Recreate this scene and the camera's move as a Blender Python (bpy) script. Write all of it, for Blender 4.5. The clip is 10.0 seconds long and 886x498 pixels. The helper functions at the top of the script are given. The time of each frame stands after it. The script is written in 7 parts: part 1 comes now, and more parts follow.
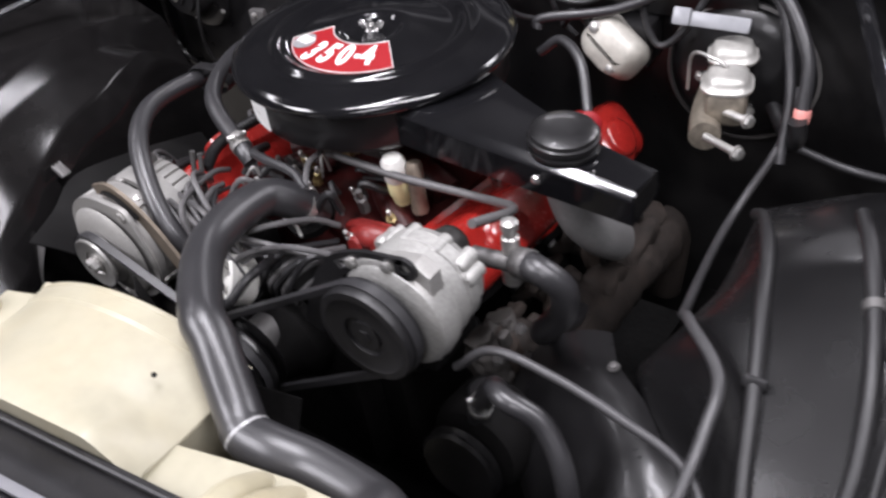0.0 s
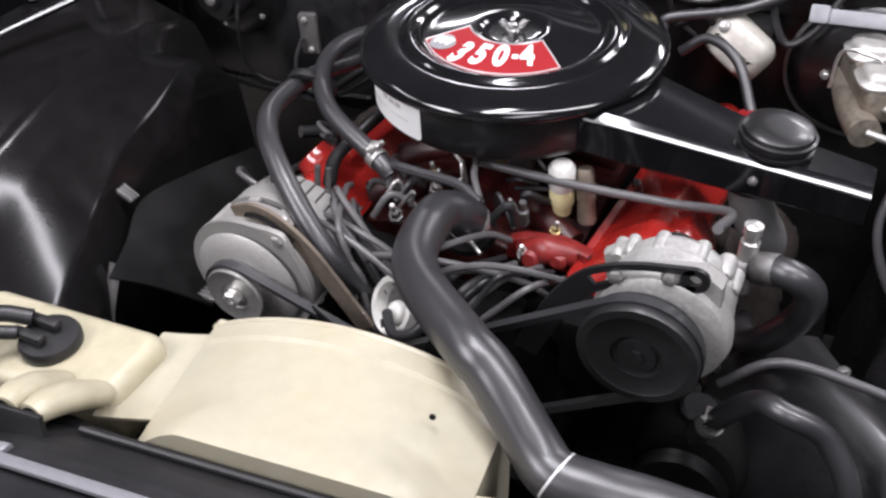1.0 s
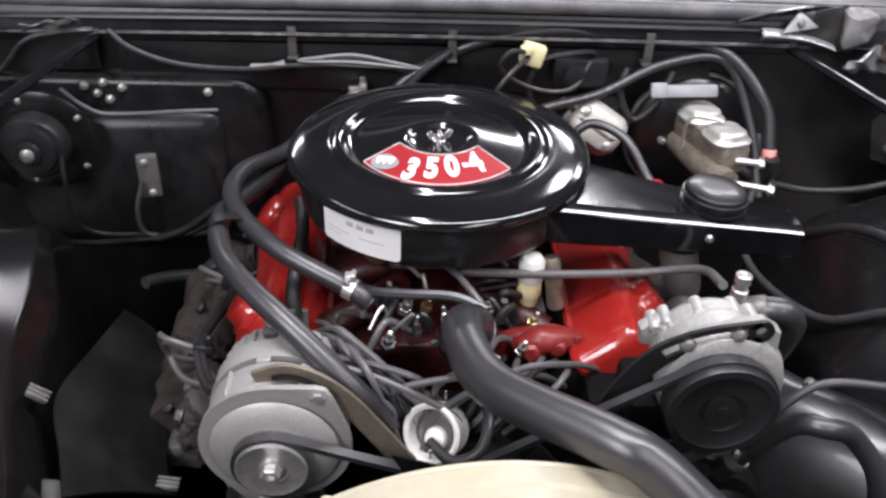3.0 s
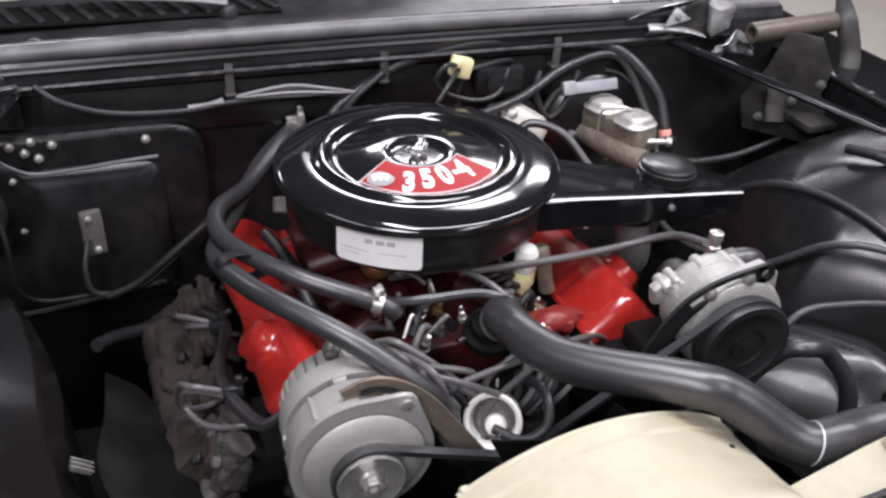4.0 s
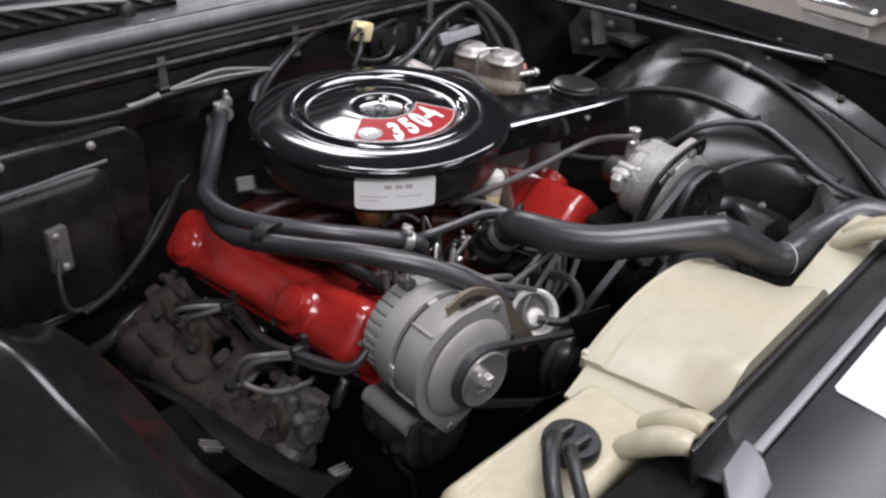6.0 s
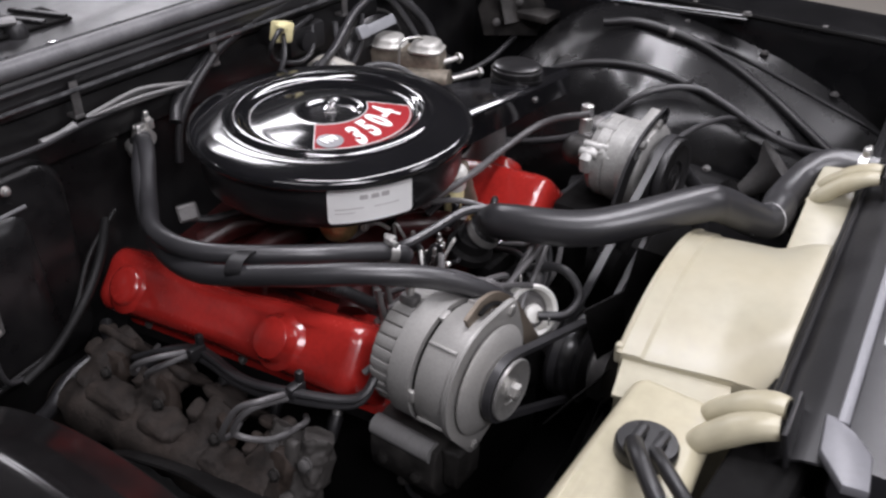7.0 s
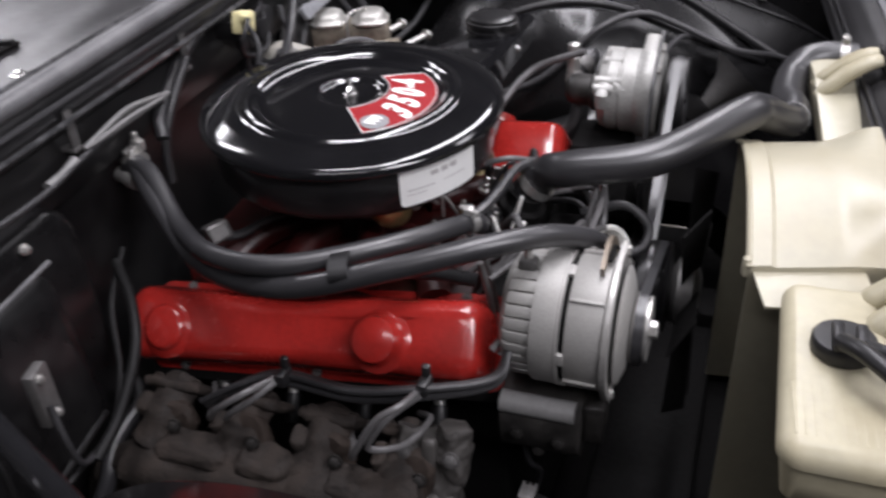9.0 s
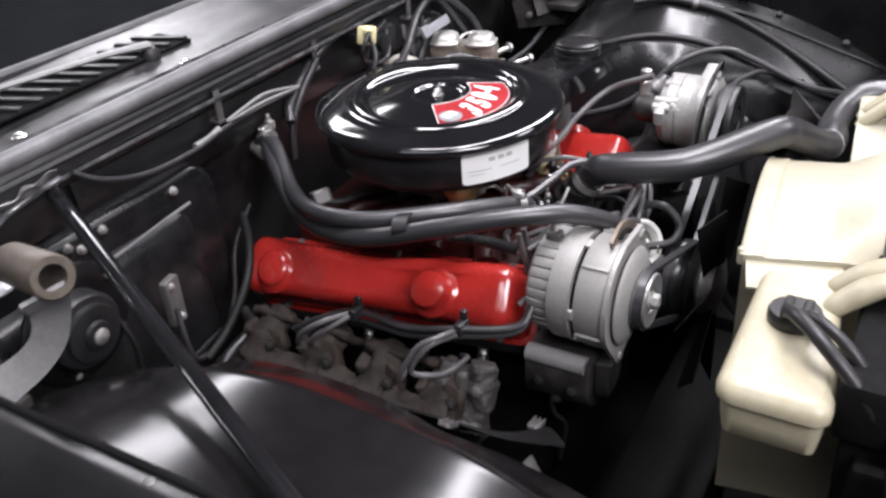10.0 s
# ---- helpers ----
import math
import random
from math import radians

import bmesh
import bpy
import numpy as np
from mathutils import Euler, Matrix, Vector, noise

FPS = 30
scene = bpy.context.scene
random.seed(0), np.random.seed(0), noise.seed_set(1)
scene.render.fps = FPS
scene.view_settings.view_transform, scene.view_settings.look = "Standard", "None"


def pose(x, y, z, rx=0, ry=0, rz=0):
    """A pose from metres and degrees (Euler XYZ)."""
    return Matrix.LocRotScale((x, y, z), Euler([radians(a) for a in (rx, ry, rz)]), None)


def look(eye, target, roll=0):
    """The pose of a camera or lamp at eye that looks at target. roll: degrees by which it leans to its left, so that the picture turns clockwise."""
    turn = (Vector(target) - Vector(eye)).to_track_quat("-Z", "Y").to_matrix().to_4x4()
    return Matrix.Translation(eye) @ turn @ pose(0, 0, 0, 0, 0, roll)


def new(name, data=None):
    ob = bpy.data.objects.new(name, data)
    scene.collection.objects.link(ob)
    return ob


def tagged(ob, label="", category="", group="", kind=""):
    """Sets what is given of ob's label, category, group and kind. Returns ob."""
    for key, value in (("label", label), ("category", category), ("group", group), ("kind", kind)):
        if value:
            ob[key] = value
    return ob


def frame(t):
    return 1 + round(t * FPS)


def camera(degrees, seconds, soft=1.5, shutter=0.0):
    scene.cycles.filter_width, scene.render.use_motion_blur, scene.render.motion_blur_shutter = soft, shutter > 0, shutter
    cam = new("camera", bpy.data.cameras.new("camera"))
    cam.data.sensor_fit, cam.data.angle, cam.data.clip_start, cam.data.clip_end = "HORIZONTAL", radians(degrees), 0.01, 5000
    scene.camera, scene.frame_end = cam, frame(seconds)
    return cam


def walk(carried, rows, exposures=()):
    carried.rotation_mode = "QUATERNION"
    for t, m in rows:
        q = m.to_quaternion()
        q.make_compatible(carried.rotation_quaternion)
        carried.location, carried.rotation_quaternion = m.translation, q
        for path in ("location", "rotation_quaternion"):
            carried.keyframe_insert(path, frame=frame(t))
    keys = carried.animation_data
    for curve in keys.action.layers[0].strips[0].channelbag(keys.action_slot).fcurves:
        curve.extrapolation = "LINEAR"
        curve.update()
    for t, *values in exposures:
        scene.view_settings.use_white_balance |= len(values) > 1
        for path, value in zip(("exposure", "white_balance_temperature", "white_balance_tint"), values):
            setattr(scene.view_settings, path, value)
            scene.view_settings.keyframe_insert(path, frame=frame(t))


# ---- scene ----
cam = camera(52.4, 10.0, soft=2.5, shutter=0.35)
PATH = [
    (0, (0.803, -0.857, 1.524), (-0.192, 0.311, 0.241), -9.2),
    (0.5, (0.535, -0.957, 1.516), (-0.236, 0.373, 0.237), -4.8),
    (1, (0.405, -1.008, 1.498), (-0.301, 0.355, 0.216), -3.6),
    (1.5, (0.355, -0.998, 1.506), (-0.271, 0.421, 0.244), -4.2),
    (2, (0.11, -1.141, 1.53), (-0.164, 0.484, 0.398), 3.3),
    (2.5, (0.049, -1.124, 1.531), (-0.107, 0.511, 0.391), 2.4),
    (3, (-0.034, -1.076, 1.522), (0.038, 0.572, 0.392), 2.1),
    (3.2, (-0.129, -1.11, 1.516), (0.121, 0.539, 0.412), 2.7),
    (4.3, (-0.437, -1.087, 1.527), (0.212, 0.483, 0.47), 2.9),
    (4.5, (-0.517, -1.096, 1.525), (0.206, 0.446, 0.477), 3.5),
    (5, (-0.726, -1.137, 1.53), (0.299, 0.236, 0.499), 5.0),
    (5.5, (-0.762, -1.091, 1.532), (0.331, 0.21, 0.478), 3.7),
    (5.7, (-0.778, -1.058, 1.529), (0.33, 0.222, 0.466), 3.9),
    (6.8, (-0.902, -0.858, 1.498), (0.459, 0.15, 0.435), -1.1),
    (7, (-0.873, -0.813, 1.487), (0.503, 0.16, 0.411), 0.8),
    (7.5, (-0.892, -0.637, 1.448), (0.566, 0.155, 0.331), -0.4),
    (8, (-0.933, -0.52, 1.423), (0.588, 0.002, 0.233), -0.2),
    (8.5, (-0.94, -0.511, 1.423), (0.61, -0.077, 0.236), -2.1),
    (9, (-0.999, -0.483, 1.455), (0.55, 0.093, 0.329), -3.5),
    (9.5, (-1.052, -0.595, 1.472), (0.424, 0.245, 0.415), -5.5),
    (10, (-1.174, -0.72, 1.498), (0.276, 0.192, 0.466), -4.3),
]
walk(cam, [(t, look(eye, target, roll)) for t, eye, target, roll in PATH],
     [(t, stops, 6500, 15) for t, stops in ((0, 0.08), (0.5, 0.18), (1.5, -0.1), (2, 0.1), (3, 0.08), (4.5, -0.08), (5, -0.18), (5.5, -0.28), (7, -0.36), (8, -0.47), (8.5, -0.36), (9, -0.25), (9.5, 0.08), (10, 0.32))])


# ---- world and light ----
world = bpy.data.worlds.new("world")
scene.world = world
world.use_nodes = True
world.node_tree.nodes["Background"].inputs[0].default_value = (0.05, 0.05, 0.055, 1)
world.node_tree.nodes["Background"].inputs[1].default_value = 0.2
scene.view_settings.exposure = 0.0


def ceiling_lamp(x, y, z, sx, sy, watts, colour=(0.94, 0.945, 0.99)):
    data = bpy.data.lights.new("ceiling_lamp", "AREA")
    data.shape, data.size, data.size_y, data.energy, data.color = "RECTANGLE", sx, sy, watts, colour
    ob = new("ceiling_lamp", data)
    ob.location = (x, y, z)
    return ob


LAMPS = [(1.3, 4.85, 1.3, 0.45, 98), (2.55, 3.2, 1.0, 0.8, 52), (-2.6, 4.95, 1.6, 0.3, 60), (-2.3, -0.5, 0.25, 1.8, 20), (1.75, -0.45, 4.0, 0.22, 108), (-0.2, -0.15, 0.14, 1.3, 34), (-1.6, -2.8, 1.1, 2.4, 158), (1.5, -2.9, 0.9, 2.4, 58), (1.45, 2.6, 0.5, 1.0, 34)]
for lx, ly, lsx, lsy, watts in LAMPS:
    ceiling_lamp(lx, ly, 3.12, lsx, lsy, watts)


# ---- materials ----
def mat(name, colour, rough=0.5, metal=0.0, grain=120.0, vary=0.25, bump=0.1, coat=0.0, blotch=9.0, dust=0.0,
        dust_colour=(0.12, 0.118, 0.12), spec=0.5, depth=0.0008, rv=0.25):
    m = bpy.data.materials.new(name)
    m.use_nodes = True
    nt = m.node_tree
    n, l = nt.nodes, nt.links
    b = n["Principled BSDF"]
    co = n.new("ShaderNodeTexCoord")
    fine, wide = n.new("ShaderNodeTexNoise"), n.new("ShaderNodeTexNoise")
    fine.inputs["Scale"].default_value, fine.inputs["Detail"].default_value = grain, 4
    wide.inputs["Scale"].default_value, wide.inputs["Detail"].default_value = blotch, 6
    for t in (fine, wide):
        l.new(co.outputs["Object"], t.inputs["Vector"])
    add = n.new("ShaderNodeMath")
    add.operation = "MULTIPLY_ADD"
    l.new(fine.outputs["Fac"], add.inputs[0])
    add.inputs[1].default_value = 0.5
    half = n.new("ShaderNodeMath")
    half.operation = "MULTIPLY"
    half.inputs[1].default_value = 0.5
    l.new(wide.outputs["Fac"], half.inputs[0])
    l.new(half.outputs[0], add.inputs[2])
    ramp = n.new("ShaderNodeValToRGB")
    ramp.color_ramp.elements[0].position, ramp.color_ramp.elements[1].position = 0.3, 0.7
    ramp.color_ramp.elements[0].color = (*[c * (1 - vary) for c in colour], 1)
    ramp.color_ramp.elements[1].color = (*[min(1, c * (1 + vary)) for c in colour], 1)
    l.new(add.outputs[0], ramp.inputs[0])
    out = ramp.outputs[0]
    if dust:
        mix = n.new("ShaderNodeMix")
        mix.data_type = "RGBA"
        mask = n.new("ShaderNodeMapRange")
        mask.inputs["From Min"].default_value, mask.inputs["From Max"].default_value = 0.45, 0.8
        mask.inputs["To Max"].default_value = dust
        l.new(wide.outputs["Fac"], mask.inputs["Value"])
        l.new(mask.outputs[0], mix.inputs["Factor"])
        l.new(out, mix.inputs["A"])
        mix.inputs["B"].default_value = (*dust_colour, 1)
        out = mix.outputs["Result"]
    l.new(out, b.inputs["Base Color"])
    rr = n.new("ShaderNodeMapRange")
    rr.inputs["From Min"].default_value, rr.inputs["From Max"].default_value = 0.3, 0.7
    rr.inputs["To Min"].default_value, rr.inputs["To Max"].default_value = max(0.02, rough * (1 - rv)), min(1, rough * (1 + rv))
    l.new(add.outputs[0], rr.inputs["Value"])
    l.new(rr.outputs[0], b.inputs["Roughness"])
    b.inputs["Metallic"].default_value = metal
    b.inputs["Coat Weight"].default_value = coat
    b.inputs["Coat Roughness"].default_value = 0.08
    b.inputs["Specular IOR Level"].default_value = spec
    if bump:
        bp = n.new("ShaderNodeBump")
        bp.inputs["Strength"].default_value, bp.inputs["Distance"].default_value = bump, depth
        l.new(fine.outputs["Fac"], bp.inputs["Height"])
        l.new(bp.outputs[0], b.inputs["Normal"])
    return m


GLOSS = mat("black_gloss_enamel", (0.006, 0.006, 0.007), 0.11, grain=260, bump=0.02, coat=0.6, dust=0.02, rv=0.1)
PAINT = mat("black_body_paint", (0.007, 0.007, 0.008), 0.11, grain=60, bump=0.0, vary=0.2, coat=0.3, dust=0.03, rv=0.06)
SATIN = mat("black_satin_paint", (0.0075, 0.0072, 0.0078), 0.34, grain=180, bump=0.06, coat=0.2, dust=0.05, blotch=13)
# greasy black, taken down further so the colour holds the bay's deep shade
DEEPBLACK = mat("oily_shade_black", (0.004, 0.0037, 0.0037), 0.75, grain=90, bump=0.5, dust=0.02, depth=0.002, spec=0.12)
PLASTIC = mat("black_plastic", (0.011, 0.0106, 0.0115), 0.44, grain=300, bump=0.1, dust=0.08)
RUBBER = mat("grey_black_rubber", (0.024, 0.0235, 0.0255), 0.37, grain=350, bump=0.03, vary=0.12, dust=0.08, rv=0.14, spec=0.8)
WIRE = mat("wire_sleeve", (0.022, 0.0215, 0.023), 0.42, grain=300, bump=0.1)
WIREL = mat("grey_black_wire", (0.045, 0.044, 0.046), 0.4, grain=300, bump=0.05)
WIREG = mat("grey_ignition_lead", (0.09, 0.087, 0.088), 0.4, grain=300, bump=0.05)
RED = mat("red_engine_enamel", (0.29, 0.016, 0.0125), 0.24, grain=150, bump=0.1, vary=0.2, coat=0.6, dust=0.09, dust_colour=(0.07, 0.01, 0.008), blotch=12)
# engine red with shade under the air cleaner put in the colour, plus grime blotches
DARKRED = mat("shaded_grimy_red_enamel", (0.045, 0.005, 0.0045), 0.42, grain=60, bump=0.35, vary=0.6, blotch=34, dust=0.9, dust_colour=(0.010, 0.008, 0.008))
ALU = mat("cast_aluminium", (0.35, 0.342, 0.328), 0.5, 0.4, grain=400, bump=0.3, vary=0.22, dust=0.35, dust_colour=(0.18, 0.165, 0.145), blotch=14)
STEEL = mat("plated_steel", (0.55, 0.54, 0.52), 0.36, 0.8, grain=200, bump=0.1, vary=0.2)
CHROME = mat("bright_metal", (0.72, 0.71, 0.70), 0.2, 0.9, grain=100, bump=0.03, vary=0.08)
RUSTY = mat("browned_steel", (0.2, 0.165, 0.13), 0.5, 0.5, grain=120, bump=0.2, vary=0.3)
MCAST = mat("grey_brown_casting", (0.24, 0.21, 0.17), 0.45, 0.5, grain=120, bump=0.25, vary=0.35, blotch=30)
IRON = mat("brown_cast_iron", (0.024, 0.019, 0.0165), 0.85, 0.05, grain=160, bump=0.8, vary=0.6, blotch=24, dust=0.45, dust_colour=(0.045, 0.032, 0.025), depth=0.002, spec=0.3)
CREAM = mat("cream_plastic", (0.385, 0.36, 0.275), 0.36, grain=60, bump=0.08, vary=0.09, blotch=9, dust=0.5, dust_colour=(0.33, 0.275, 0.165))
DECAL = mat("red_decal", (0.27, 0.010, 0.014), 0.5, grain=200, bump=0.02, vary=0.1, spec=0.3)
WHITE = mat("white_paper_label", (0.88, 0.88, 0.865), 0.6, grain=60, bump=0.02, vary=0.03)
STICKINK = mat("faded_print", (0.56, 0.56, 0.55), 0.6, grain=60, bump=0, vary=0.06)
TRIMG = mat("grey_painted_trim", (0.17, 0.17, 0.182), 0.42, 0.1, grain=120, bump=0.03, vary=0.12, dust=0.2)
INK = mat("grey_print", (0.5, 0.48, 0.48), 0.6, grain=60, bump=0, vary=0.1)
SILVER = mat("silver_print", (0.62, 0.62, 0.62), 0.35, 0.3, grain=200, bump=0.05)
BRASS = mat("yellow_zinc", (0.5, 0.4, 0.2), 0.35, 0.9, grain=150, bump=0.1)
YELLOW = mat("yellowed_plastic", (0.75, 0.68, 0.38), 0.45, grain=100, bump=0.05, vary=0.1)
PINK = mat("red_plastic_cap", (0.68, 0.27, 0.24), 0.4, grain=100, bump=0.05)
GREYMET = mat("dull_grey_metal", (0.15, 0.145, 0.142), 0.5, 0.6, grain=160, bump=0.2, vary=0.25, dust=0.2)
HINGE = mat("tan_hinge_metal", (0.12, 0.10, 0.08), 0.5, 0.3, grain=120, bump=0.15, vary=0.3, dust=0.3, dust_colour=(0.06, 0.05, 0.045), blotch=25)
FLOORM = mat("pale_floor", (0.40, 0.37, 0.325), 0.5, grain=12, blotch=0.8, bump=0.05, vary=0.07)
CEILM = mat("dark_ceiling", (0.06, 0.06, 0.064), 0.8, grain=10, blotch=0.7, bump=0.05, vary=0.1)
WALLM = mat("grey_wall", (0.11, 0.11, 0.113), 0.8, grain=10, blotch=0.7, bump=0.05, vary=0.08)
PORC = mat("white_ceramic", (0.75, 0.74, 0.7), 0.3, grain=100, bump=0.03, vary=0.08)
BLUE = mat("blue_print", (0.05, 0.16, 0.5), 0.5, grain=100, bump=0)
GLASS = mat("dark_windscreen", (0.01, 0.011, 0.012), 0.05, grain=50, bump=0.0)
DUSTY = mat("dusty_black_paint", (0.019, 0.0185, 0.0195), 0.36, grain=60, bump=0.02, vary=0.35, dust=0.15, dust_colour=(0.12, 0.118, 0.12), blotch=14)
CASTG = mat("grimy_cast_aluminium", (0.37, 0.365, 0.35), 0.45, 0.35, grain=220, bump=0.4, vary=0.3, dust=0.45, dust_colour=(0.16, 0.155, 0.145), blotch=26)
DULL = mat("dull_grey_sheet", (0.2, 0.197, 0.195), 0.5, 0.1, grain=160, bump=0.1, vary=0.2, dust=0.3)
WALLP = mat("worn_firewall_paint", (0.008, 0.0077, 0.0082), 0.34, grain=180, bump=0.12, vary=0.35, dust=0.10, dust_colour=(0.11, 0.106, 0.1), blotch=10)
SEALM = mat("weathered_grey_rubber", (0.095, 0.094, 0.098), 0.45, grain=250, bump=0.12, vary=0.3, dust=0.4, dust_colour=(0.25, 0.248, 0.25), blotch=16)
DULLD = mat("grimy_hinge_steel", (0.020, 0.0185, 0.0175), 0.5, 0.2, grain=120, bump=0.2, vary=0.4, dust=0.4, dust_colour=(0.09, 0.083, 0.076), blotch=25)
PALEW = mat("pale_wall", (0.30, 0.30, 0.30), 0.8, grain=10, blotch=0.7, bump=0.05, vary=0.06)
CREAMD = mat("stained_cream_plastic", (0.40, 0.365, 0.26), 0.4, grain=70, bump=0.12, vary=0.12, blotch=14, dust=0.6, dust_colour=(0.24, 0.195, 0.11))
PANELG = mat("dusty_grey_black_panel", (0.010, 0.010, 0.0115), 0.36, grain=200, bump=0.04, vary=0.25, dust=0.14, dust_colour=(0.1, 0.1, 0.108), blotch=9, rv=0.12)
INNER = mat("inner_fender_paint", (0.008, 0.0078, 0.0083), 0.27, grain=25, bump=0.0, vary=0.15, dust=0.06, dust_colour=(0.03, 0.029, 0.029), blotch=4, rv=0.08)
CAPM = mat("brushed_silver_cap", (0.5, 0.49, 0.46), 0.42, 0.5, grain=90, bump=0.1, vary=0.2, blotch=25)
BEIGE = mat("dull_beige_metal", (0.46, 0.44, 0.395), 0.42, 0.15, grain=120, bump=0.15, vary=0.2, dust=0.4, dust_colour=(0.27, 0.245, 0.2), blotch=22)
PLATEM = mat("pale_plate", (0.28, 0.285, 0.30), 0.4, 0.2, grain=90, bump=0.03, vary=0.12)
REDD = mat("dull_red_casting", (0.2, 0.017, 0.015), 0.38, grain=90, bump=0.35, vary=0.4, dust=0.5, dust_colour=(0.03, 0.01, 0.009), blotch=30)
EMBLEM = mat("grey_emblem", (0.32, 0.32, 0.33), 0.4, 0.3, grain=90, bump=0.02, vary=0.15)
STICK = mat("worn_white_sticker", (0.5, 0.51, 0.505), 0.55, grain=60, bump=0.05, vary=0.06, dust=0.5, dust_colour=(0.4, 0.4, 0.38), blotch=25)
CHROMED = mat("worn_black_edge", (0.05, 0.05, 0.052), 0.22, grain=80, bump=0.1, vary=0.5, coat=0.6, dust=0.5, dust_colour=(0.22, 0.22, 0.225), blotch=30)
FOIL = mat("crinkled_bare_metal", (0.36, 0.36, 0.37), 0.36, 0.6, grain=70, bump=0.25, vary=0.3, blotch=30, dust=0.6, dust_colour=(0.10, 0.10, 0.10), depth=0.002)
LUMP = mat("crinkled_grey_cover", (0.22, 0.217, 0.215), 0.4, 0.1, grain=60, bump=0.3, vary=0.35, blotch=22, dust=0.4, dust_colour=(0.1, 0.095, 0.09), depth=0.002)
PORTM = mat("rusty_flange", (0.030, 0.022, 0.018), 0.75, 0.1, grain=150, bump=0.5, vary=0.45, blotch=30, spec=0.25)
GREYCAST = mat("grimy_grey_casting", (0.05, 0.046, 0.043), 0.6, 0.1, grain=140, bump=0.5, vary=0.4, dust=0.4, dust_colour=(0.022, 0.018, 0.016), blotch=28)
FENDM = mat("deep_black_body_paint", (0.005, 0.005, 0.0055), 0.2, grain=60, bump=0.0, vary=0.2, dust=0.04, spec=0.2, rv=0.06)
HEATM = mat("black_moulded_case", (0.0065, 0.0062, 0.0066), 0.30, grain=40, bump=0.04, vary=0.3, spec=0.3, dust=0.12, dust_colour=(0.06, 0.058, 0.056), blotch=16)
FLAPM = mat("dusty_rubber_flap", (0.006, 0.0057, 0.0058), 0.6, spec=0.15, grain=220, bump=0.15, vary=0.3, dust=0.25, dust_colour=(0.035, 0.034, 0.033), blotch=14)
INNERL = mat("glossy_inner_fender_paint", (0.0075, 0.007, 0.0072), 0.17, grain=40, bump=0.0, vary=0.25, dust=0.1, dust_colour=(0.04, 0.036, 0.033), blotch=5, rv=0.06, spec=0.32)
LOOM = mat("black_tape", (0.006, 0.0058, 0.006), 0.6, grain=260, bump=0.2, vary=0.3, spec=0.25)
LAMPM = bpy.data.materials.new("lamp_diffuser")
LAMPM.use_nodes = True
LAMPM.node_tree.nodes["Principled BSDF"].inputs["Base Color"].default_value = (0.8, 0.8, 0.8, 1)


# ---- mesh helpers ----
def V(*a):
    return Vector(a)


def curve(pts, m=7):
    """Points along a smooth curve through pts."""
    p = [Vector(q) for q in pts]
    if len(p) < 3:
        return [p[0].lerp(p[-1], i / m) for i in range(m + 1)]
    q = [2 * p[0] - p[1], *p, 2 * p[-1] - p[-2]]
    out = []
    for a, b, c, d in zip(q, q[1:], q[2:], q[3:]):
        for i in range(m):
            u = i / m
            out.append(0.5 * (2 * b + (c - a) * u + (2 * a - 5 * b + 4 * c - d) * u * u + (3 * b - a - 3 * c + d) * u ** 3))
    return out + [p[-1]]


def across(w):
    w = Vector(w).normalized()
    a = w.cross(V(0, 0, 1))
    if a.length < 0.05:
        a = w.cross(V(1, 0, 0))
    a.normalize()
    return a, w.cross(a).normalized()


def skin(bm, rings, caps=True, closed=False):
    """Faces between rings of points of equal count."""
    vs = [[bm.verts.new(p) for p in ring] for ring in rings]
    k = len(vs[0])
    pairs = list(zip(vs, vs[1:])) + ([(vs[-1], vs[0])] if closed else [])
    for a, b in pairs:
        for i in range(k):
            bm.faces.new((a[i], a[(i + 1) % k], b[(i + 1) % k], b[i]))
    if caps and not closed:
        bm.faces.new(vs[0][::-1])
        bm.faces.new(vs[-1])


def tube(bm, pts, r, seg=12, m=7, wob=0.0, flat=1.0):
    """A hose or wire along pts; r may be a list of radii along it."""
    c = curve(pts, m)
    n = len(c)
    side = None
    rings = []
    for i, p in enumerate(c):
        w = (c[min(i + 1, n - 1)] - c[max(i - 1, 0)]).normalized()
        if side is None:
            side = across(w)[0]
        side = (side - w * side.dot(w)).normalized()
        up = w.cross(side)
        if isinstance(r, (list, tuple)):
            f = i / (n - 1) * (len(r) - 1)
            j = min(int(f), len(r) - 2)
            rr = r[j] + (r[j + 1] - r[j]) * (f - j)
        else:
            rr = r
        rr *= 1 + wob * noise.noise(p * 40)
        rings.append([p + side * (rr * math.cos(a)) + up * (rr * flat * math.sin(a)) for a in (2 * math.pi * k / seg for k in range(seg))])
    skin(bm, rings)


def lathe(bm, prof, o, axis=(0, 0, 1), seg=40, caps=True):
    """A turned form: prof holds (radius, height along axis) from the origin o."""
    o, w = Vector(o), Vector(axis).normalized()
    a, b = across(w)
    rings = []
    for r, h in prof:
        r = max(r, 0.00005)
        rings.append([o + w * h + a * (r * math.cos(t)) + b * (r * math.sin(t)) for t in (2 * math.pi * k / seg for k in range(seg))])
    skin(bm, rings, caps)


def box(bm, c, s, bev=0.0, rot=None, seg=2):
    m = Matrix.Translation(Vector(c)) @ (rot.to_4x4() if rot else Matrix.Identity(4)) @ Matrix.Diagonal((*s, 1))
    vs = bmesh.ops.create_cube(bm, size=1, matrix=m)["verts"]
    if bev:
        es = list({e for v in vs for e in v.link_edges})
        bmesh.ops.bevel(bm, geom=es, offset=bev, segments=seg, affect="EDGES", profile=0.5)


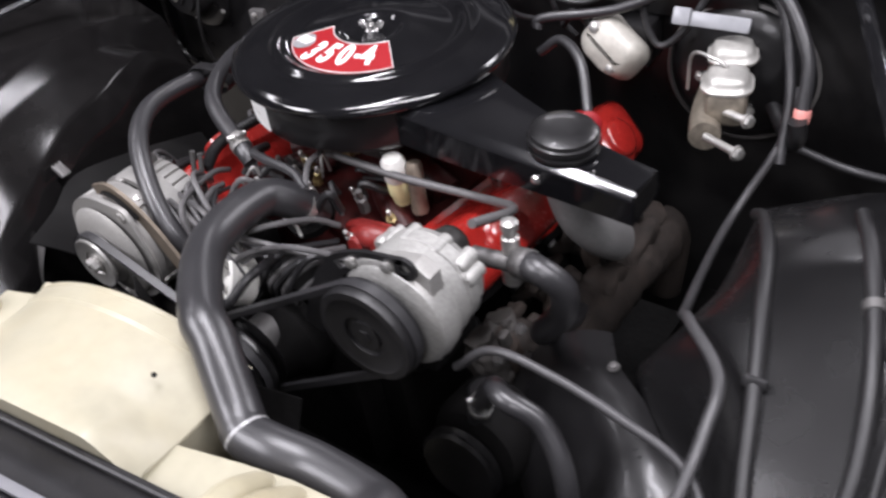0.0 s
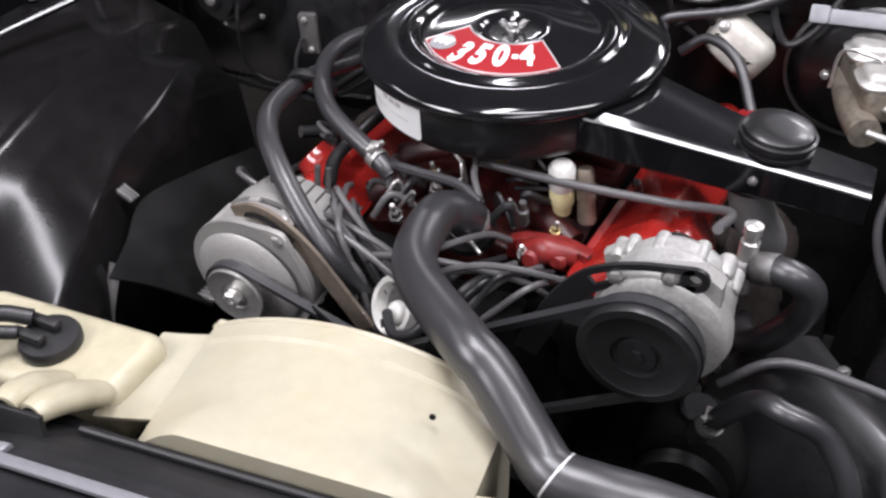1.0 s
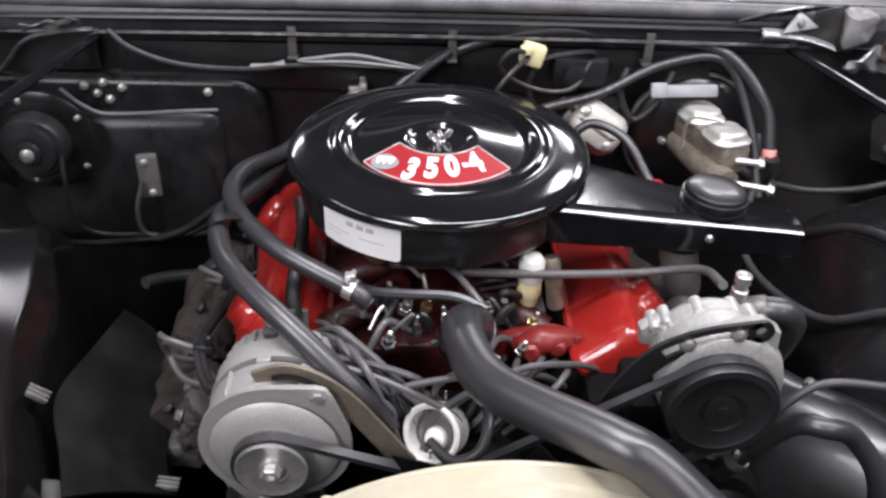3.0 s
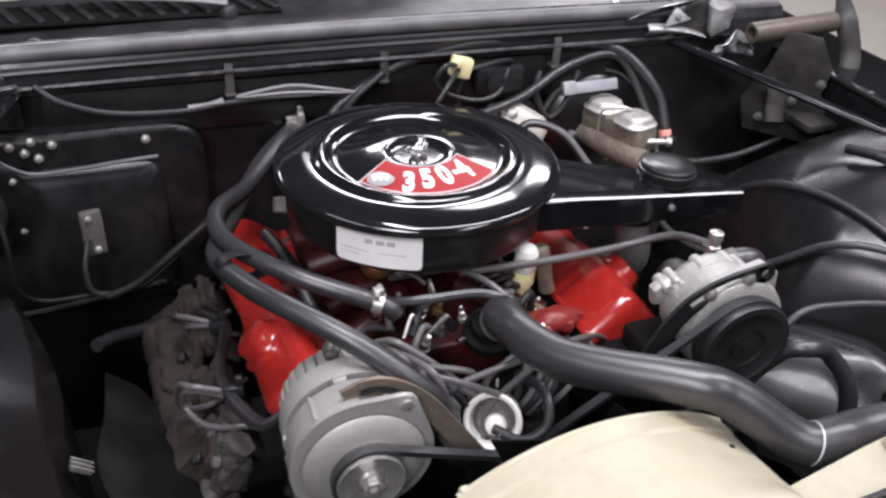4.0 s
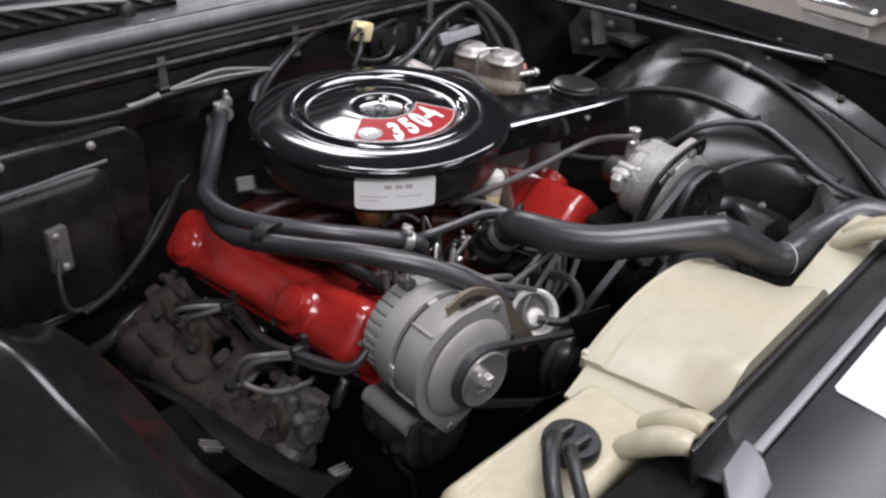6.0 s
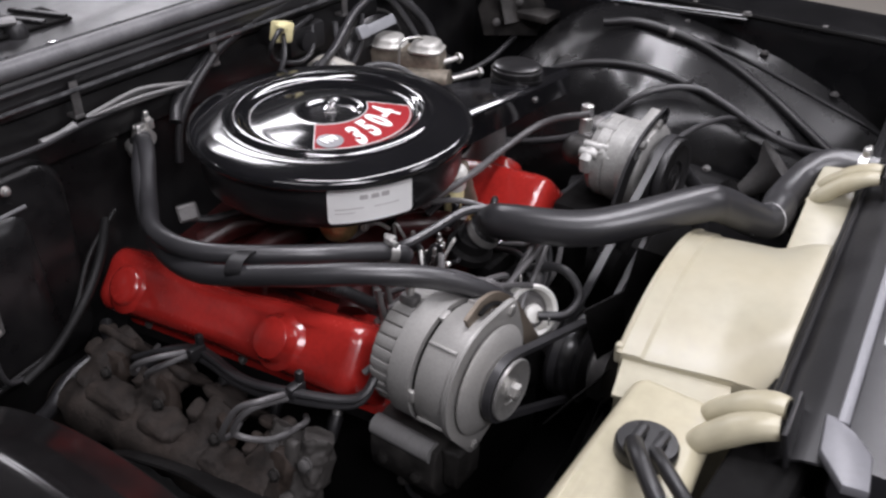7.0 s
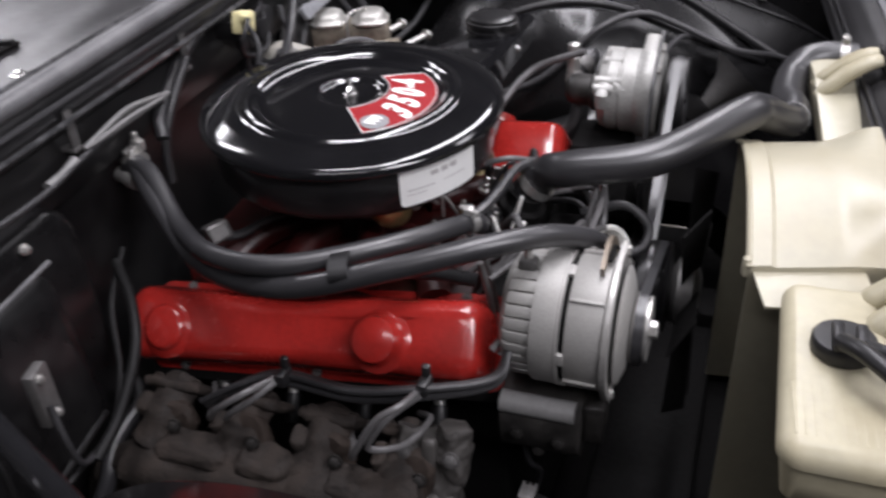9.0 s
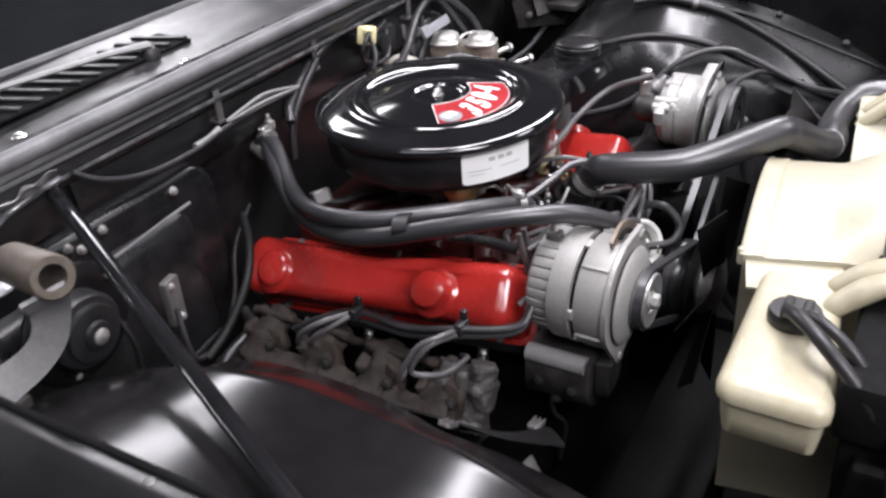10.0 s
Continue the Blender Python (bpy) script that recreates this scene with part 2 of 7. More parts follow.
def prism(bm, poly, m, h, bev=0.0):
    """A flat outline in local xy, carried by the matrix m and thickened by h along local z."""
    lo = [bm.verts.new(m @ V(x, y, 0)) for x, y in poly]
    hi = [bm.verts.new(m @ V(x, y, h)) for x, y in poly]
    k = len(poly)
    fs = [bm.faces.new(lo[::-1]), bm.faces.new(hi)]
    for i in range(k):
        fs.append(bm.faces.new((lo[i], lo[(i + 1) % k], hi[(i + 1) % k], hi[i])))
    if bev:
        es = list({e for e in fs[1].edges} | {e for e in fs[0].edges})
        bmesh.ops.bevel(bm, geom=es, offset=bev, segments=2, affect="EDGES", profile=0.5)


def sheet(bm, f, nu, nv, thick=0.0):
    """A curved sheet f(u, v), u and v from 0 to 1, given some thickness."""
    vs = [[bm.verts.new(f(i / nu, j / nv)) for j in range(nv + 1)] for i in range(nu + 1)]
    fs = [bm.faces.new((vs[i][j], vs[i + 1][j], vs[i + 1][j + 1], vs[i][j + 1])) for i in range(nu) for j in range(nv)]
    if thick:
        bmesh.ops.recalc_face_normals(bm, faces=fs)
        bmesh.ops.solidify(bm, geom=fs, thickness=thick)


def frame_m(o, x, y):
    """A matrix with origin o, local x along x and local y near y."""
    x = Vector(x).normalized()
    z = x.cross(Vector(y)).normalized()
    y = z.cross(x)
    return Matrix.Translation(Vector(o)) @ Matrix((x, y, z)).transposed().to_4x4()


def rounded(w, h, r, k=5):
    """A rectangle's outline with round corners, about its middle."""
    out = []
    for cx, cy, a0 in ((w / 2 - r, h / 2 - r, 0), (-w / 2 + r, h / 2 - r, 90), (-w / 2 + r, -h / 2 + r, 180), (w / 2 - r, -h / 2 + r, 270)):
        for i in range(k + 1):
            a = radians(a0 + 90 * i / k)
            out.append((cx + r * math.cos(a), cy + r * math.sin(a)))
    return out


def rough_up(bm, amount, scale=30.0):
    for v in bm.verts:
        v.co += noise.noise_vector(v.co * scale) * amount


def cast(bm, cuts, times, amount, scale=45.0):
    """Soften a blocky shape into a lumpy casting."""
    bmesh.ops.subdivide_edges(bm, edges=bm.edges[:], cuts=cuts, use_grid_fill=True)
    for _ in range(times):
        bmesh.ops.smooth_vert(bm, verts=bm.verts[:], factor=0.5, use_axis_x=True, use_axis_y=True, use_axis_z=True)
    rough_up(bm, amount, scale)
    rough_up(bm, amount * 0.35, scale * 3)


def base_of(ob):
    while ob.parent:
        ob = ob.parent
    return ob.location.copy()


def mesh_of(name, bm, material, off, angle=40):
    bmesh.ops.recalc_face_normals(bm, faces=bm.faces[:])
    bmesh.ops.translate(bm, verts=bm.verts[:], vec=-off)
    me = bpy.data.meshes.new(name)
    bm.to_mesh(me)
    bm.free()
    me.polygons.foreach_set("use_smooth", [True] * len(me.polygons))
    me.set_sharp_from_angle(angle=radians(angle))
    me.materials.append(material)
    return me


def part(name, bm, material, parent, label="", angle=40):
    ob = new(name, mesh_of(name, bm, material, base_of(parent), angle))
    ob.parent = parent
    return tagged(ob, label)


def thing(name, at, label, category, group="", kind=""):
    ob = new(name)
    ob.location = at
    ob.empty_display_size = 0.02
    return tagged(ob, label, category, group, kind)


def solo(name, bm, material, at, label, category, group="", kind="", angle=40):
    ob = new(name, mesh_of(name, bm, material, Vector(at), angle))
    ob.location = at
    return tagged(ob, label, category, group, kind)


def hose(name, pts, r, material, label, category="hose", seg=14, m=8, wob=0.0, group=""):
    bm = bmesh.new()
    tube(bm, pts, r, seg, m, wob)
    return solo(name, bm, material, pts[0], label, category, group)


def glyph(ch, height, thick, fat=0.0):
    """One built-in letter as a mesh about its own middle, lying in xy."""
    c = bpy.data.curves.new("glyph", "FONT")
    c.body, c.size, c.extrude, c.offset = ch, height, thick, fat
    c.align_x, c.align_y = "CENTER", "CENTER"
    ob = bpy.data.objects.new("glyph", c)
    me = bpy.data.meshes.new_from_object(ob)
    bpy.data.objects.remove(ob)
    bpy.data.curves.remove(c)
    bm = bmesh.new()
    bm.from_mesh(me)
    bpy.data.meshes.remove(me)
    return bm


def bolt(bm, o, axis, r=0.006, h=0.005):
    lathe(bm, [(r * 1.3, 0), (r * 1.3, h * 0.3)], o, axis, 14)
    lathe(bm, [(r, h * 0.3), (r, h), (r * 0.7, h * 1.15)], o, axis, 6)


# ---- the room ----
def room():
    bm = bmesh.new()
    box(bm, (0, 0, -0.05), (13, 13, 0.1))
    solo("floor", bm, FLOORM, (0, 0, 0), "pale beige smooth workshop floor", "floor", kind="structure")
    for name, c, s in (("wall_north", (0, 6.55, 1.6), (13.2, 0.1, 3.3)), ("wall_south", (0, -6.55, 1.6), (13.2, 0.1, 3.3)),
                       ("wall_east", (6.55, 0, 1.6), (0.1, 13, 3.3)), ("wall_west", (-6.55, 0, 1.6), (0.1, 13, 3.3))):
        bm = bmesh.new()
        box(bm, c, s)
        solo(name, bm, PALEW if name == "wall_north" else WALLM, (c[0], c[1], 0), "plain painted workshop wall", "wall", kind="structure")
    bm = bmesh.new()
    box(bm, (0, 0, 3.3), (13.2, 13.2, 0.1))
    solo("ceiling", bm, CEILM, (0, 0, 3.25), "plain dark workshop ceiling", "ceiling", kind="structure")
    for lx, ly, lsx, lsy, watts in LAMPS:
        t = thing("ceiling_light", (lx, ly, 3.25), "long white strip light fixed to the ceiling", "lamp", "strip lights on the ceiling")
        bm = bmesh.new()
        box(bm, (lx, ly, 3.2), (lsx + 0.06, lsy + 0.06, 0.1), 0.01)
        part("housing", bm, WHITE, t)
        bm = bmesh.new()
        box(bm, (lx, ly, 3.14), (lsx, lsy, 0.02), 0.004)
        part("diffuser", bm, LAMPM, t)


room()

# ---- the car's body round the engine ----
def mirror_x(side):
    return (lambda x, y, z: V(side * x, y, z))


def track(y, rows):
    """A value along the car, read from (y, value) rows and eased between them."""
    for (y0, a), (y1, b) in zip(rows, rows[1:]):
        if y <= y0 and y >= y1:
            return a + (b - a) * (y0 - y) / (y0 - y1)
    return rows[0][1] if y > rows[0][0] else rows[-1][1]


EDGE = [(0.14, 0.53, 0.70), (0.05, 0.555, 0.79), (-0.033, 0.578, 0.842), (-0.08, 0.596, 0.860), (-0.12, 0.610, 0.867), (-0.16, 0.621, 0.869), (-0.2, 0.632, 0.867), (-0.24, 0.644, 0.858), (-0.28, 0.656, 0.846), (-0.34, 0.672, 0.818), (-0.40, 0.690, 0.786), (-0.51, 0.735, 0.737), (-0.72, 0.79, 0.62)]
CREST = [(0.14, 0.79), (0.06, 0.88), (0.0, 0.915), (-0.06, 0.930), (-0.14, 0.928), (-0.22, 0.917), (-0.30, 0.905), (-0.39, 0.886), (-0.47, 0.858), (-0.55, 0.822), (-0.72, 0.73)]


MID = [(0.14, 0.64, 0.77), (0.06, 0.665, 0.845), (0.0, 0.678, 0.88), (-0.08, 0.692, 0.905), (-0.147, 0.715, 0.922), (-0.25, 0.748, 0.895), (-0.338, 0.765, 0.852), (-0.413, 0.762, 0.813), (-0.489, 0.758, 0.775), (-0.576, 0.768, 0.731), (-0.72, 0.80, 0.66)]
OUT = [(0.14, 0.74, 0.785), (0.06, 0.75, 0.87), (0.0, 0.755, 0.902), (-0.08, 0.757, 0.917), (-0.16, 0.762, 0.925), (-0.221, 0.775, 0.910), (-0.283, 0.783, 0.893), (-0.366, 0.787, 0.868), (-0.481, 0.797, 0.828), (-0.587, 0.812, 0.786), (-0.72, 0.818, 0.71)]


def wheelhouse_edge(y):
    """The rolled inner edge of the wheelhouse: across and up."""
    return track(y, [(a, b) for a, b, _ in EDGE]), track(y, [(a, c) for a, _, c in EDGE])


def wheelhouse(label):
    foot_x = [(0.14, 0.50), (0.0, 0.525), (-0.15, 0.525), (-0.21, 0.512), (-0.25, 0.545), (-0.32, 0.612), (-0.42, 0.668), (-0.6, 0.70), (-0.81, 0.72)]
    foot_z = [(0.14, 0.50), (-0.15, 0.72), (-0.25, 0.735), (-0.32, 0.735), (-0.42, 0.70), (-0.6, 0.52), (-0.81, 0.36)]
    t = thing("inner_fender", (0.65, -0.3, 0.34), label, "inner fender", "inner fenders")
    bm = bmesh.new()

    def f(u, v):
        y = 0.14 - 0.86 * u
        xe, ze = wheelhouse_edge(y)
        xl, zl = track(y, foot_x), min(track(y, foot_z), ze - 0.02)
        zo = track(y, CREST)
        if v < 0.2:
            return V(xl - 0.01 * (1 - v / 0.2), y, max(0.25, zl - 0.3) + (zl - max(0.25, zl - 0.3)) * v / 0.2)
        if v < 0.5:
            k = (v - 0.2) / 0.3
            return V(xl + (xe - xl) * k, y, zl + (ze - zl) * (k + (0.06 if y > -0.1 else 0.18 - 0.12 * max(0, (y + 0.2) / 0.1)) * math.sin(math.pi * k)))
        k = (v - 0.5) / 0.5
        rows = [(xe, ze)] + [(track(y, [(a, b) for a, b, _ in q]), track(y, [(a, c) for a, _, c in q])) for q in (MID, OUT)] + [(0.83, zo)]
        x = z = 0.0
        for d, w in ((-0.06, 0.2), (-0.03, 0.2), (0.0, 0.2), (0.03, 0.2), (0.06, 0.2)):
            g = min(3 - 1e-6, max(0.0, 3 * (k + d * min(1, 16 * k, 16 * (1 - k)))))
            j = int(g)
            x += w * (rows[j][0] + (rows[j + 1][0] - rows[j][0]) * (g - j))
            z += w * (rows[j][1] + (rows[j + 1][1] - rows[j][1]) * (g - j))
        return V(x, y, z)

    sheet(bm, f, 70, 64, 0.003)
    part("panel", bm, INNER, t, angle=28)
    bm = bmesh.new()
    rim = [wheelhouse_edge(0.1 - 0.05 * i) + (0.1 - 0.05 * i,) for i in range(15)]
    tube(bm, [V(x, y, z + 0.001) for x, z, y in rim], 0.004, 8, 3)
    part("rolled_edge", bm, INNER, t)
    for y in (-0.05, -0.2, -0.36, -0.5):
        bm = bmesh.new()
        bolt(bm, V(0.812, y, track(y, CREST) - 0.003), (0, 0, 1), 0.006)
        part("screw", bm, GREYMET, t)
    # the splash shield below, towards the engine
    sh = thing("splash_shield", (0.55, -0.35, 0.6), "glossy black curved splash shield below the inner fender", "splash shield")
    top_x = [(-0.16, 0.455), (-0.21, 0.487), (-0.25, 0.54), (-0.32, 0.607), (-0.42, 0.663), (-0.56, 0.70)]
    bm = bmesh.new()

    def g(u, v):
        y = -0.16 - 0.38 * u
        xt, zt = track(y, top_x), min(0.732, track(y, foot_z) - 0.004)
        return V(xt - 0.15 * v, y - 0.05 * v, zt - 0.13 * v * v - 0.02 * v + 0.016 * math.sin(math.pi * v))

    sheet(bm, g, 30, 16, 0.003)
    part("panel", bm, SATIN, sh, angle=60)
    for u in (0.15, 0.5, 0.85):
        bm = bmesh.new()
        bolt(bm, g(u, 0.06) + V(0, 0, 0.003), (-0.3, 0, 1), 0.006, 0.005)
        part("screw", bm, GREYMET, sh)
    return t


def left_inner_fender():
    """The inner fender whose rolled crest runs forward and down towards the engine."""
    t = thing("inner_fender", (-0.65, -0.3, 0.34), "glossy black creased inner fender beside the alternator side", "inner fender", "inner fenders")
    edge = curve([(-0.60, 0.12, 0.70), (-0.602, 0.05, 0.775), (-0.598, -0.01, 0.822), (-0.590, -0.07, 0.848), (-0.580, -0.14, 0.853), (-0.572, -0.22, 0.843), (-0.562, -0.30, 0.828), (-0.553, -0.38, 0.805), (-0.550, -0.52, 0.73), (-0.56, -0.8, 0.58)], 6)
    foot = curve([(-0.57, 0.12, 0.70), (-0.565, 0.06, 0.765), (-0.546, 0.0, 0.792), (-0.522, -0.06, 0.781), (-0.503, -0.13, 0.762), (-0.496, -0.215, 0.748), (-0.484, -0.282, 0.705), (-0.455, -0.36, 0.675), (-0.425, -0.50, 0.62), (-0.44, -0.8, 0.50)], 6)
    bm = bmesh.new()

    def f(u, v):
        g = u * (len(edge) - 1)
        i = min(int(g), len(edge) - 2)
        e, d = edge[i].lerp(edge[i + 1], g - i), foot[i].lerp(foot[i + 1], g - i)
        if v < 0.15:
            k = v / 0.15
            return V(d.x + 0.02 * (1 - k), d.y, 0.34 + (d.z - 0.34) * k)
        if v < 0.5:
            k = (v - 0.15) / 0.35
            q = d.lerp(e, k)
            return q + V(0.6, 0, 0.8) * (0.0145 * min(k / 0.38, (1 - k) / 0.62))
        k = (v - 0.5) / 0.5
        zo = max(0.90 - 0.35 * (e.y + 0.1) ** 2, 0.62)
        a, b = 0.165, 0.03
        m = min(1, max(0, (k - a + b) / (2 * b)))
        steep = min(k, a - b) + 2 * b * (m - m * m / 2) * (k > a - b)
        return V(e.x + (-0.83 - e.x) * k, e.y, e.z + (zo - e.z) * (0.52 * steep / a + 0.48 * k))

    sheet(bm, f, 72, 90, 0.003)
    part("panel", bm, INNERL, t, angle=50)
    for y in (-0.05, -0.2, -0.36, -0.5):
        bm = bmesh.new()
        bolt(bm, V(-0.812, y, max(0.90 - 0.35 * (y + 0.1) ** 2, 0.62) + 0.004), (0, 0, 1), 0.006)
        part("screw", bm, GREYMET, t)


def hinge(side, parent):
    """The hood hinge bolted to the fender's rear end."""
    s = mirror_x(side)
    bm = bmesh.new()
    poly = [(-0.07, -0.06), (0.05, -0.07), (0.075, -0.02), (0.05, 0.03), (0.06, 0.075), (0.03, 0.13), (-0.03, 0.135), (-0.05, 0.06), (-0.085, 0.0)]
    prism(bm, poly, frame_m(s(0.775, 0.17, 0.89), (side * 0.75, -0.65, 0), (0, 0, 1)), 0.006, 0.001)
    box(bm, s(0.80, 0.15, 0.875), (0.08, 0.13, 0.014), 0.002)
    h = part("hood_hinge", bm, DULLD, parent, "grimy grey steel hood hinge plate")
    x0, x1, y0, z0 = 0.682, 0.868, 0.20, 1.02
    bm = bmesh.new()
    rr = 1.0 if side > 0 else 1.3
    if side < 0:
        x1 = x0 + 0.125
    lathe(bm, [(0.011 * rr, 0), (0.017 * rr, 0), (0.0185 * rr, 0.003), (0.0185 * rr, x1 - x0 - 0.003), (0.017 * rr, x1 - x0), (0.011 * rr, x1 - x0), (0.011 * rr, 0.0)], s(x0, y0, z0) if side > 0 else V(-0.73, 0.02, 1.035), (1, 0.06, 0.03) if side > 0 else (0.25, 0.93, -0.25), 24, caps=False)
    part("sleeve", bm, HINGE, h, "tan tubular hinge sleeve")
    if side < 0:
        bm = bmesh.new()
        c = curve([(-0.742, 0.028, 1.02), (-0.727, 0.05, 0.985), (-0.732, 0.06, 0.95), (-0.752, 0.07, 0.928), (-0.785, 0.085, 0.912), (-0.812, 0.095, 0.90)], 5)
        rows = []
        for i, p in enumerate(c):
            w = (c[min(i + 1, len(c) - 1)] - c[max(i - 1, 0)]).normalized()
            e = w.cross(V(-0.43, -0.77, 0.53)).normalized()
            half = 0.024 - 0.006 * math.sin(math.pi * i / (len(c) - 1))
            k = w.cross(e).normalized() * 0.0025
            rows.append([p + e * half + k, p - e * half + k, p - e * half - k, p + e * half - k])
        skin(bm, rows)
        part("swan_bracket", bm, DULL, h, "pale grey curved steel bracket")
    bm = bmesh.new()
    lathe(bm, [(0.006, 0), (0.038, 0.0), (0.04, 0.003), (0.04, 0.009), (0.034, 0.012), (0.018, 0.013), (0.016, 0.018), (0.006, 0.02)], s(0.85, 0.14, 0.91), (-side * 0.5, -0.75, 0.3), 28)
    part("pivot_gear", bm, DULLD, h)
    bm = bmesh.new()
    tube(bm, [s(0.86, 0.13, 0.90), s(0.89, 0.17, 0.97), s(0.885, 0.20, 1.03), s(0.90, 0.24, 1.06)], [0.02, 0.018, 0.02, 0.012], 8, flat=0.35)
    part("link", bm, DULLD, h)
    bm = bmesh.new()
    tube(bm, [s(0.75, 0.16, 0.86), s(0.76, 0.19, 0.94), s(0.77, 0.2, 1.01)], [0.022, 0.02, 0.016], 8, flat=0.35)
    part("link", bm, DULLD, h)
    for dx, dy, dz in ((0.0, 0, 0.02), (0.03, -0.03, 0.06), (-0.04, 0.03, -0.02)):
        bm = bmesh.new()
        bolt(bm, s(0.772 + dx, 0.16 + dy, 0.88 + dz), (-side * 0.6, -0.7, 0), 0.007)
        part("bolt", bm, GREYMET, h)


def fender(side, label):
    s = mirror_x(side)
    t = thing("fender", tuple(s(0.9, -0.3, 0.3)), label, "fender", "fenders")
    bm = bmesh.new()

    def f(u, v):
        y = 0.62 - 1.75 * u
        prof = [(0.815, 0.60), (0.82, 0.88), (0.822, 0.938), (0.827, 0.950), (0.838, 0.9535), (0.90, 0.9545), (0.975, 0.9545), (0.995, 0.949), (1.008, 0.930), (1.015, 0.8), (1.02, 0.45)]
        g = v * (len(prof) - 1)
        j = min(int(g), len(prof) - 2)
        a, b = prof[j], prof[j + 1]
        k = g - j
        return s(a[0] + (b[0] - a[0]) * k, y, a[1] + (b[1] - a[1]) * k)

    sheet(bm, f, 24, 36, 0.002)
    part("panel", bm, FENDM, t)
    bm = bmesh.new()
    tube(bm, [s(0.826, 0.55, 0.948), s(0.826, -0.2, 0.95), s(0.826, -1.0, 0.948)], 0.005, 8)
    part("lip_seal", bm, DEEPBLACK, t, "thin rubber strip along the lip")
    for y in (0.3, 0.05, -0.2, -0.45, -0.7):
        bm = bmesh.new()
        bolt(bm, s(0.84, y, 0.949), (0, 0, 1), 0.006)
        part("bolt", bm, GREYMET, t)
    hinge(side, t)


left_inner_fender()
wheelhouse("glossy black inner fender behind the compressor")
fender(-1, "black painted front fender edge")
fender(1, "black painted front fender edge beside pale floor")


def firewall():
    t = thing("firewall", (0, 0.32, 0.3), "black painted steel firewall with dents and dust", "firewall", kind="structure")
    bm = bmesh.new()
    sheet(bm, lambda u, v: V(-0.84 + 1.68 * u, 0.31 + 0.012 * math.sin(u * 9) * math.sin(v * 5) + 0.03 * max(0, v - 0.8), 0.3 + 0.7 * v), 40, 18, 0.004)
    part("panel", bm, WALLP, t)
    bm = bmesh.new()
    sheet(bm, lambda u, v: V(-0.5 + 0.95 * u, 0.297 - 0.006 * math.sin(v * 3.14), 0.90 + 0.075 * v), 20, 6, 0.004)
    part("upper_rib", bm, WALLP, t)
    for x in (-0.223, 0.028, 0.34):
        bm = bmesh.new()
        box(bm, (x, 0.272, 0.985), (0.014, 0.004, 0.055), 0.0015)
        box(bm, (x, 0.284, 0.96), (0.016, 0.03, 0.006), 0.0015)
        part("clip", bm, GREYMET, t, "grey steel hose clip")
    for i in range(8):
        bm = bmesh.new()
        bolt(bm, V(-0.18 + 0.04 * i, 0.296, 0.925), (0, -1, 0), 0.004, 0.004)
        part("screw", bm, GREYMET, t)


firewall()


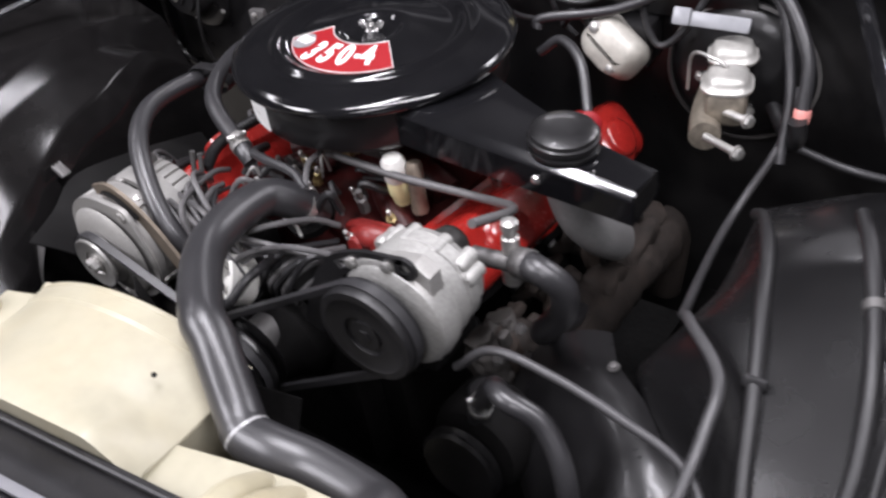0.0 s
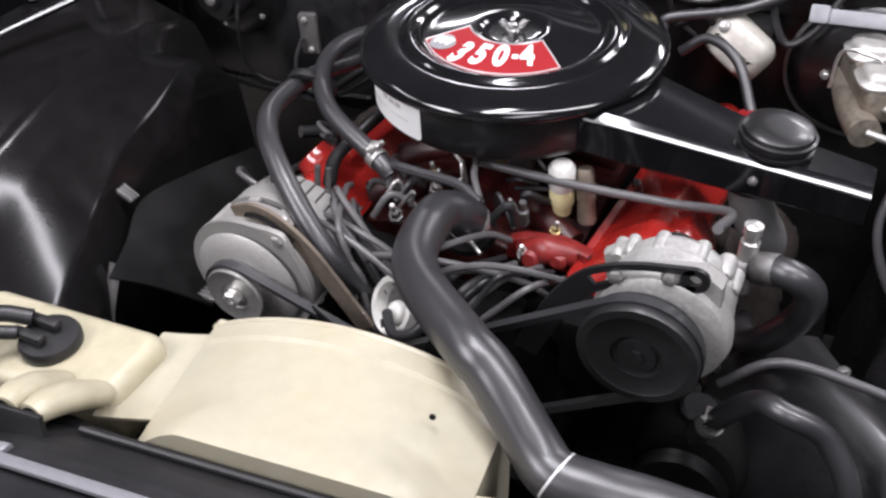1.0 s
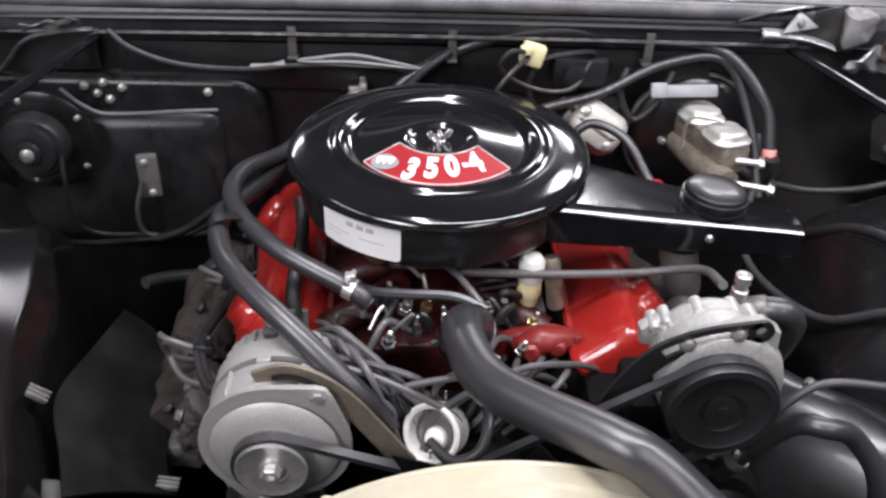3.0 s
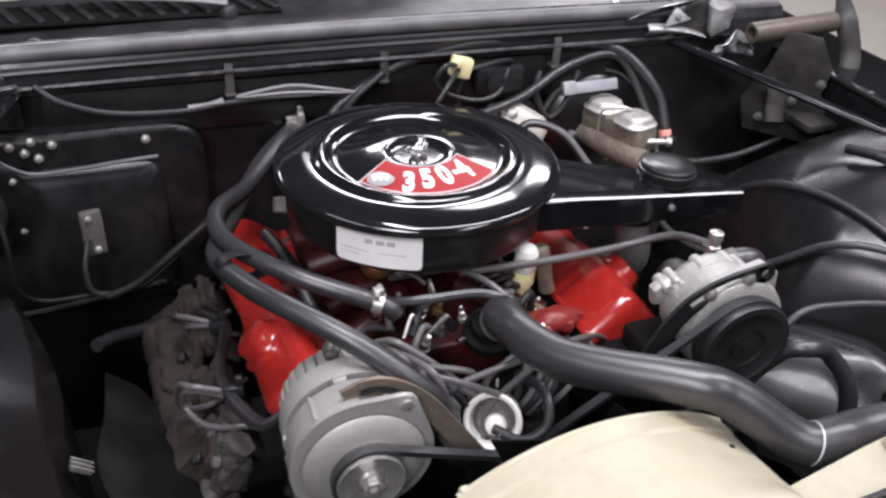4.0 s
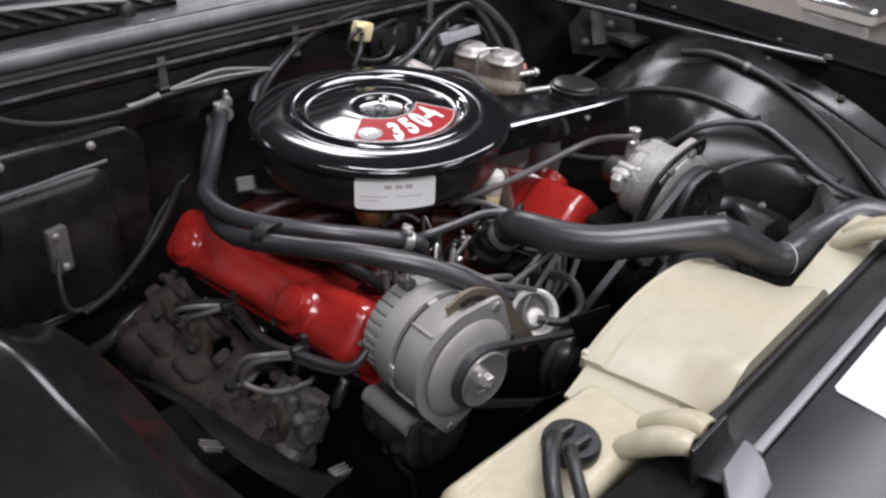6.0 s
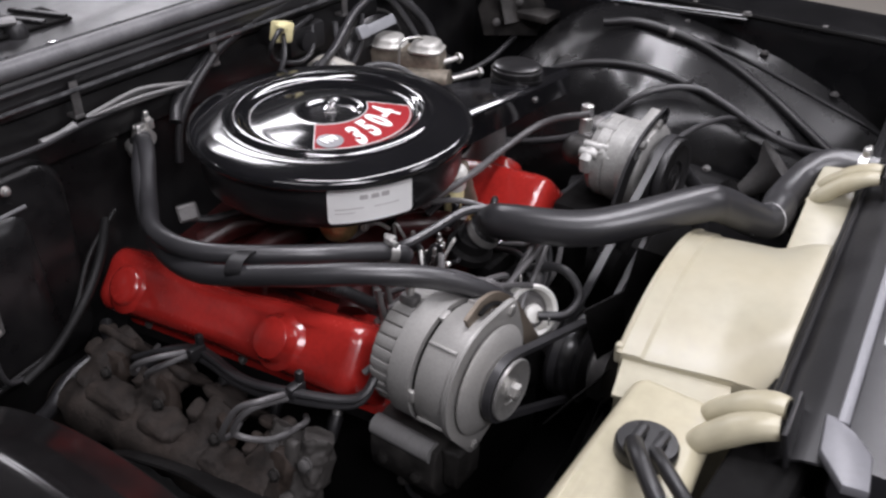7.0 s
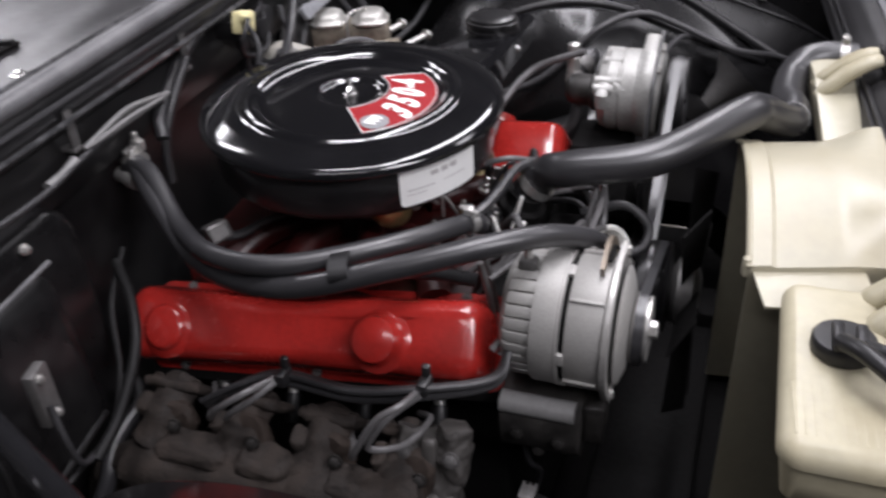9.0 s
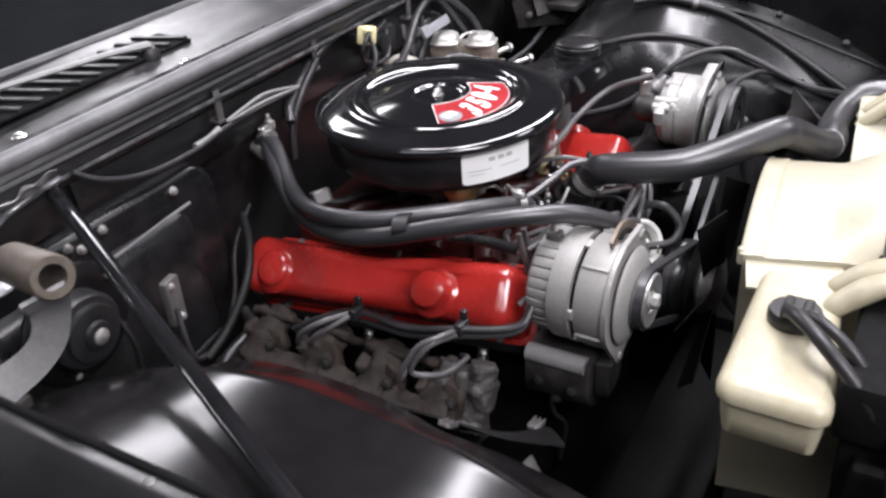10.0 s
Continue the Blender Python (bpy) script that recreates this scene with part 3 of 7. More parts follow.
def cowl():
    t = thing("cowl_panel", (0, 0.4, 0.98), "dusty black cowl panel with vent slots below the windscreen", "cowl panel")
    bm = bmesh.new()
    prof = [(0.300, 0.975), (0.282, 0.985), (0.275, 1.005), (0.276, 1.030), (0.284, 1.046), (0.30, 1.052), (0.32, 1.046), (0.335, 1.036), (0.36, 1.035), (0.45, 1.04), (0.56, 1.05)]

    def f(u, v):
        g = v * (len(prof) - 1)
        j = min(int(g), len(prof) - 2)
        k = g - j
        y = prof[j][0] + (prof[j + 1][0] - prof[j][0]) * k
        z = prof[j][1] + (prof[j + 1][1] - prof[j][1]) * k
        x = -0.83 + 1.66 * u
        wave = 0.0035 * noise.noise(V(7 * x, 26 * y, 3.1)) * min(1, max(0, (v - 0.62) / 0.1))
        return V(x, y + 0.10 * x * x * 0.4, z - 0.03 * x * x + wave)

    sheet(bm, f, 110, 60, 0.003)
    part("panel", bm, DUSTY, t)
    bm = bmesh.new()
    tube(bm, [V(-0.82, 0.325, 1.028), V(-0.4, 0.287, 1.046), V(0, 0.278, 1.052), V(0.4, 0.287, 1.046), V(0.82, 0.325, 1.028)], 0.0135, 12)
    part("seal", bm, SEALM, t, "thick grey rubber hood seal")
    for dy, dz, r, mat_ in ((0.024, 0.004, 0.0045, CHROMED), (-0.012, -0.026, 0.004, RUBBER), (-0.013, -0.05, 0.0035, CHROMED)):
        bm = bmesh.new()
        tube(bm, [V(x, 0.278 + 0.04 * x * x * 1.7 + dy, 1.052 - 0.03 * x * x * 1.2 + dz) for x in (-0.82, -0.6, -0.4, -0.2, 0, 0.2, 0.4, 0.6, 0.82)], r, 8, 4)
        part("seal_lip", bm, mat_, t)
    bm = bmesh.new()
    box(bm, (-0.36, 0.47, 1.041), (0.5, 0.1, 0.006), 0.002)
    part("vent_recess", bm, DEEPBLACK, t)
    for i in range(13):
        bm = bmesh.new()
        box(bm, (-0.58 + 0.037 * i, 0.47, 1.046), (0.012, 0.1, 0.006), 0.002, Matrix.Rotation(radians(20), 3, "Z"))
        part("slat", bm, PLASTIC, t)
    for x, y in ((-0.185, 0.363), (-0.5, 0.372), (0.2, 0.363), (0.5, 0.372)):
        bm = bmesh.new()
        lathe(bm, [(0.011, 0), (0.011, 0.002), (0.006, 0.003), (0.006, 0.006), (0.002, 0.007)], (x, y, 1.032), (0, 0, 1), 16)
        part("screw", bm, CHROME, t)
    bm = bmesh.new()
    sheet(bm, lambda u, v: V(-0.8 + 1.6 * u, 0.56 + 0.70 * v + 0.05 * (2 * u - 1) ** 2, 1.045 + 0.42 * v), 20, 8, 0.005)
    ws = thing("windscreen", (0, 0.56, 1.045), "dark raked windscreen glass above the cowl", "windscreen")
    part("glass", bm, GLASS, ws)
    bm = bmesh.new()
    tube(bm, [V(-0.8 + 0.16 * i, 0.562 + 0.05 * (0.2 * i - 1) ** 2, 1.05) for i in range(11)], 0.008, 8, 3)
    part("lower_seal", bm, SEALM, ws, "grey rubber windscreen seal")
    w = thing("wiper", (-0.19, 0.47, 1.05), "silver metal wiper arm parked on the cowl", "wiper")
    bm = bmesh.new()
    tube(bm, [V(-0.2, 0.425, 1.06), V(-0.28, 0.44, 1.066), V(-0.42, 0.468, 1.068), V(-0.62, 0.52, 1.07)], [0.011, 0.008, 0.007, 0.006], 8, flat=0.6)
    part("arm", bm, DULL, w)
    bm = bmesh.new()
    lathe(bm, [(0.016, 0), (0.016, 0.012), (0.01, 0.02)], (-0.2, 0.425, 1.036), (0, 0, 1), 18)
    part("pivot", bm, PLASTIC, w)


cowl()


def brace(side):
    s = mirror_x(side)
    t = thing("fender_brace", tuple(s(0.53, 0.28, 0.98)), "black steel brace bar from cowl to fender", "brace", "fender braces")
    bm = bmesh.new()
    a, b = (s(0.533, 0.284, 0.985), s(0.822, -0.41, 0.893)) if side < 0 else (s(0.575, 0.29, 0.985), s(0.822, -0.31, 0.946))
    tube(bm, [a, a.lerp(b, 0.5), b], 0.0105, 10, flat=0.7)
    part("bar", bm, PAINT, t)
    for q in (a, b):
        bm = bmesh.new()
        bolt(bm, q + V(0, 0, 0.006), (0, 0, 1), 0.008)
        part("bolt", bm, GREYMET, t)


brace(-1)
brace(1)


def corner_trim():
    """Bare metal pieces where the cowl meets the fender and hinge."""
    t = thing("corner_bracket", (0.56, 0.29, 1.0), "pale bolted sheet metal bracket beside the cowl end", "bracket")
    bm = bmesh.new()

    def band(u, v):
        x = 0.475 + 0.165 * u
        w = 0.004 + 0.013 * math.sin(math.pi * min(1, u * 0.9 + 0.1))
        return V(x, 0.288 - 0.016 * v, 1.032 + 0.030 * u + w * (v - 0.3))

    sheet(bm, band, 20, 6, 0.002)
    part("edge_strip", bm, CHROMED, t, "shiny tapering edge strip")
    bm = bmesh.new()
    prism(bm, [(-0.030, -0.012), (0.034, -0.006), (0.004, 0.022)], frame_m((0.568, 0.272, 1.030), (0.97, 0.1, 0.02), (0, 0.5, 0.87)), 0.005, 0.002)
    rough_up(bm, 0.003, 40)
    part("gusset", bm, FOIL, t, "pale triangular gusset")
    bm = bmesh.new()
    bolt(bm, V(0.571, 0.270, 1.034), (0, -0.85, 0.5), 0.006, 0.005)
    part("bolt", bm, GREYMET, t)
    bm = bmesh.new()

    def lip(u, v):
        x = 0.515 + 0.12 * u
        return V(x, 0.276 - 0.012 * math.sin(math.pi * v), 1.024 - 0.026 * u * u - 0.022 * v * (1 - 0.6 * u))

    sheet(bm, lip, 18, 8, 0.002)
    part("flange", bm, FOIL, t, "curved pale flange")
    bm = bmesh.new()
    prism(bm, [(-0.035, -0.03), (0.05, -0.045), (0.06, 0.02), (0.03, 0.03), (-0.02, 0.022)], frame_m((0.62, 0.292, 1.025), (1, 0.05, 0), (0, 0.2, 1)), 0.004, 0.001)
    part("dark_plate", bm, DULLD, t)
    c = thing("crinkled_cover", (0.675, 0.285, 0.985), "crinkled grey cover over the hinge end", "cover")
    bm = bmesh.new()
    rings = []
    for i in range(15):
        a = math.pi * i / 14
        rings.append([V(0.672 + (0.003 + 0.026 * math.sin(a)) * math.cos(b2 * math.pi / 9), 0.285 + (0.003 + 0.024 * math.sin(a)) * math.sin(b2 * math.pi / 9), 1.026 - 0.03 * math.cos(a)) for b2 in range(18)])
    skin(bm, rings)
    rough_up(bm, 0.012, 30)
    rough_up(bm, 0.004, 80)
    part("shell", bm, LUMP, c, angle=25)
    f = thing("metal_scrap", (0.70, 0.27, 0.96), "crumpled bright foil scrap beside the hood hinge", "foil scrap")
    bm = bmesh.new()

    def tongue(u, v):
        x = 0.662 + 0.085 * u
        k = noise.noise(Vector((x * 45, v * 2.5, 5.0)))
        return V(x, 0.278 - 0.014 * v + 0.012 * k, 0.958 + 0.03 * v * (0.4 + math.sin(math.pi * u)) - 0.006 * u + 0.008 * k)

    sheet(bm, tongue, 24, 8, 0.002)
    part("foil", bm, FOIL, f, angle=22)
    w = thing("worn_flange", (-0.58, 0.262, 1.0), "worn bare metal flange scrap below the cowl seal", "flange")
    bm = bmesh.new()

    def scrap(u, v):
        x = -0.54 - 0.09 * u
        k = noise.noise(Vector((x * 45, v * 2.5, 9.0)))
        return V(x, 0.262 - 0.012 * v + 0.006 * k, 1.014 - 0.012 * u + 0.012 * v + 0.006 * k)

    sheet(bm, scrap, 20, 6, 0.002)
    part("flange", bm, GREYMET, w, angle=22)
    e = thing("folded_flange", (-0.65, 0.275, 0.95), "dark folded steel flange closing the cowl end", "flange")
    bm = bmesh.new()
    tube(bm, [V(-0.725, 0.275, 0.892), V(-0.70, 0.272, 0.915), V(-0.672, 0.27, 0.943), V(-0.641, 0.27, 0.976), V(-0.615, 0.27, 0.989), V(-0.57, 0.27, 0.997), V(-0.526, 0.27, 1.002)], 0.0065, 10, flat=0.6)
    part("fold", bm, CHROMED, e, "worn shiny folded edge")
    bm = bmesh.new()
    prism(bm, [(-0.73, 0.86), (-0.70, 0.913), (-0.672, 0.941), (-0.641, 0.974), (-0.615, 0.987), (-0.53, 1.0), (-0.53, 0.93), (-0.60, 0.93), (-0.64, 0.86)], frame_m((0, 0.285, 0), (1, 0, 0), (0, 0, 1)), 0.004, 0.001)
    part("web", bm, WALLP, e)
    f = thing("metal_scrap", (-0.72, 0.2, 0.93), "crumpled bright bare metal beside the hood hinge", "foil scrap")
    bm = bmesh.new()

    def ledge(u, v):
        x = -0.765 + 0.095 * u
        k = noise.noise(Vector((x * 38, v * 2.2, 2.0)))
        return V(x, 0.185 + 0.03 * v + 0.004 * k, 0.934 + 0.018 * u + 0.012 * v * math.sin(math.pi * u) + 0.007 * k)

    sheet(bm, ledge, 24, 8, 0.002)
    part("ledge", bm, FOIL, f, angle=22)
    bm = bmesh.new()

    def column(u, v):
        z = 0.955 + 0.085 * v
        k = noise.noise(Vector((u * 3.1, z * 42, 7.0)))
        return V(-0.716 + 0.046 * u + 0.006 * k, 0.205 + 0.014 * math.sin(math.pi * u) + 0.010 * k, z)

    sheet(bm, column, 12, 24, 0.002)
    part("upright", bm, FOIL, f, angle=22)


corner_trim()


YAW = radians(5.2)


def radiator():
    t = thing("radiator", (0.08, -0.71, 0.35), "black radiator with top tank behind the shroud", "radiator")
    bm = bmesh.new()
    box(bm, (0.08, -0.715, 0.58), (0.86, 0.05, 0.46), 0.004)
    part("core", bm, DEEPBLACK, t)
    bm = bmesh.new()
    box(bm, (0.08, -0.712, 0.832), (0.88, 0.07, 0.08), 0.012)
    part("top_tank", bm, DEEPBLACK, t)
    bm = bmesh.new()
    lathe(bm, [(0.021, 0), (0.021, 0.05)], (0.466, -0.675, 0.868), (0, 1, 0.1), 20)
    part("neck", bm, PAINT, t)
    p = thing("radiator_support", (-0.15, -0.757, 0.35), "black radiator support panel with grey edge trim", "panel")
    p.rotation_euler = (0, 0, YAW)
    bm = bmesh.new()
    prof = [(-0.688, 0.858), (-0.694, 0.872), (-0.712, 0.888), (-0.735, 0.900), (-0.757, 0.904)]

    def f(u, v):
        g = v * (len(prof) - 1)
        j = min(int(g), len(prof) - 2)
        k = g - j
        return V(-0.20 + 1.0 * u, prof[j][0] + (prof[j + 1][0] - prof[j][0]) * k, prof[j][1] + (prof[j + 1][1] - prof[j][1]) * k - 0.012 * max(0, 0.05 - u) / 0.05)

    sheet(bm, f, 40, 16, 0.004)
    part("front_flap", bm, PLASTIC, p, "black ribbed rubber strip")
    for y, z in ((-0.694, 0.876), (-0.700, 0.884)):
        bm = bmesh.new()
        tube(bm, [V(-0.12, y, z), V(0.3, y, z), V(0.78, y, z)], 0.0035, 8)
        part("seal_rib", bm, PLASTIC, p)
    bm = bmesh.new()
    box(bm, (0.29, -0.862, 0.876), (0.98, 0.2, 0.05), 0.006)
    part("top_panel", bm, PANELG, p)
    bm = bmesh.new()
    box(bm, (-0.42, -0.84, 0.80), (0.42, 0.24, 0.05), 0.006)
    for k in range(5):
        box(bm, (-0.40, -0.755 - 0.035 * k, 0.829), (0.36, 0.014, 0.012), 0.004)
    part("side_panel", bm, PANELG, p)
    for x, y in ((-0.27, -0.745), (-0.235, -0.752), (-0.2, -0.78)):
        bm = bmesh.new()
        bolt(bm, V(x, y, 0.838), (0, 0, 1), 0.006, 0.006)
        part("screw", bm, STEEL, p)
    bm = bmesh.new()
    box(bm, (0.05, -0.95, 0.58), (1.5, 0.1, 0.5), 0.006)
    part("lower_panel", bm, SATIN, p)
    bm = bmesh.new()
    prism(bm, [(-0.155, -0.0065), (0.78, -0.0065), (0.78, 0.0045), (-0.155, 0.0045)], Matrix.Translation((0, -0.759, 0.903)), 0.007, 0.002)
    part("edge_trim", bm, TRIMG, p, "grey edge trim")
    bm = bmesh.new()
    prism(bm, [(-0.150, 0.0), (-0.148, 0.013), (-0.200, 0.009), (-0.235, -0.016), (-0.232, -0.038), (-0.185, -0.034), (-0.163, -0.014)], Matrix.Translation((0, -0.757, 0.897)), 0.012, 0.003)
    part("trim_end", bm, TRIMG, p, "grey bevelled end plate")
    bm = bmesh.new()
    lathe(bm, [(0.013, 0), (0.015, 0.001), (0.015, 0.003), (0.011, 0.003), (0.010, 0.0005)], (0.085, -0.855, 0.9012), (0, 0, 1), 24)
    part("grommet", bm, GREYMET, p, "grey ringed hole")
    bm = bmesh.new()
    lathe(bm, [(0.010, 0), (0.010, 0.0012)], (0.085, -0.855, 0.902), (0, 0, 1), 20)
    part("hole", bm, DEEPBLACK, p)
    st = thing("panel_sticker", (-0.005, -0.757, 0.9015), "worn white paper sticker on the radiator panel", "sticker")
    st.rotation_euler = (0, 0, YAW)
    bm = bmesh.new()
    prism(bm, [(0.0, -0.006), (0.006, -0.001), (0.168, -0.001), (0.172, -0.006), (0.163, -0.064), (0.157, -0.068), (0.03, -0.071), (0.012, -0.077), (-0.006, -0.068)], Matrix.Translation((-0.005, -0.761, 0.9022)), 0.0008)
    part("paper", bm, STICK, st)
    bm = bmesh.new()
    for i in range(5):
        box(bm, (0.06 + 0.012 * (i % 2), -0.775 - 0.009 * i, 0.9034), (0.04 + 0.01 * (i % 3), 0.0012, 0.0006))
    part("print", bm, STICKINK, st)


radiator()


def shroud():
    t = thing("fan_shroud", (0.06, -0.6, 0.5), "cream yellowed plastic fan shroud bolted to the radiator", "fan shroud")
    t.rotation_euler = (0, 0, YAW)

    def crown(x, v):
        """Height of the shroud's top: an arc at the rim that flattens towards the radiator."""
        rim_z = 0.41 + 0.48 * math.sqrt(1 - ((x - 0.044) / 0.379) ** 2)
        back_z = 0.902 - (2.8 if x < 0.055 else 3.4) * max(0, abs(x - 0.055) - 0.10) ** 1.5
        k = min(1, max(0, (v - 0.58) / 0.40))
        k = k * k * (3 - 2 * k)
        slope = rim_z + 0.012 * min(v, 0.7)
        return slope + (back_z - slope) * k + (0.003 if v < 0.16 else 0.0)

    def f(u, v):
        x = -0.109 + 0.319 * u
        xb = -0.096 + 0.306 * u
        return V(x + (xb - x) * v, -0.506 - 0.165 * v, crown(x, v))

    bm = bmesh.new()
    sheet(bm, f, 60, 36, 0.0035)
    part("barrel", bm, CREAM, t, angle=30)
    for u, name in ((0.0, "side_wall"), (1.0, "side_wall")):
        bm = bmesh.new()
        sheet(bm, lambda p, q: V(f(u, p).x + (0.012 if u < 0.5 else -0.012) * q, f(u, p).y, f(u, p).z - 0.002 - (f(u, p).z - 0.42) * q), 14, 12, 0.0035)
        part(name, bm, CREAM, t)
    bm = bmesh.new()
    tube(bm, [f(i / 24, 0) + V(0, 0.001, -0.002) for i in range(25)], 0.0038, 8, 2)
    part("rim", bm, CREAM, t)
    bm = bmesh.new()
    sheet(bm, lambda u, v: V(-0.166 + 0.070 * u, -0.508 - 0.012 * (1 - u) - 0.12 * v, 0.8405 + 0.006 * u * u + 0.004 * v), 12, 16, 0.0035)
    part("shelf", bm, CREAM, t)
    bm = bmesh.new()
    sheet(bm, lambda p, q: f(p, 1.0) + V(0, -0.002 * q, -0.002 - (f(p, 1.0).z - 0.80) * q), 30, 4, 0.003)
    part("back_wall", bm, CREAM, t)
    bm = bmesh.new()
    box(bm, (0.05, -0.677, 0.845), (0.34, 0.026, 0.01), 0.003)
    part("back_shelf", bm, CREAM, t)
    bm = bmesh.new()
    box(bm, (0.14, -0.672, 0.735), (0.56, 0.010, 0.22), 0.003)
    part("back_plate", bm, CREAM, t)
    bm = bmesh.new()
    prism(bm, [(0.185, 0.845), (0.30, 0.868), (0.36, 0.878), (0.44, 0.878), (0.44, 0.84), (0.185, 0.82)], frame_m((0, -0.615, 0), (1, 0, 0), (0, 0, 1)), 0.055, 0.004)
    part("ledge", bm, CREAM, t)
    bm = bmesh.new()
    box(bm, (-0.101, -0.503, 0.846), (0.012, 0.010, 0.026), 0.004)
    part("stop", bm, CREAM, t)
    for x, dy, dz, g in ((-0.185, -0.008, -0.008, 1.15), (0.352, -0.012, 0.008, 0.95)):
        bm = bmesh.new()
        for dx in (-0.017 * g, 0.017 * g):
            tube(bm, [V(x + dx * 1.25, -0.604 + dy, 0.856 + dz), V(x + dx * 1.15, -0.618 + dy, 0.870 + dz), V(x + dx, -0.645 + dy, 0.894 + dz), V(x + dx * 0.9, -0.668 + dy, 0.908 + dz), V(x + dx * 0.8, -0.684 + dy, 0.912 + dz)], [0.008 * g, 0.0145 * g, 0.0165 * g, 0.0145 * g, 0.012 * g], 14, flat=0.75)
        box(bm, (x, -0.625 + dy, 0.866 + dz), (0.05 * g, 0.03, 0.012), 0.004, Matrix.Rotation(radians(-50), 3, "X"))
        tab = part("clip_tab", bm, CREAMD, t, "folded cream plastic clip tab")
        for dx in (-0.0136 * g, 0.0136 * g):
            bm = bmesh.new()
            lathe(bm, [(0.0075 * g, 0), (0.0075 * g, 0.0015)], V(x + dx, -0.6845 + dy, 0.912 + dz), (0, -1, 0.15), 14)
            part("opening", bm, DEEPBLACK, tab)
        bm = bmesh.new()
        prism(bm, [(-0.032 * g, -0.02), (0.032 * g, -0.02), (0.03 * g, 0.016), (-0.03 * g, 0.016)], frame_m((x, -0.69 + dy, 0.906 + dz), (1, 0, 0), (0, 0.25, 1)), 0.006, 0.002)
        part("spring_clip", bm, PLASTIC, tab, "black spring clip")
    bm = bmesh.new()
    lathe(bm, [(0.003, 0), (0.003, 0.0015)], (0.159, -0.577, 0.8875), (0.3, 0.1, 0.9), 10)
    part("hole", bm, DEEPBLACK, t)


shroud()


def reservoir():
    t = thing("coolant_reservoir", (-0.27, -0.62, 0.77), "cream plastic overflow bottle with black hose cap", "coolant bottle")
    bm = bmesh.new()
    rings = []
    for k, (z, grow) in enumerate(((0.778, -0.018), (0.785, -0.010), (0.81, -0.006), (0.836, -0.0045), (0.8385, 0.001), (0.850, 0.0015), (0.857, -0.003), (0.862, -0.010), (0.863, -0.016))):
        out = rounded(0.245 + 2 * grow, 0.122 + 2 * grow, 0.022 + max(grow, -0.012))
        rings.append([V(-0.268 + x, -0.612 + 0.07 * x + y * (1 - 1.0 * (x + 0.12)), z - 0.004 + 0.05 * x * min(1, max(0, (z - 0.81) / 0.04))) for x, y in out])
    skin(bm, rings)
    part("bottle", bm, CREAMD, t)
    for i in range(12):
        bm = bmesh.new()
        box(bm, (-0.337, -0.664 + 0.0085 * i, 0.8546), (0.066, 0.0032, 0.0022), 0.001, Matrix.Rotation(radians(-2.6), 3, "Y") @ Matrix.Rotation(radians(4), 3, "Z"))
        part("rib", bm, CREAMD, t)
    cap = bmesh.new()
    lathe(cap, [(0.030, 0), (0.031, 0.003), (0.031, 0.012), (0.029, 0.016), (0.012, 0.017)], (-0.249, -0.613, 0.859), (0.05, 0, 1), 32)
    c = part("cap", cap, PLASTIC, t, "round black ribbed hose cap")
    for dx in (-0.008, 0.010):
        bm = bmesh.new()
        box(bm, (-0.259, -0.617 + dx * 1.2, 0.883), (0.04, 0.011, 0.01), 0.003)
        part("spout", bm, PLASTIC, c)
    hose("overflow_hose", [(-0.27, -0.607, 0.886), (-0.30, -0.627, 0.897), (-0.335, -0.665, 0.888), (-0.352, -0.708, 0.85), (-0.345, -0.735, 0.80)], 0.0088, PLASTIC, "black rubber overflow hose on the coolant bottle cap", group="overflow hoses")
    hose("overflow_hose", [(-0.27, -0.629, 0.885), (-0.292, -0.65, 0.892), (-0.315, -0.688, 0.876), (-0.325, -0.735, 0.81)], 0.0072, PLASTIC, "black rubber overflow hose on the coolant bottle cap", group="overflow hoses")


reservoir()


def washer_bottle():
    t = thing("washer_pump", (-0.28, -0.76, 0.70), "dark grey washer unit with white and blue cap", "washer unit")
    bm = bmesh.new()
    box(bm, (-0.20, -0.735, 0.755), (0.12, 0.06, 0.08), 0.01)
    part("body", bm, GREYMET, t)
    bm = bmesh.new()
    lathe(bm, [(0.032, 0), (0.034, 0.004), (0.033, 0.016), (0.026, 0.02)], (-0.305, -0.745, 0.785), (-0.2, 0, 1), 28)
    cap = part("cap", bm, WHITE, t, "white round cap")
    bm = bmesh.new()
    box(bm, (-0.309, -0.745, 0.8055), (0.01, 0.03, 0.001), 0, Matrix.Rotation(radians(-11), 3, "Y"))
    part("stripe", bm, BLUE, cap, "blue printed stripe")
    bm = bmesh.new()
    box(bm, (-0.31, -0.745, 0.68), (0.14, 0.08, 0.2), 0.012)
    part("bottle", bm, DEEPBLACK, t)


washer_bottle()


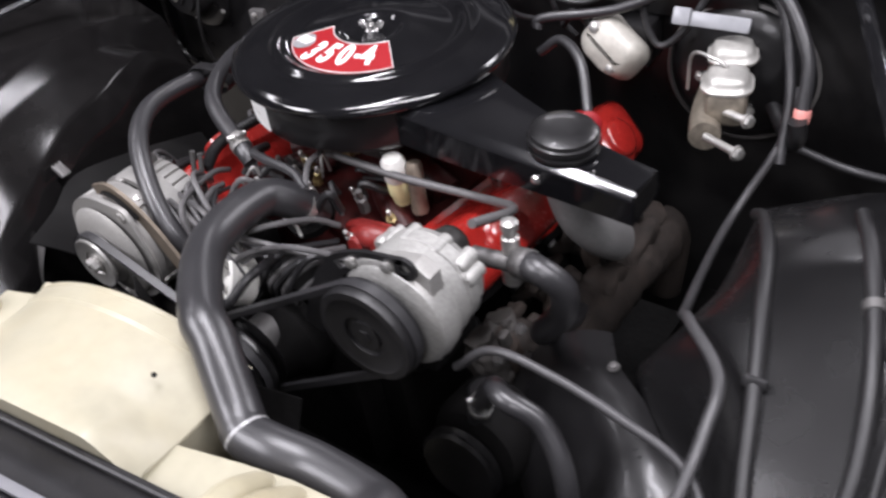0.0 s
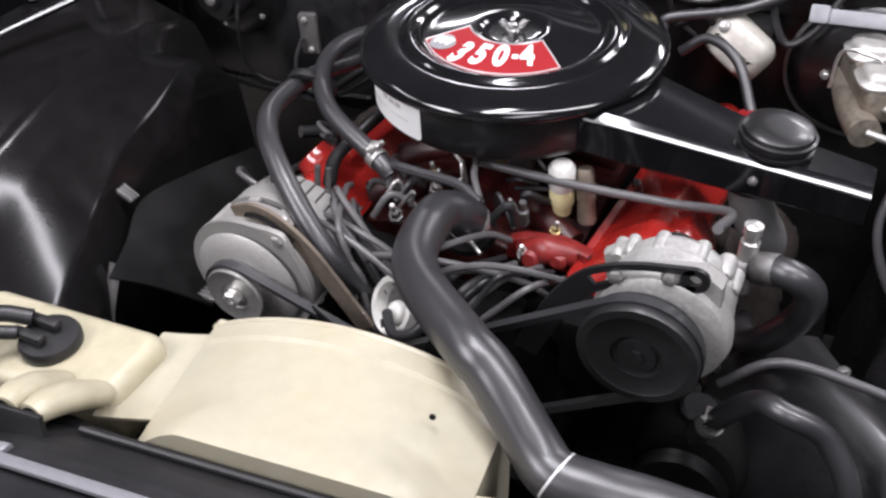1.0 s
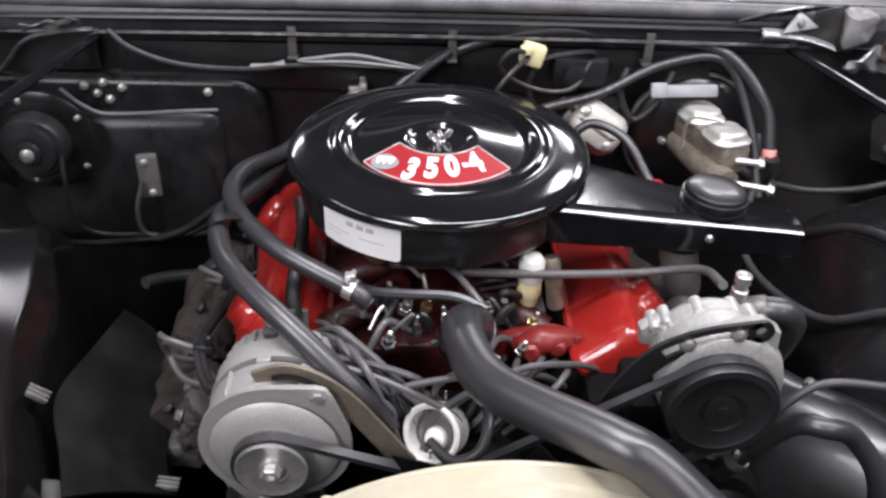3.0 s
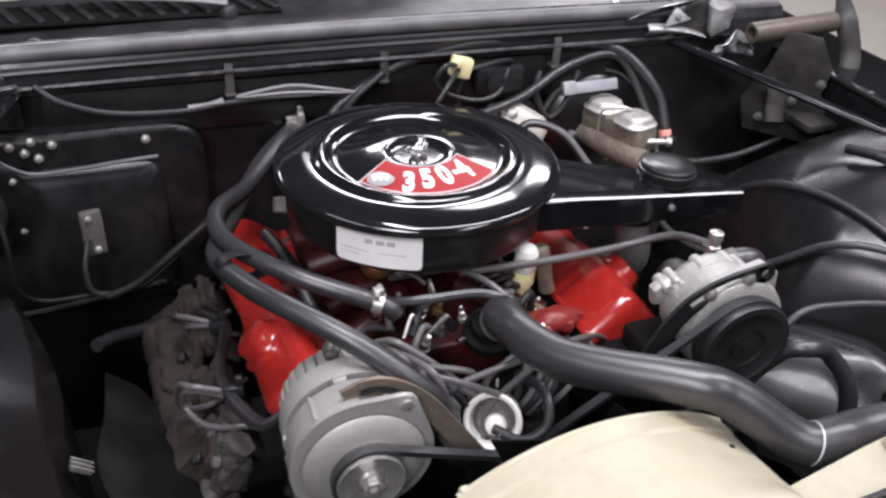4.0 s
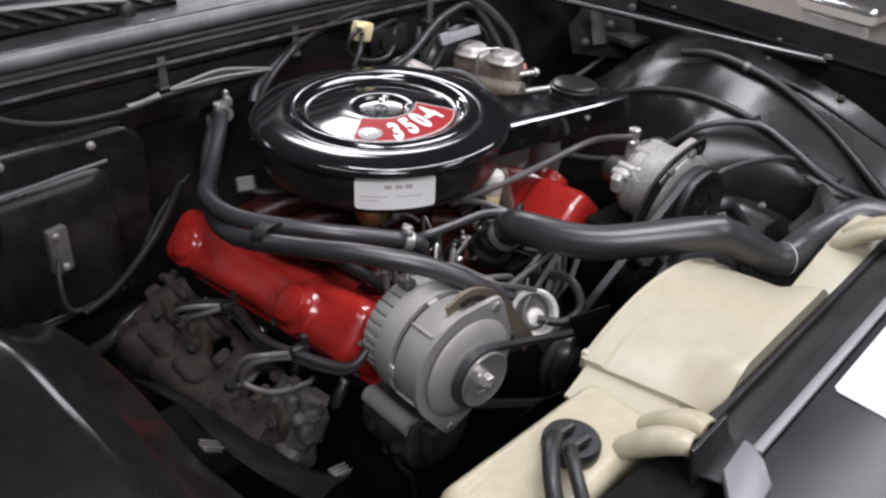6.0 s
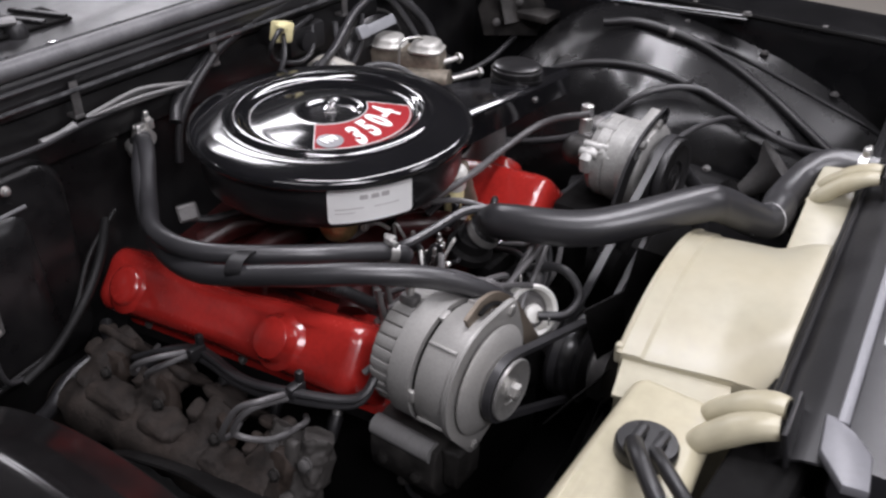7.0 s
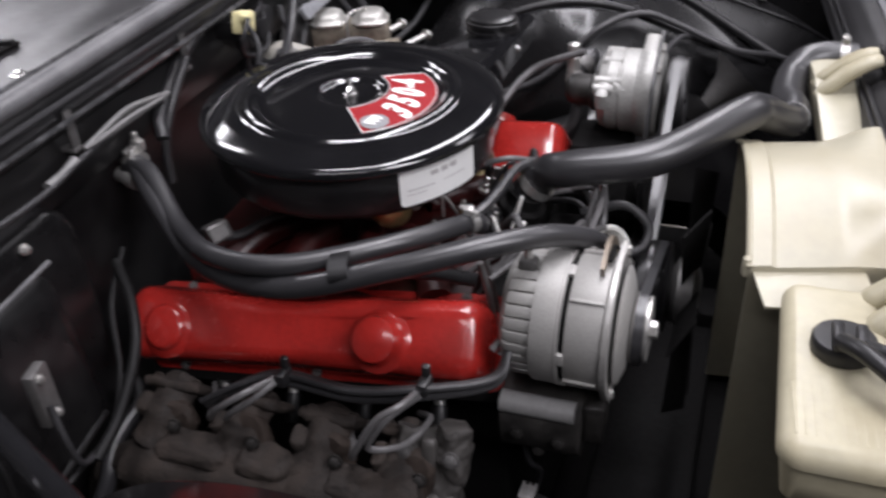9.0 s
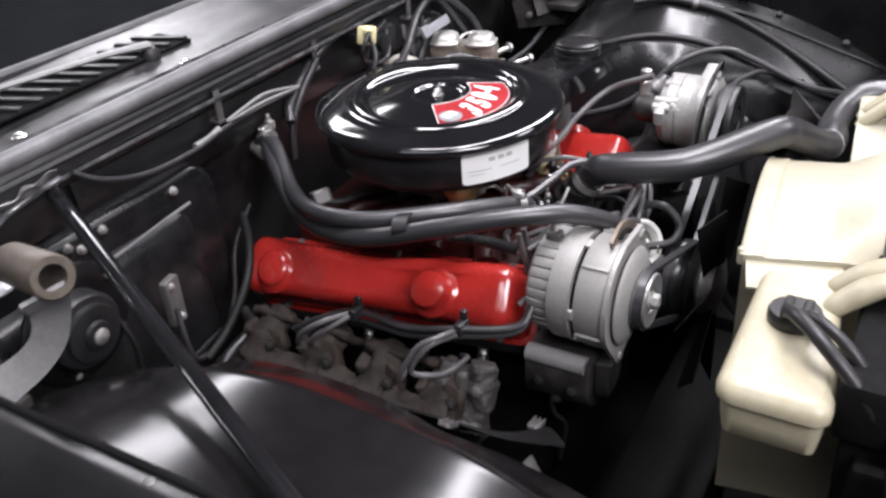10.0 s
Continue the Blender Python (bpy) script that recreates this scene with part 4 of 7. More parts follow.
# ---- the engine ----
def engine():
    t = thing("engine_block", (0, 0, 0.35), "red painted V8 engine block, heads and intake", "engine")
    bm = bmesh.new()
    # block and timing cover near-black: shade low in the bay is in their colour
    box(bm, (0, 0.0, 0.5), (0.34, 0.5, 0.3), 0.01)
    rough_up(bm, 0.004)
    part("block", bm, DEEPBLACK, t)
    bm = bmesh.new()
    # manifold and runners take the red that is darkened for shade under the lid
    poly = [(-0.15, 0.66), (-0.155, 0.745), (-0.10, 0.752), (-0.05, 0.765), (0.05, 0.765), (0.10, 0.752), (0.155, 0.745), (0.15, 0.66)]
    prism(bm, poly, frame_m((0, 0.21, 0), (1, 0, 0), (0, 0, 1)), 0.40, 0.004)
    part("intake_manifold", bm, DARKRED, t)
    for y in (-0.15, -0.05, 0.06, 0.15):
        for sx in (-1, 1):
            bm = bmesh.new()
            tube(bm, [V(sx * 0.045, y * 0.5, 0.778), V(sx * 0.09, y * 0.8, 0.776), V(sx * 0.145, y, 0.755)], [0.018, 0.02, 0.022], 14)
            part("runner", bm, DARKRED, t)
    bm = bmesh.new()
    tube(bm, [V(0.10, -0.205, 0.775), V(0.135, -0.21, 0.79), V(0.165, -0.2, 0.785)], [0.015, 0.019, 0.015], 14)
    lathe(bm, [(0.010, 0), (0.012, 0.006), (0.008, 0.010)], (0.118, -0.222, 0.782), (0, -1, 0.2), 20)
    prism(bm, [(0.075, 0.755), (0.175, 0.755), (0.185, 0.79), (0.15, 0.80), (0.10, 0.795), (0.08, 0.785)], frame_m((0, -0.185, 0), (1, 0, 0), (0, 0, 1)), 0.02, 0.005)
    lathe(bm, [(0.010, 0), (0.012, 0.005), (0.007, 0.010)], (0.15, -0.217, 0.785), (0.1, -1, 0.3), 20)
    rough_up(bm, 0.002, 60)
    part("water_outlet", bm, REDD, t)
    bm = bmesh.new()
    lathe(bm, [(0.034, 0), (0.034, 0.012), (0.026, 0.016), (0.024, 0.03), (0.026, 0.032)], (0.035, -0.215, 0.79), (0, -0.35, 1), 24)
    part("thermostat_housing", bm, DEEPBLACK, t)
    bm = bmesh.new()
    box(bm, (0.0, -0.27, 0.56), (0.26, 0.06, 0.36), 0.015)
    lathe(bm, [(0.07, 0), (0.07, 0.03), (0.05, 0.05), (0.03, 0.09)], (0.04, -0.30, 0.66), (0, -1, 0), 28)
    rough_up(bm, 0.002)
    part("timing_cover", bm, DEEPBLACK, t)
    # dark blocks added to carry the shade at the engine's lower front
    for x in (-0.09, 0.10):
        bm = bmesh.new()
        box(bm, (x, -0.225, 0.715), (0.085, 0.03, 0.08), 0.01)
        part("front_boss", bm, DEEPBLACK, t)
    return t


engine()


def valve_cover(side, label):
    s = mirror_x(side)
    a, b, c = V(-0.208, -0.234, 0.818), V(-0.267, -0.240, 0.750), V(-0.229, 0.222, 0.770)
    if side > 0:
        a, b, c = (q + V(-0.036, 0, 0.018) for q in (a, b, c))
    d = (c - a).normalized()
    u = (b - a)
    u = (u - d * u.dot(d)).normalized()
    n = u.cross(d).normalized()
    if n.z < 0:
        n = -n
    w, L = (b - a).length + 0.009, 0.488
    mid = a + u * (w / 2) + d * (L / 2)

    def P(x, y, z):
        q = mid + d * x + u * y + n * z
        return V(-side * q.x, q.y, q.z)

    t = thing("valve_cover", tuple(P(0, 0, -0.06)), label, "valve cover", "valve covers")
    bm = bmesh.new()
    rings = []
    for z, grow, rad in ((-0.094, 0.010, 0.02), (-0.089, 0.011, 0.02), (-0.086, 0.003, 0.02), (-0.045, 0.001, 0.022), (-0.018, -0.0018, 0.023), (-0.010, -0.005, 0.022), (-0.0045, -0.010, 0.019), (-0.001, -0.017, 0.014), (0.0, -0.025, 0.008)):
        ring = []
        for x, y in rounded(L + 2 * grow, w + 2 * grow, rad, 6):
            ring.append((x, y, z))
        rings.append(ring)
    # more points along the long sides let the waist show
    dense = []
    for ring in rings:
        out = []
        k = len(ring)
        for i in range(k):
            p, q = ring[i], ring[(i + 1) % k]
            m = 40 if abs(q[0] - p[0]) > 0.2 else 1
            out += [tuple(p[j] + (q[j] - p[j]) * e / m for j in range(3)) for e in range(m)]
        dense.append(out)

    def shape(x, y, z):
        waist = math.exp(-((x - 0.02) / 0.075) ** 2)
        front = 1 / (1 + math.exp((x + 0.155) * 90))
        k = max(0.0, (z + 0.09) / 0.09)
        block = (1 - front) * (1 - 1 / (1 + math.exp((0.185 - x) * 90)))
        y2 = y * (1 - (0.30 if y < 0 else 0.06) * waist * k - 0.085 * block * k)
        return P(x, y2, z - 0.010 * waist * k - 0.003 * front * k)

    skin(bm, [[shape(*p) for p in ring] for ring in dense])
    part("cover", bm, RED, t, angle=50)
    for x, h in ((-0.118, 0.018), (0.178, 0.008)):
        bm = bmesh.new()
        axis = P(0, 0, 1) - P(0, 0, 0)
        lathe(bm, [(0.040, -0.004), (0.034, 0.0005), (0.0305, h * 0.25), (0.0285, h * 0.75), (0.0268, h), (0.023, h + 0.0015), (0.0, h + 0.002)], P(x, 0.006, 0), axis, 32)
        part("boss", bm, RED, t, "raised round boss")
    for x in (-0.2, 0.0, 0.2):
        for y in (-w / 2 - 0.005, w / 2 + 0.005):
            bm = bmesh.new()
            bolt(bm, P(x, y, -0.087), P(0, 0, 1) - P(0, 0, 0), 0.0055, 0.006)
            part("bolt", bm, GREYMET, t)
    h = thing("cylinder_head", tuple(P(0, 0, -0.15)), "red cast cylinder head under its valve cover", "cylinder head", "cylinder heads")
    bm = bmesh.new()
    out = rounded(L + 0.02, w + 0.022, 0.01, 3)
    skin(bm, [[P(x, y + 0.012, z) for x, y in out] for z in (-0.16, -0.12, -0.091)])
    # red head drawn near-black, shade below the cover painted in
    part("casting", bm, DEEPBLACK, h)
    bm = bmesh.new()
    out = rounded(0.085, 0.085, 0.02, 4)
    skin(bm, [[P(x - 0.207, y + 0.03, z) for x, y in out] for z in (-0.15, -0.105, -0.096)])
    part("front_lug", bm, RED, h)
    for x in (-0.165, -0.06, 0.045, 0.15):
        bm = bmesh.new()
        ax = (P(0, 1, -0.1) - P(0, 0, 0))
        lathe(bm, [(0.011, 0), (0.011, 0.006), (0.0075, 0.008), (0.0075, 0.02)], P(x, w / 2 + 0.018, -0.11), ax, 12)
        part("spark_plug", bm, STEEL, h)
        bm = bmesh.new()
        lathe(bm, [(0.009, 0.014), (0.0105, 0.018), (0.009, 0.05), (0.006, 0.055)], P(x, w / 2 + 0.018, -0.11), ax, 12)
        part("plug_boot", bm, PLASTIC, h)
    return P, w


PL, WL = valve_cover(-1, "glossy red stamped valve cover beside the alternator")
PR, WR = valve_cover(1, "glossy red stamped valve cover beside the compressor")


def manifold(side, label):
    s = mirror_x(side)
    t = thing("exhaust_manifold", tuple(s(0.36, 0, 0.55)), label, "exhaust manifold", "exhaust manifolds")
    bm = bmesh.new()
    tube(bm, [s(0.355, -0.2, 0.625), s(0.365, -0.1, 0.61), s(0.37, 0.03, 0.60), s(0.37, 0.15, 0.59), s(0.355, 0.24, 0.56)], [0.03, 0.036, 0.034, 0.04, 0.034], 18, 8, 0.25)
    rough_up(bm, 0.006, 38)
    part("log", bm, IRON, t)
    for y, w_, h_ in ((-0.12, 0.09, 0.03), (0.0, 0.07, 0.035), (0.10, 0.1, 0.03)):
        bm = bmesh.new()
        box(bm, s(0.362, y, 0.632), (0.05, w_, h_), 0.0145, seg=3)
        cast(bm, 3, 3, 0.006, 38)
        part("pad", bm, IRON, t)
    for y in (-0.17, -0.065, 0.045, 0.155):
        bm = bmesh.new()
        tube(bm, [s(0.285, y, 0.662), s(0.322, y, 0.655), s(0.358, y + 0.012, 0.615)], [0.03, 0.027, 0.034], 14, 6, 0.25, 0.8)
        box(bm, s(0.292, y, 0.66), (0.018, 0.082, 0.064), 0.008, Matrix.Rotation(radians(side * 42), 3, "Y"))
        box(bm, s(0.325, y + 0.03, 0.64), (0.03, 0.02, 0.06), 0.006, Matrix.Rotation(radians(side * 20), 3, "Y"))
        cast(bm, 1, 3, 0.005, 48)
        part("port", bm, IRON, t)
        bm = bmesh.new()
        lathe(bm, [(0.012, -0.012), (0.026, -0.010), (0.031, -0.004), (0.031, 0.004), (0.026, 0.009), (0.012, 0.011)], s(0.335, y - 0.012, 0.645), (side, 0, 0.45), 20)
        rough_up(bm, 0.007, 40)
        flange = part("flange", bm, PORTM, t, "lighter rusty brown flange")
        bm = bmesh.new()
        bolt(bm, s(0.352, y - 0.026, 0.655), (side, 0, 0.3), 0.007, 0.008)
        part("bolt", bm, DULLD, flange)
        for dy in (-0.028, 0.028):
            bm = bmesh.new()
            bolt(bm, s(0.297, y + dy, 0.672), (side, 0, 0.4), 0.007, 0.008)
            part("bolt", bm, IRON, t)
    bm = bmesh.new()
    box(bm, s(0.305, -0.2, 0.648), (0.04, 0.090, 0.080), 0.018, Matrix.Rotation(radians(side * -12), 3, "Y"))
    tube(bm, [s(0.30, -0.225, 0.70), s(0.315, -0.222, 0.65), s(0.325, -0.218, 0.60)], 0.02, 12)
    tube(bm, [s(0.30, -0.172, 0.69), s(0.32, -0.175, 0.65), s(0.335, -0.18, 0.61)], 0.018, 12)
    cast(bm, 2, 3, 0.008, 38)
    front = part("front_bracket", bm, GREYCAST, t, "dull grey cast bracket")
    bm = bmesh.new()
    box(bm, s(0.327, -0.2, 0.65), (0.016, 0.02, 0.08), 0.006, Matrix.Rotation(radians(side * -12), 3, "Y"))
    rough_up(bm, 0.003, 45)
    part("rib", bm, GREYCAST, front)
    bm = bmesh.new()
    box(bm, s(0.33, -0.195, 0.60), (0.05, 0.08, 0.045), 0.010)
    cast(bm, 3, 3, 0.004, 45)
    part("step", bm, GREYCAST, front)
    for y, z in ((-0.228, 0.672), (-0.172, 0.672), (-0.225, 0.622)):
        bm = bmesh.new()
        bolt(bm, s(0.328, y, z), (side, 0, 0.3), 0.008, 0.008)
        part("bolt", bm, GREYMET, front)
    bm = bmesh.new()
    tube(bm, [s(0.36, 0.22, 0.57), s(0.355, 0.27, 0.50), s(0.34, 0.28, 0.38)], 0.03, 16)
    part("down_pipe", bm, IRON, t)


manifold(-1, "brown rusty cast exhaust manifold under the valve cover")
manifold(1, "brown cast exhaust manifold below the compressor")


def air_cleaner():
    o = V(0.003, 0.006, 0.0)
    t = thing("air_cleaner", (0.003, 0.006, 0.866), "round glossy black air cleaner with red engine decal", "air cleaner")
    bm = bmesh.new()
    prof = [(0.0, 0.9560), (0.030, 0.9560), (0.036, 0.9563), (0.040, 0.9580), (0.0430, 0.9612), (0.0455, 0.9622), (0.050, 0.9624), (0.060, 0.9618), (0.075, 0.9600), (0.090, 0.9578), (0.104, 0.9556), (0.112, 0.9543), (0.116, 0.9540), (0.121, 0.9550), (0.126, 0.9583), (0.130, 0.9630), (0.135, 0.9647), (0.141, 0.9640), (0.145, 0.9607),
            (0.149, 0.9585), (0.154, 0.9588), (0.160, 0.9595), (0.175, 0.9578), (0.188, 0.9555), (0.197, 0.9530), (0.2015, 0.9495), (0.2033, 0.9450), (0.2032, 0.9410), (0.2010, 0.9385), (0.196, 0.9380), (0.186, 0.9385)]

    def lid_z(r):
        for (r0, z0), (r1, z1) in zip(prof, prof[1:]):
            if r0 <= r <= r1:
                return z0 + (z1 - z0) * (r - r0) / (r1 - r0)
        return 0.954

    lathe(bm, [(r, z) for r, z in prof], o, (0, 0, 1), 128)
    lid = part("lid", bm, GLOSS, t, "stamped gloss black lid", 60)
    bm = bmesh.new()
    lathe(bm, [(0.187, 0.939), (0.1885, 0.935), (0.1885, 0.886), (0.186, 0.880), (0.180, 0.874), (0.165, 0.866), (0.07, 0.864), (0.06, 0.862)], o, (0, 0, 1), 96)
    part("body", bm, SATIN, t, "satin black pan")
    # decal: a fan-shaped red plate on the lid
    bm = bmesh.new()
    outer, inner = [], []
    for i in range(33):
        k = i / 32 * 2 - 1
        g = radians(-94 + 56 * k)
        outer.append((0.1155 * math.cos(g), 0.1155 * math.sin(g)))
        h = radians(-94 + 68 * k)
        inner.append((0.051 * math.cos(h) * (1 + 0.10 * k * k), -0.004 + 0.048 * math.sin(h)))

    def on_lid(x, y, up):
        return o + V(x, y, lid_z(math.hypot(x, y)) + up)

    sheet(bm, lambda u, v: on_lid(inner[round(u * 32)][0] + (outer[round(u * 32)][0] - inner[round(u * 32)][0]) * v, inner[round(u * 32)][1] + (outer[round(u * 32)][1] - inner[round(u * 32)][1]) * v, 0.0006), 32, 10, 0.0003)
    part("decal", bm, DECAL, lid, "red fan-shaped decal with white numerals")
    bm = bmesh.new()
    line = [*outer, *inner[::-1], outer[0]]
    tube(bm, [on_lid(x * 0.985, y * 0.985, 0.0009) for x, y in line], 0.0009, 6, 1)
    part("decal_border", bm, SILVER, t, "thin silver border line")
    bm = bmesh.new()
    c0 = on_lid(-0.071, -0.062, 0.0008)
    lathe(bm, [(0.0185, 0), (0.0185, 0.0006), (0.0165, 0.0009)], c0, (-0.05, -0.06, 1), 32)
    emblem = part("emblem", bm, EMBLEM, t, "round silver-white emblem")
    for dx in (-0.008, 0, 0.008):
        bm = bmesh.new()
        prism(bm, [(-0.0036, 0.009), (0.0036, 0.009), (0.0026, -0.005), (0, -0.010), (-0.0026, -0.005)], Matrix.Translation(c0 + V(dx, 0.001 - 0.15 * dx, 0.0014)) @ Matrix.Rotation(radians(-14), 4, "Z"), 0.0006)
        part("shield", bm, WHITE, emblem)
    for ch, x, y, turn, size, wide in (("3", -0.038, -0.083, -18, 0.062, 0.57), ("5", -0.0115, -0.082, -6, 0.062, 0.57), ("0", 0.0145, -0.078, 7, 0.062, 0.57), ("-", 0.031, -0.070, 15, 0.040, 0.5), ("4", 0.0455, -0.066, 20, 0.060, 0.57)):
        bm = glyph(ch, size, 0.0004, 0.0025)
        bmesh.ops.transform(bm, verts=bm.verts[:], matrix=Matrix.Translation((x, y, 0)) @ Matrix.Rotation(radians(turn), 4, "Z") @ Matrix.Diagonal((wide, 0.92, 1, 1)))
        for v in bm.verts:
            v.co = on_lid(v.co.x, v.co.y, 0.0014 + v.co.z)
        part("numeral", bm, WHITE, t, "white printed numeral")
    # service label on the pan
    bm = bmesh.new()
    a0, a1 = radians(-140.5), radians(-105)
    def label_face(u, v):
        u = 0.5 - 0.5 * math.cos(math.pi * u)
        d = min(u, 1 - u) * 0.117
        cut = 0.006 - math.sqrt(max(0, 0.006 ** 2 - max(0, 0.006 - d) ** 2))
        a = a0 + (a1 - a0) * u
        return o + V(0.1893 * math.cos(a), 0.1893 * math.sin(a), 0.884 + cut + (0.049 - 2 * cut) * v)

    sheet(bm, label_face, 30, 3, 0.0005)
    stick = part("service_label", bm, WHITE, t, "white printed paper label")

    def bar(u, v, wu, hv):
        b2 = bmesh.new()
        sheet(b2, lambda p, q: o + V(0.1901 * math.cos(a0 + (a1 - a0) * (u + wu * p)), 0.1901 * math.sin(a0 + (a1 - a0) * (u + wu * p)), 0.884 + 0.049 * (v + hv * q)), 4, 1, 0.0003)
        part("print", b2, INK, stick)

    for u in (0.36, 0.49, 0.61):
        bar(u, 0.68, 0.09, 0.13)
    bar(0.08, 0.42, 0.32, 0.025)
    bar(0.08, 0.30, 0.22, 0.02)
    bar(0.52, 0.42, 0.3, 0.02)
    # wing nut
    bm = bmesh.new()
    lathe(bm, [(0.009, 0.956), (0.009, 0.959), (0.006, 0.960), (0.006, 0.966)], o, (0, 0, 1), 16)
    lathe(bm, [(0.003, 0.955), (0.003, 0.973)], o, (0, 0, 1), 12)
    for sgn in (-1, 1):
        prism(bm, [(0.003, 0.957), (0.014, 0.960), (0.019, 0.969), (0.013, 0.973), (0.006, 0.966)], frame_m(o + V(0, 0.0015, 0), (sgn * 0.9, 0.43 * sgn, 0), (0, 0, 1)), 0.003, 0.0008)
    part("wing_nut", bm, CHROME, t, "bright metal wing nut")
    # snorkel
    bm = bmesh.new()
    secs = [(0.11, -0.124, 0.06, 0.882, 0.939), (0.19, -0.131, 0.02, 0.880, 0.936), (0.26, -0.133, -0.01, 0.877, 0.930), (0.36, -0.134, -0.045, 0.873, 0.921), (0.44, -0.134, -0.06, 0.868, 0.914), (0.466, -0.134, -0.062, 0.866, 0.911)]
    rings = []
    for x, y0, y1, z0, z1 in secs:
        ww, hh = y1 - y0, z1 - z0
        sec = [(ww / 2, hh / 2 - 0.013), (ww / 2 - 0.004, hh / 2 - 0.009), (-ww / 2 + 0.0125, hh / 2), (-ww / 2 + 0.0112, hh / 2 - 0.0004), (-ww / 2 + 0.0012, hh / 2 - 0.0072), (-ww / 2, hh / 2 - 0.0092), (-ww / 2, -hh / 2 + 0.004), (-ww / 2 + 0.004, -hh / 2), (ww / 2 - 0.004, -hh / 2), (ww / 2, -hh / 2 + 0.004)]
        rings.append([V(x, (y0 + y1) / 2 + p, (z0 + z1) / 2 + q) for p, q in sec])
    skin(bm, rings)
    sn = part("snorkel", bm, GLOSS, t, "gloss black intake snorkel", 18)
    bm = bmesh.new()
    x, y0, y1, z0, z1 = secs[-1]
    prism(bm, rounded(y1 - y0 - 0.014, z1 - z0 - 0.014, 0.005), frame_m((x - 0.002, (y0 + y1) / 2, (z0 + z1) / 2), (0, 1, 0), (0, 0, 1)), 0.003)
    part("mouth", bm, DEEPBLACK, sn)
    bm = bmesh.new()
    lathe(bm, [(0.036, -0.006), (0.038, 0.002), (0.043, 0.003), (0.043, 0.007), (0.0395, 0.008), (0.0395, 0.013), (0.043, 0.014), (0.043, 0.019), (0.040, 0.020), (0.039, 0.025), (0.034, 0.028), (0.015, 0.029), (0.0, 0.029)], (0.357, -0.088, 0.918), (0.06, 0, 1), 48)
    part("vacuum_motor", bm, SATIN, t, "round ribbed black vacuum motor")
    bm = bmesh.new()
    bolt(bm, V(0.345, -0.134, 0.897), (0, -1, 0), 0.0045, 0.004)
    part("screw", bm, CHROME, sn, "bright screw")
    return o


air_cleaner()


def carburettor():
    t = thing("carburettor", (0, 0, 0.80), "dull zinc four-barrel carburettor under the air cleaner", "carburettor")
    bm = bmesh.new()
    box(bm, (0, 0.02, 0.835), (0.13, 0.2, 0.065), 0.008)
    rough_up(bm, 0.001)
    part("body", bm, GREYMET, t)
    bm = bmesh.new()
    lathe(bm, [(0.011, 0), (0.011, 0.01), (0.008, 0.012), (0.008, 0.03)], (0.035, -0.10, 0.84), (0.1, -1, 0), 6)
    part("fuel_inlet", bm, BRASS, t, "brass fuel inlet")
    bm = bmesh.new()
    lathe(bm, [(0.026, 0), (0.028, 0.006), (0.026, 0.014), (0.018, 0.02), (0.006, 0.024)], (-0.075, -0.07, 0.84), (-0.75, -0.5, 0.1), 24)
    part("choke_pull_off", bm, BRASS, t, "yellow zinc vacuum capsule")
    for k, (x, y, z) in enumerate(((-0.05, -0.09, 0.83), (-0.02, -0.095, 0.85), (0.065, -0.085, 0.845), (0.07, -0.02, 0.83), (-0.07, 0.05, 0.82))):
        bm = bmesh.new()
        tube(bm, [V(x, y, z), V(x + 0.012, y - 0.02, z + 0.004), V(x + 0.03, y - 0.025, z - 0.012)], 0.003, 8)
        bolt(bm, V(x, y - 0.004, z), (0, -1, 0), 0.006, 0.006)
        part("linkage", bm, (STEEL, BRASS, GREYMET)[k % 3], t)


carburettor()


def coil_and_sensors():
    t = thing("vacuum_switch", (0.123, -0.124, 0.80), "white plastic vacuum switch with yellow base", "switch")
    bm = bmesh.new()
    lathe(bm, [(0.015, 0.027), (0.017, 0.03), (0.017, 0.058), (0.013, 0.064), (0.004, 0.066)], (0.123, -0.126, 0.80), (0, -0.1, 1), 24)
    part("cap", bm, PORC, t)
    bm = bmesh.new()
    lathe(bm, [(0.012, -0.014), (0.014, 0.0), (0.016, 0.004), (0.016, 0.02), (0.014, 0.028)], (0.123, -0.126, 0.80), (0, -0.1, 1), 20)
    part("base", bm, YELLOW, t)
    t = thing("metal_tube", (0.157, -0.12, 0.78), "tan metal breather tube standing on the intake", "tube")
    bm = bmesh.new()
    lathe(bm, [(0.010, 0), (0.012, 0.004), (0.011, 0.03), (0.012, 0.034), (0.011, 0.07), (0.009, 0.074)], (0.160, -0.135, 0.785), (-0.15, 0.2, 1), 18)
    part("tube", bm, RUSTY, t)
    t = thing("sensor", (0.085, -0.16, 0.80), "small grey sender screwed into the intake", "sender")
    bm = bmesh.new()
    lathe(bm, [(0.008, -0.012), (0.008, 0.012), (0.005, 0.014), (0.005, 0.028)], (0.085, -0.165, 0.795), (0.05, -0.2, 1), 6)
    part("body", bm, GREYMET, t)
    t = thing("crankcase_tube", (0.337, -0.09, 0.76), "dull grey hot-air duct under the snorkel", "duct")
    bm = bmesh.new()
    tube(bm, [V(0.335, -0.05, 0.875), V(0.337, -0.05, 0.83), V(0.35, -0.045, 0.785), V(0.365, -0.02, 0.74), V(0.368, 0.03, 0.69)], 0.031, 22, 7, flat=0.85)
    part("tube", bm, DULL, t)
    bm = bmesh.new()
    lathe(bm, [(0.034, -0.008), (0.0345, -0.006), (0.0345, 0.006), (0.034, 0.008)], (0.336, -0.05, 0.845), (0.02, 0, 1), 28)
    part("collar", bm, PLASTIC, t)


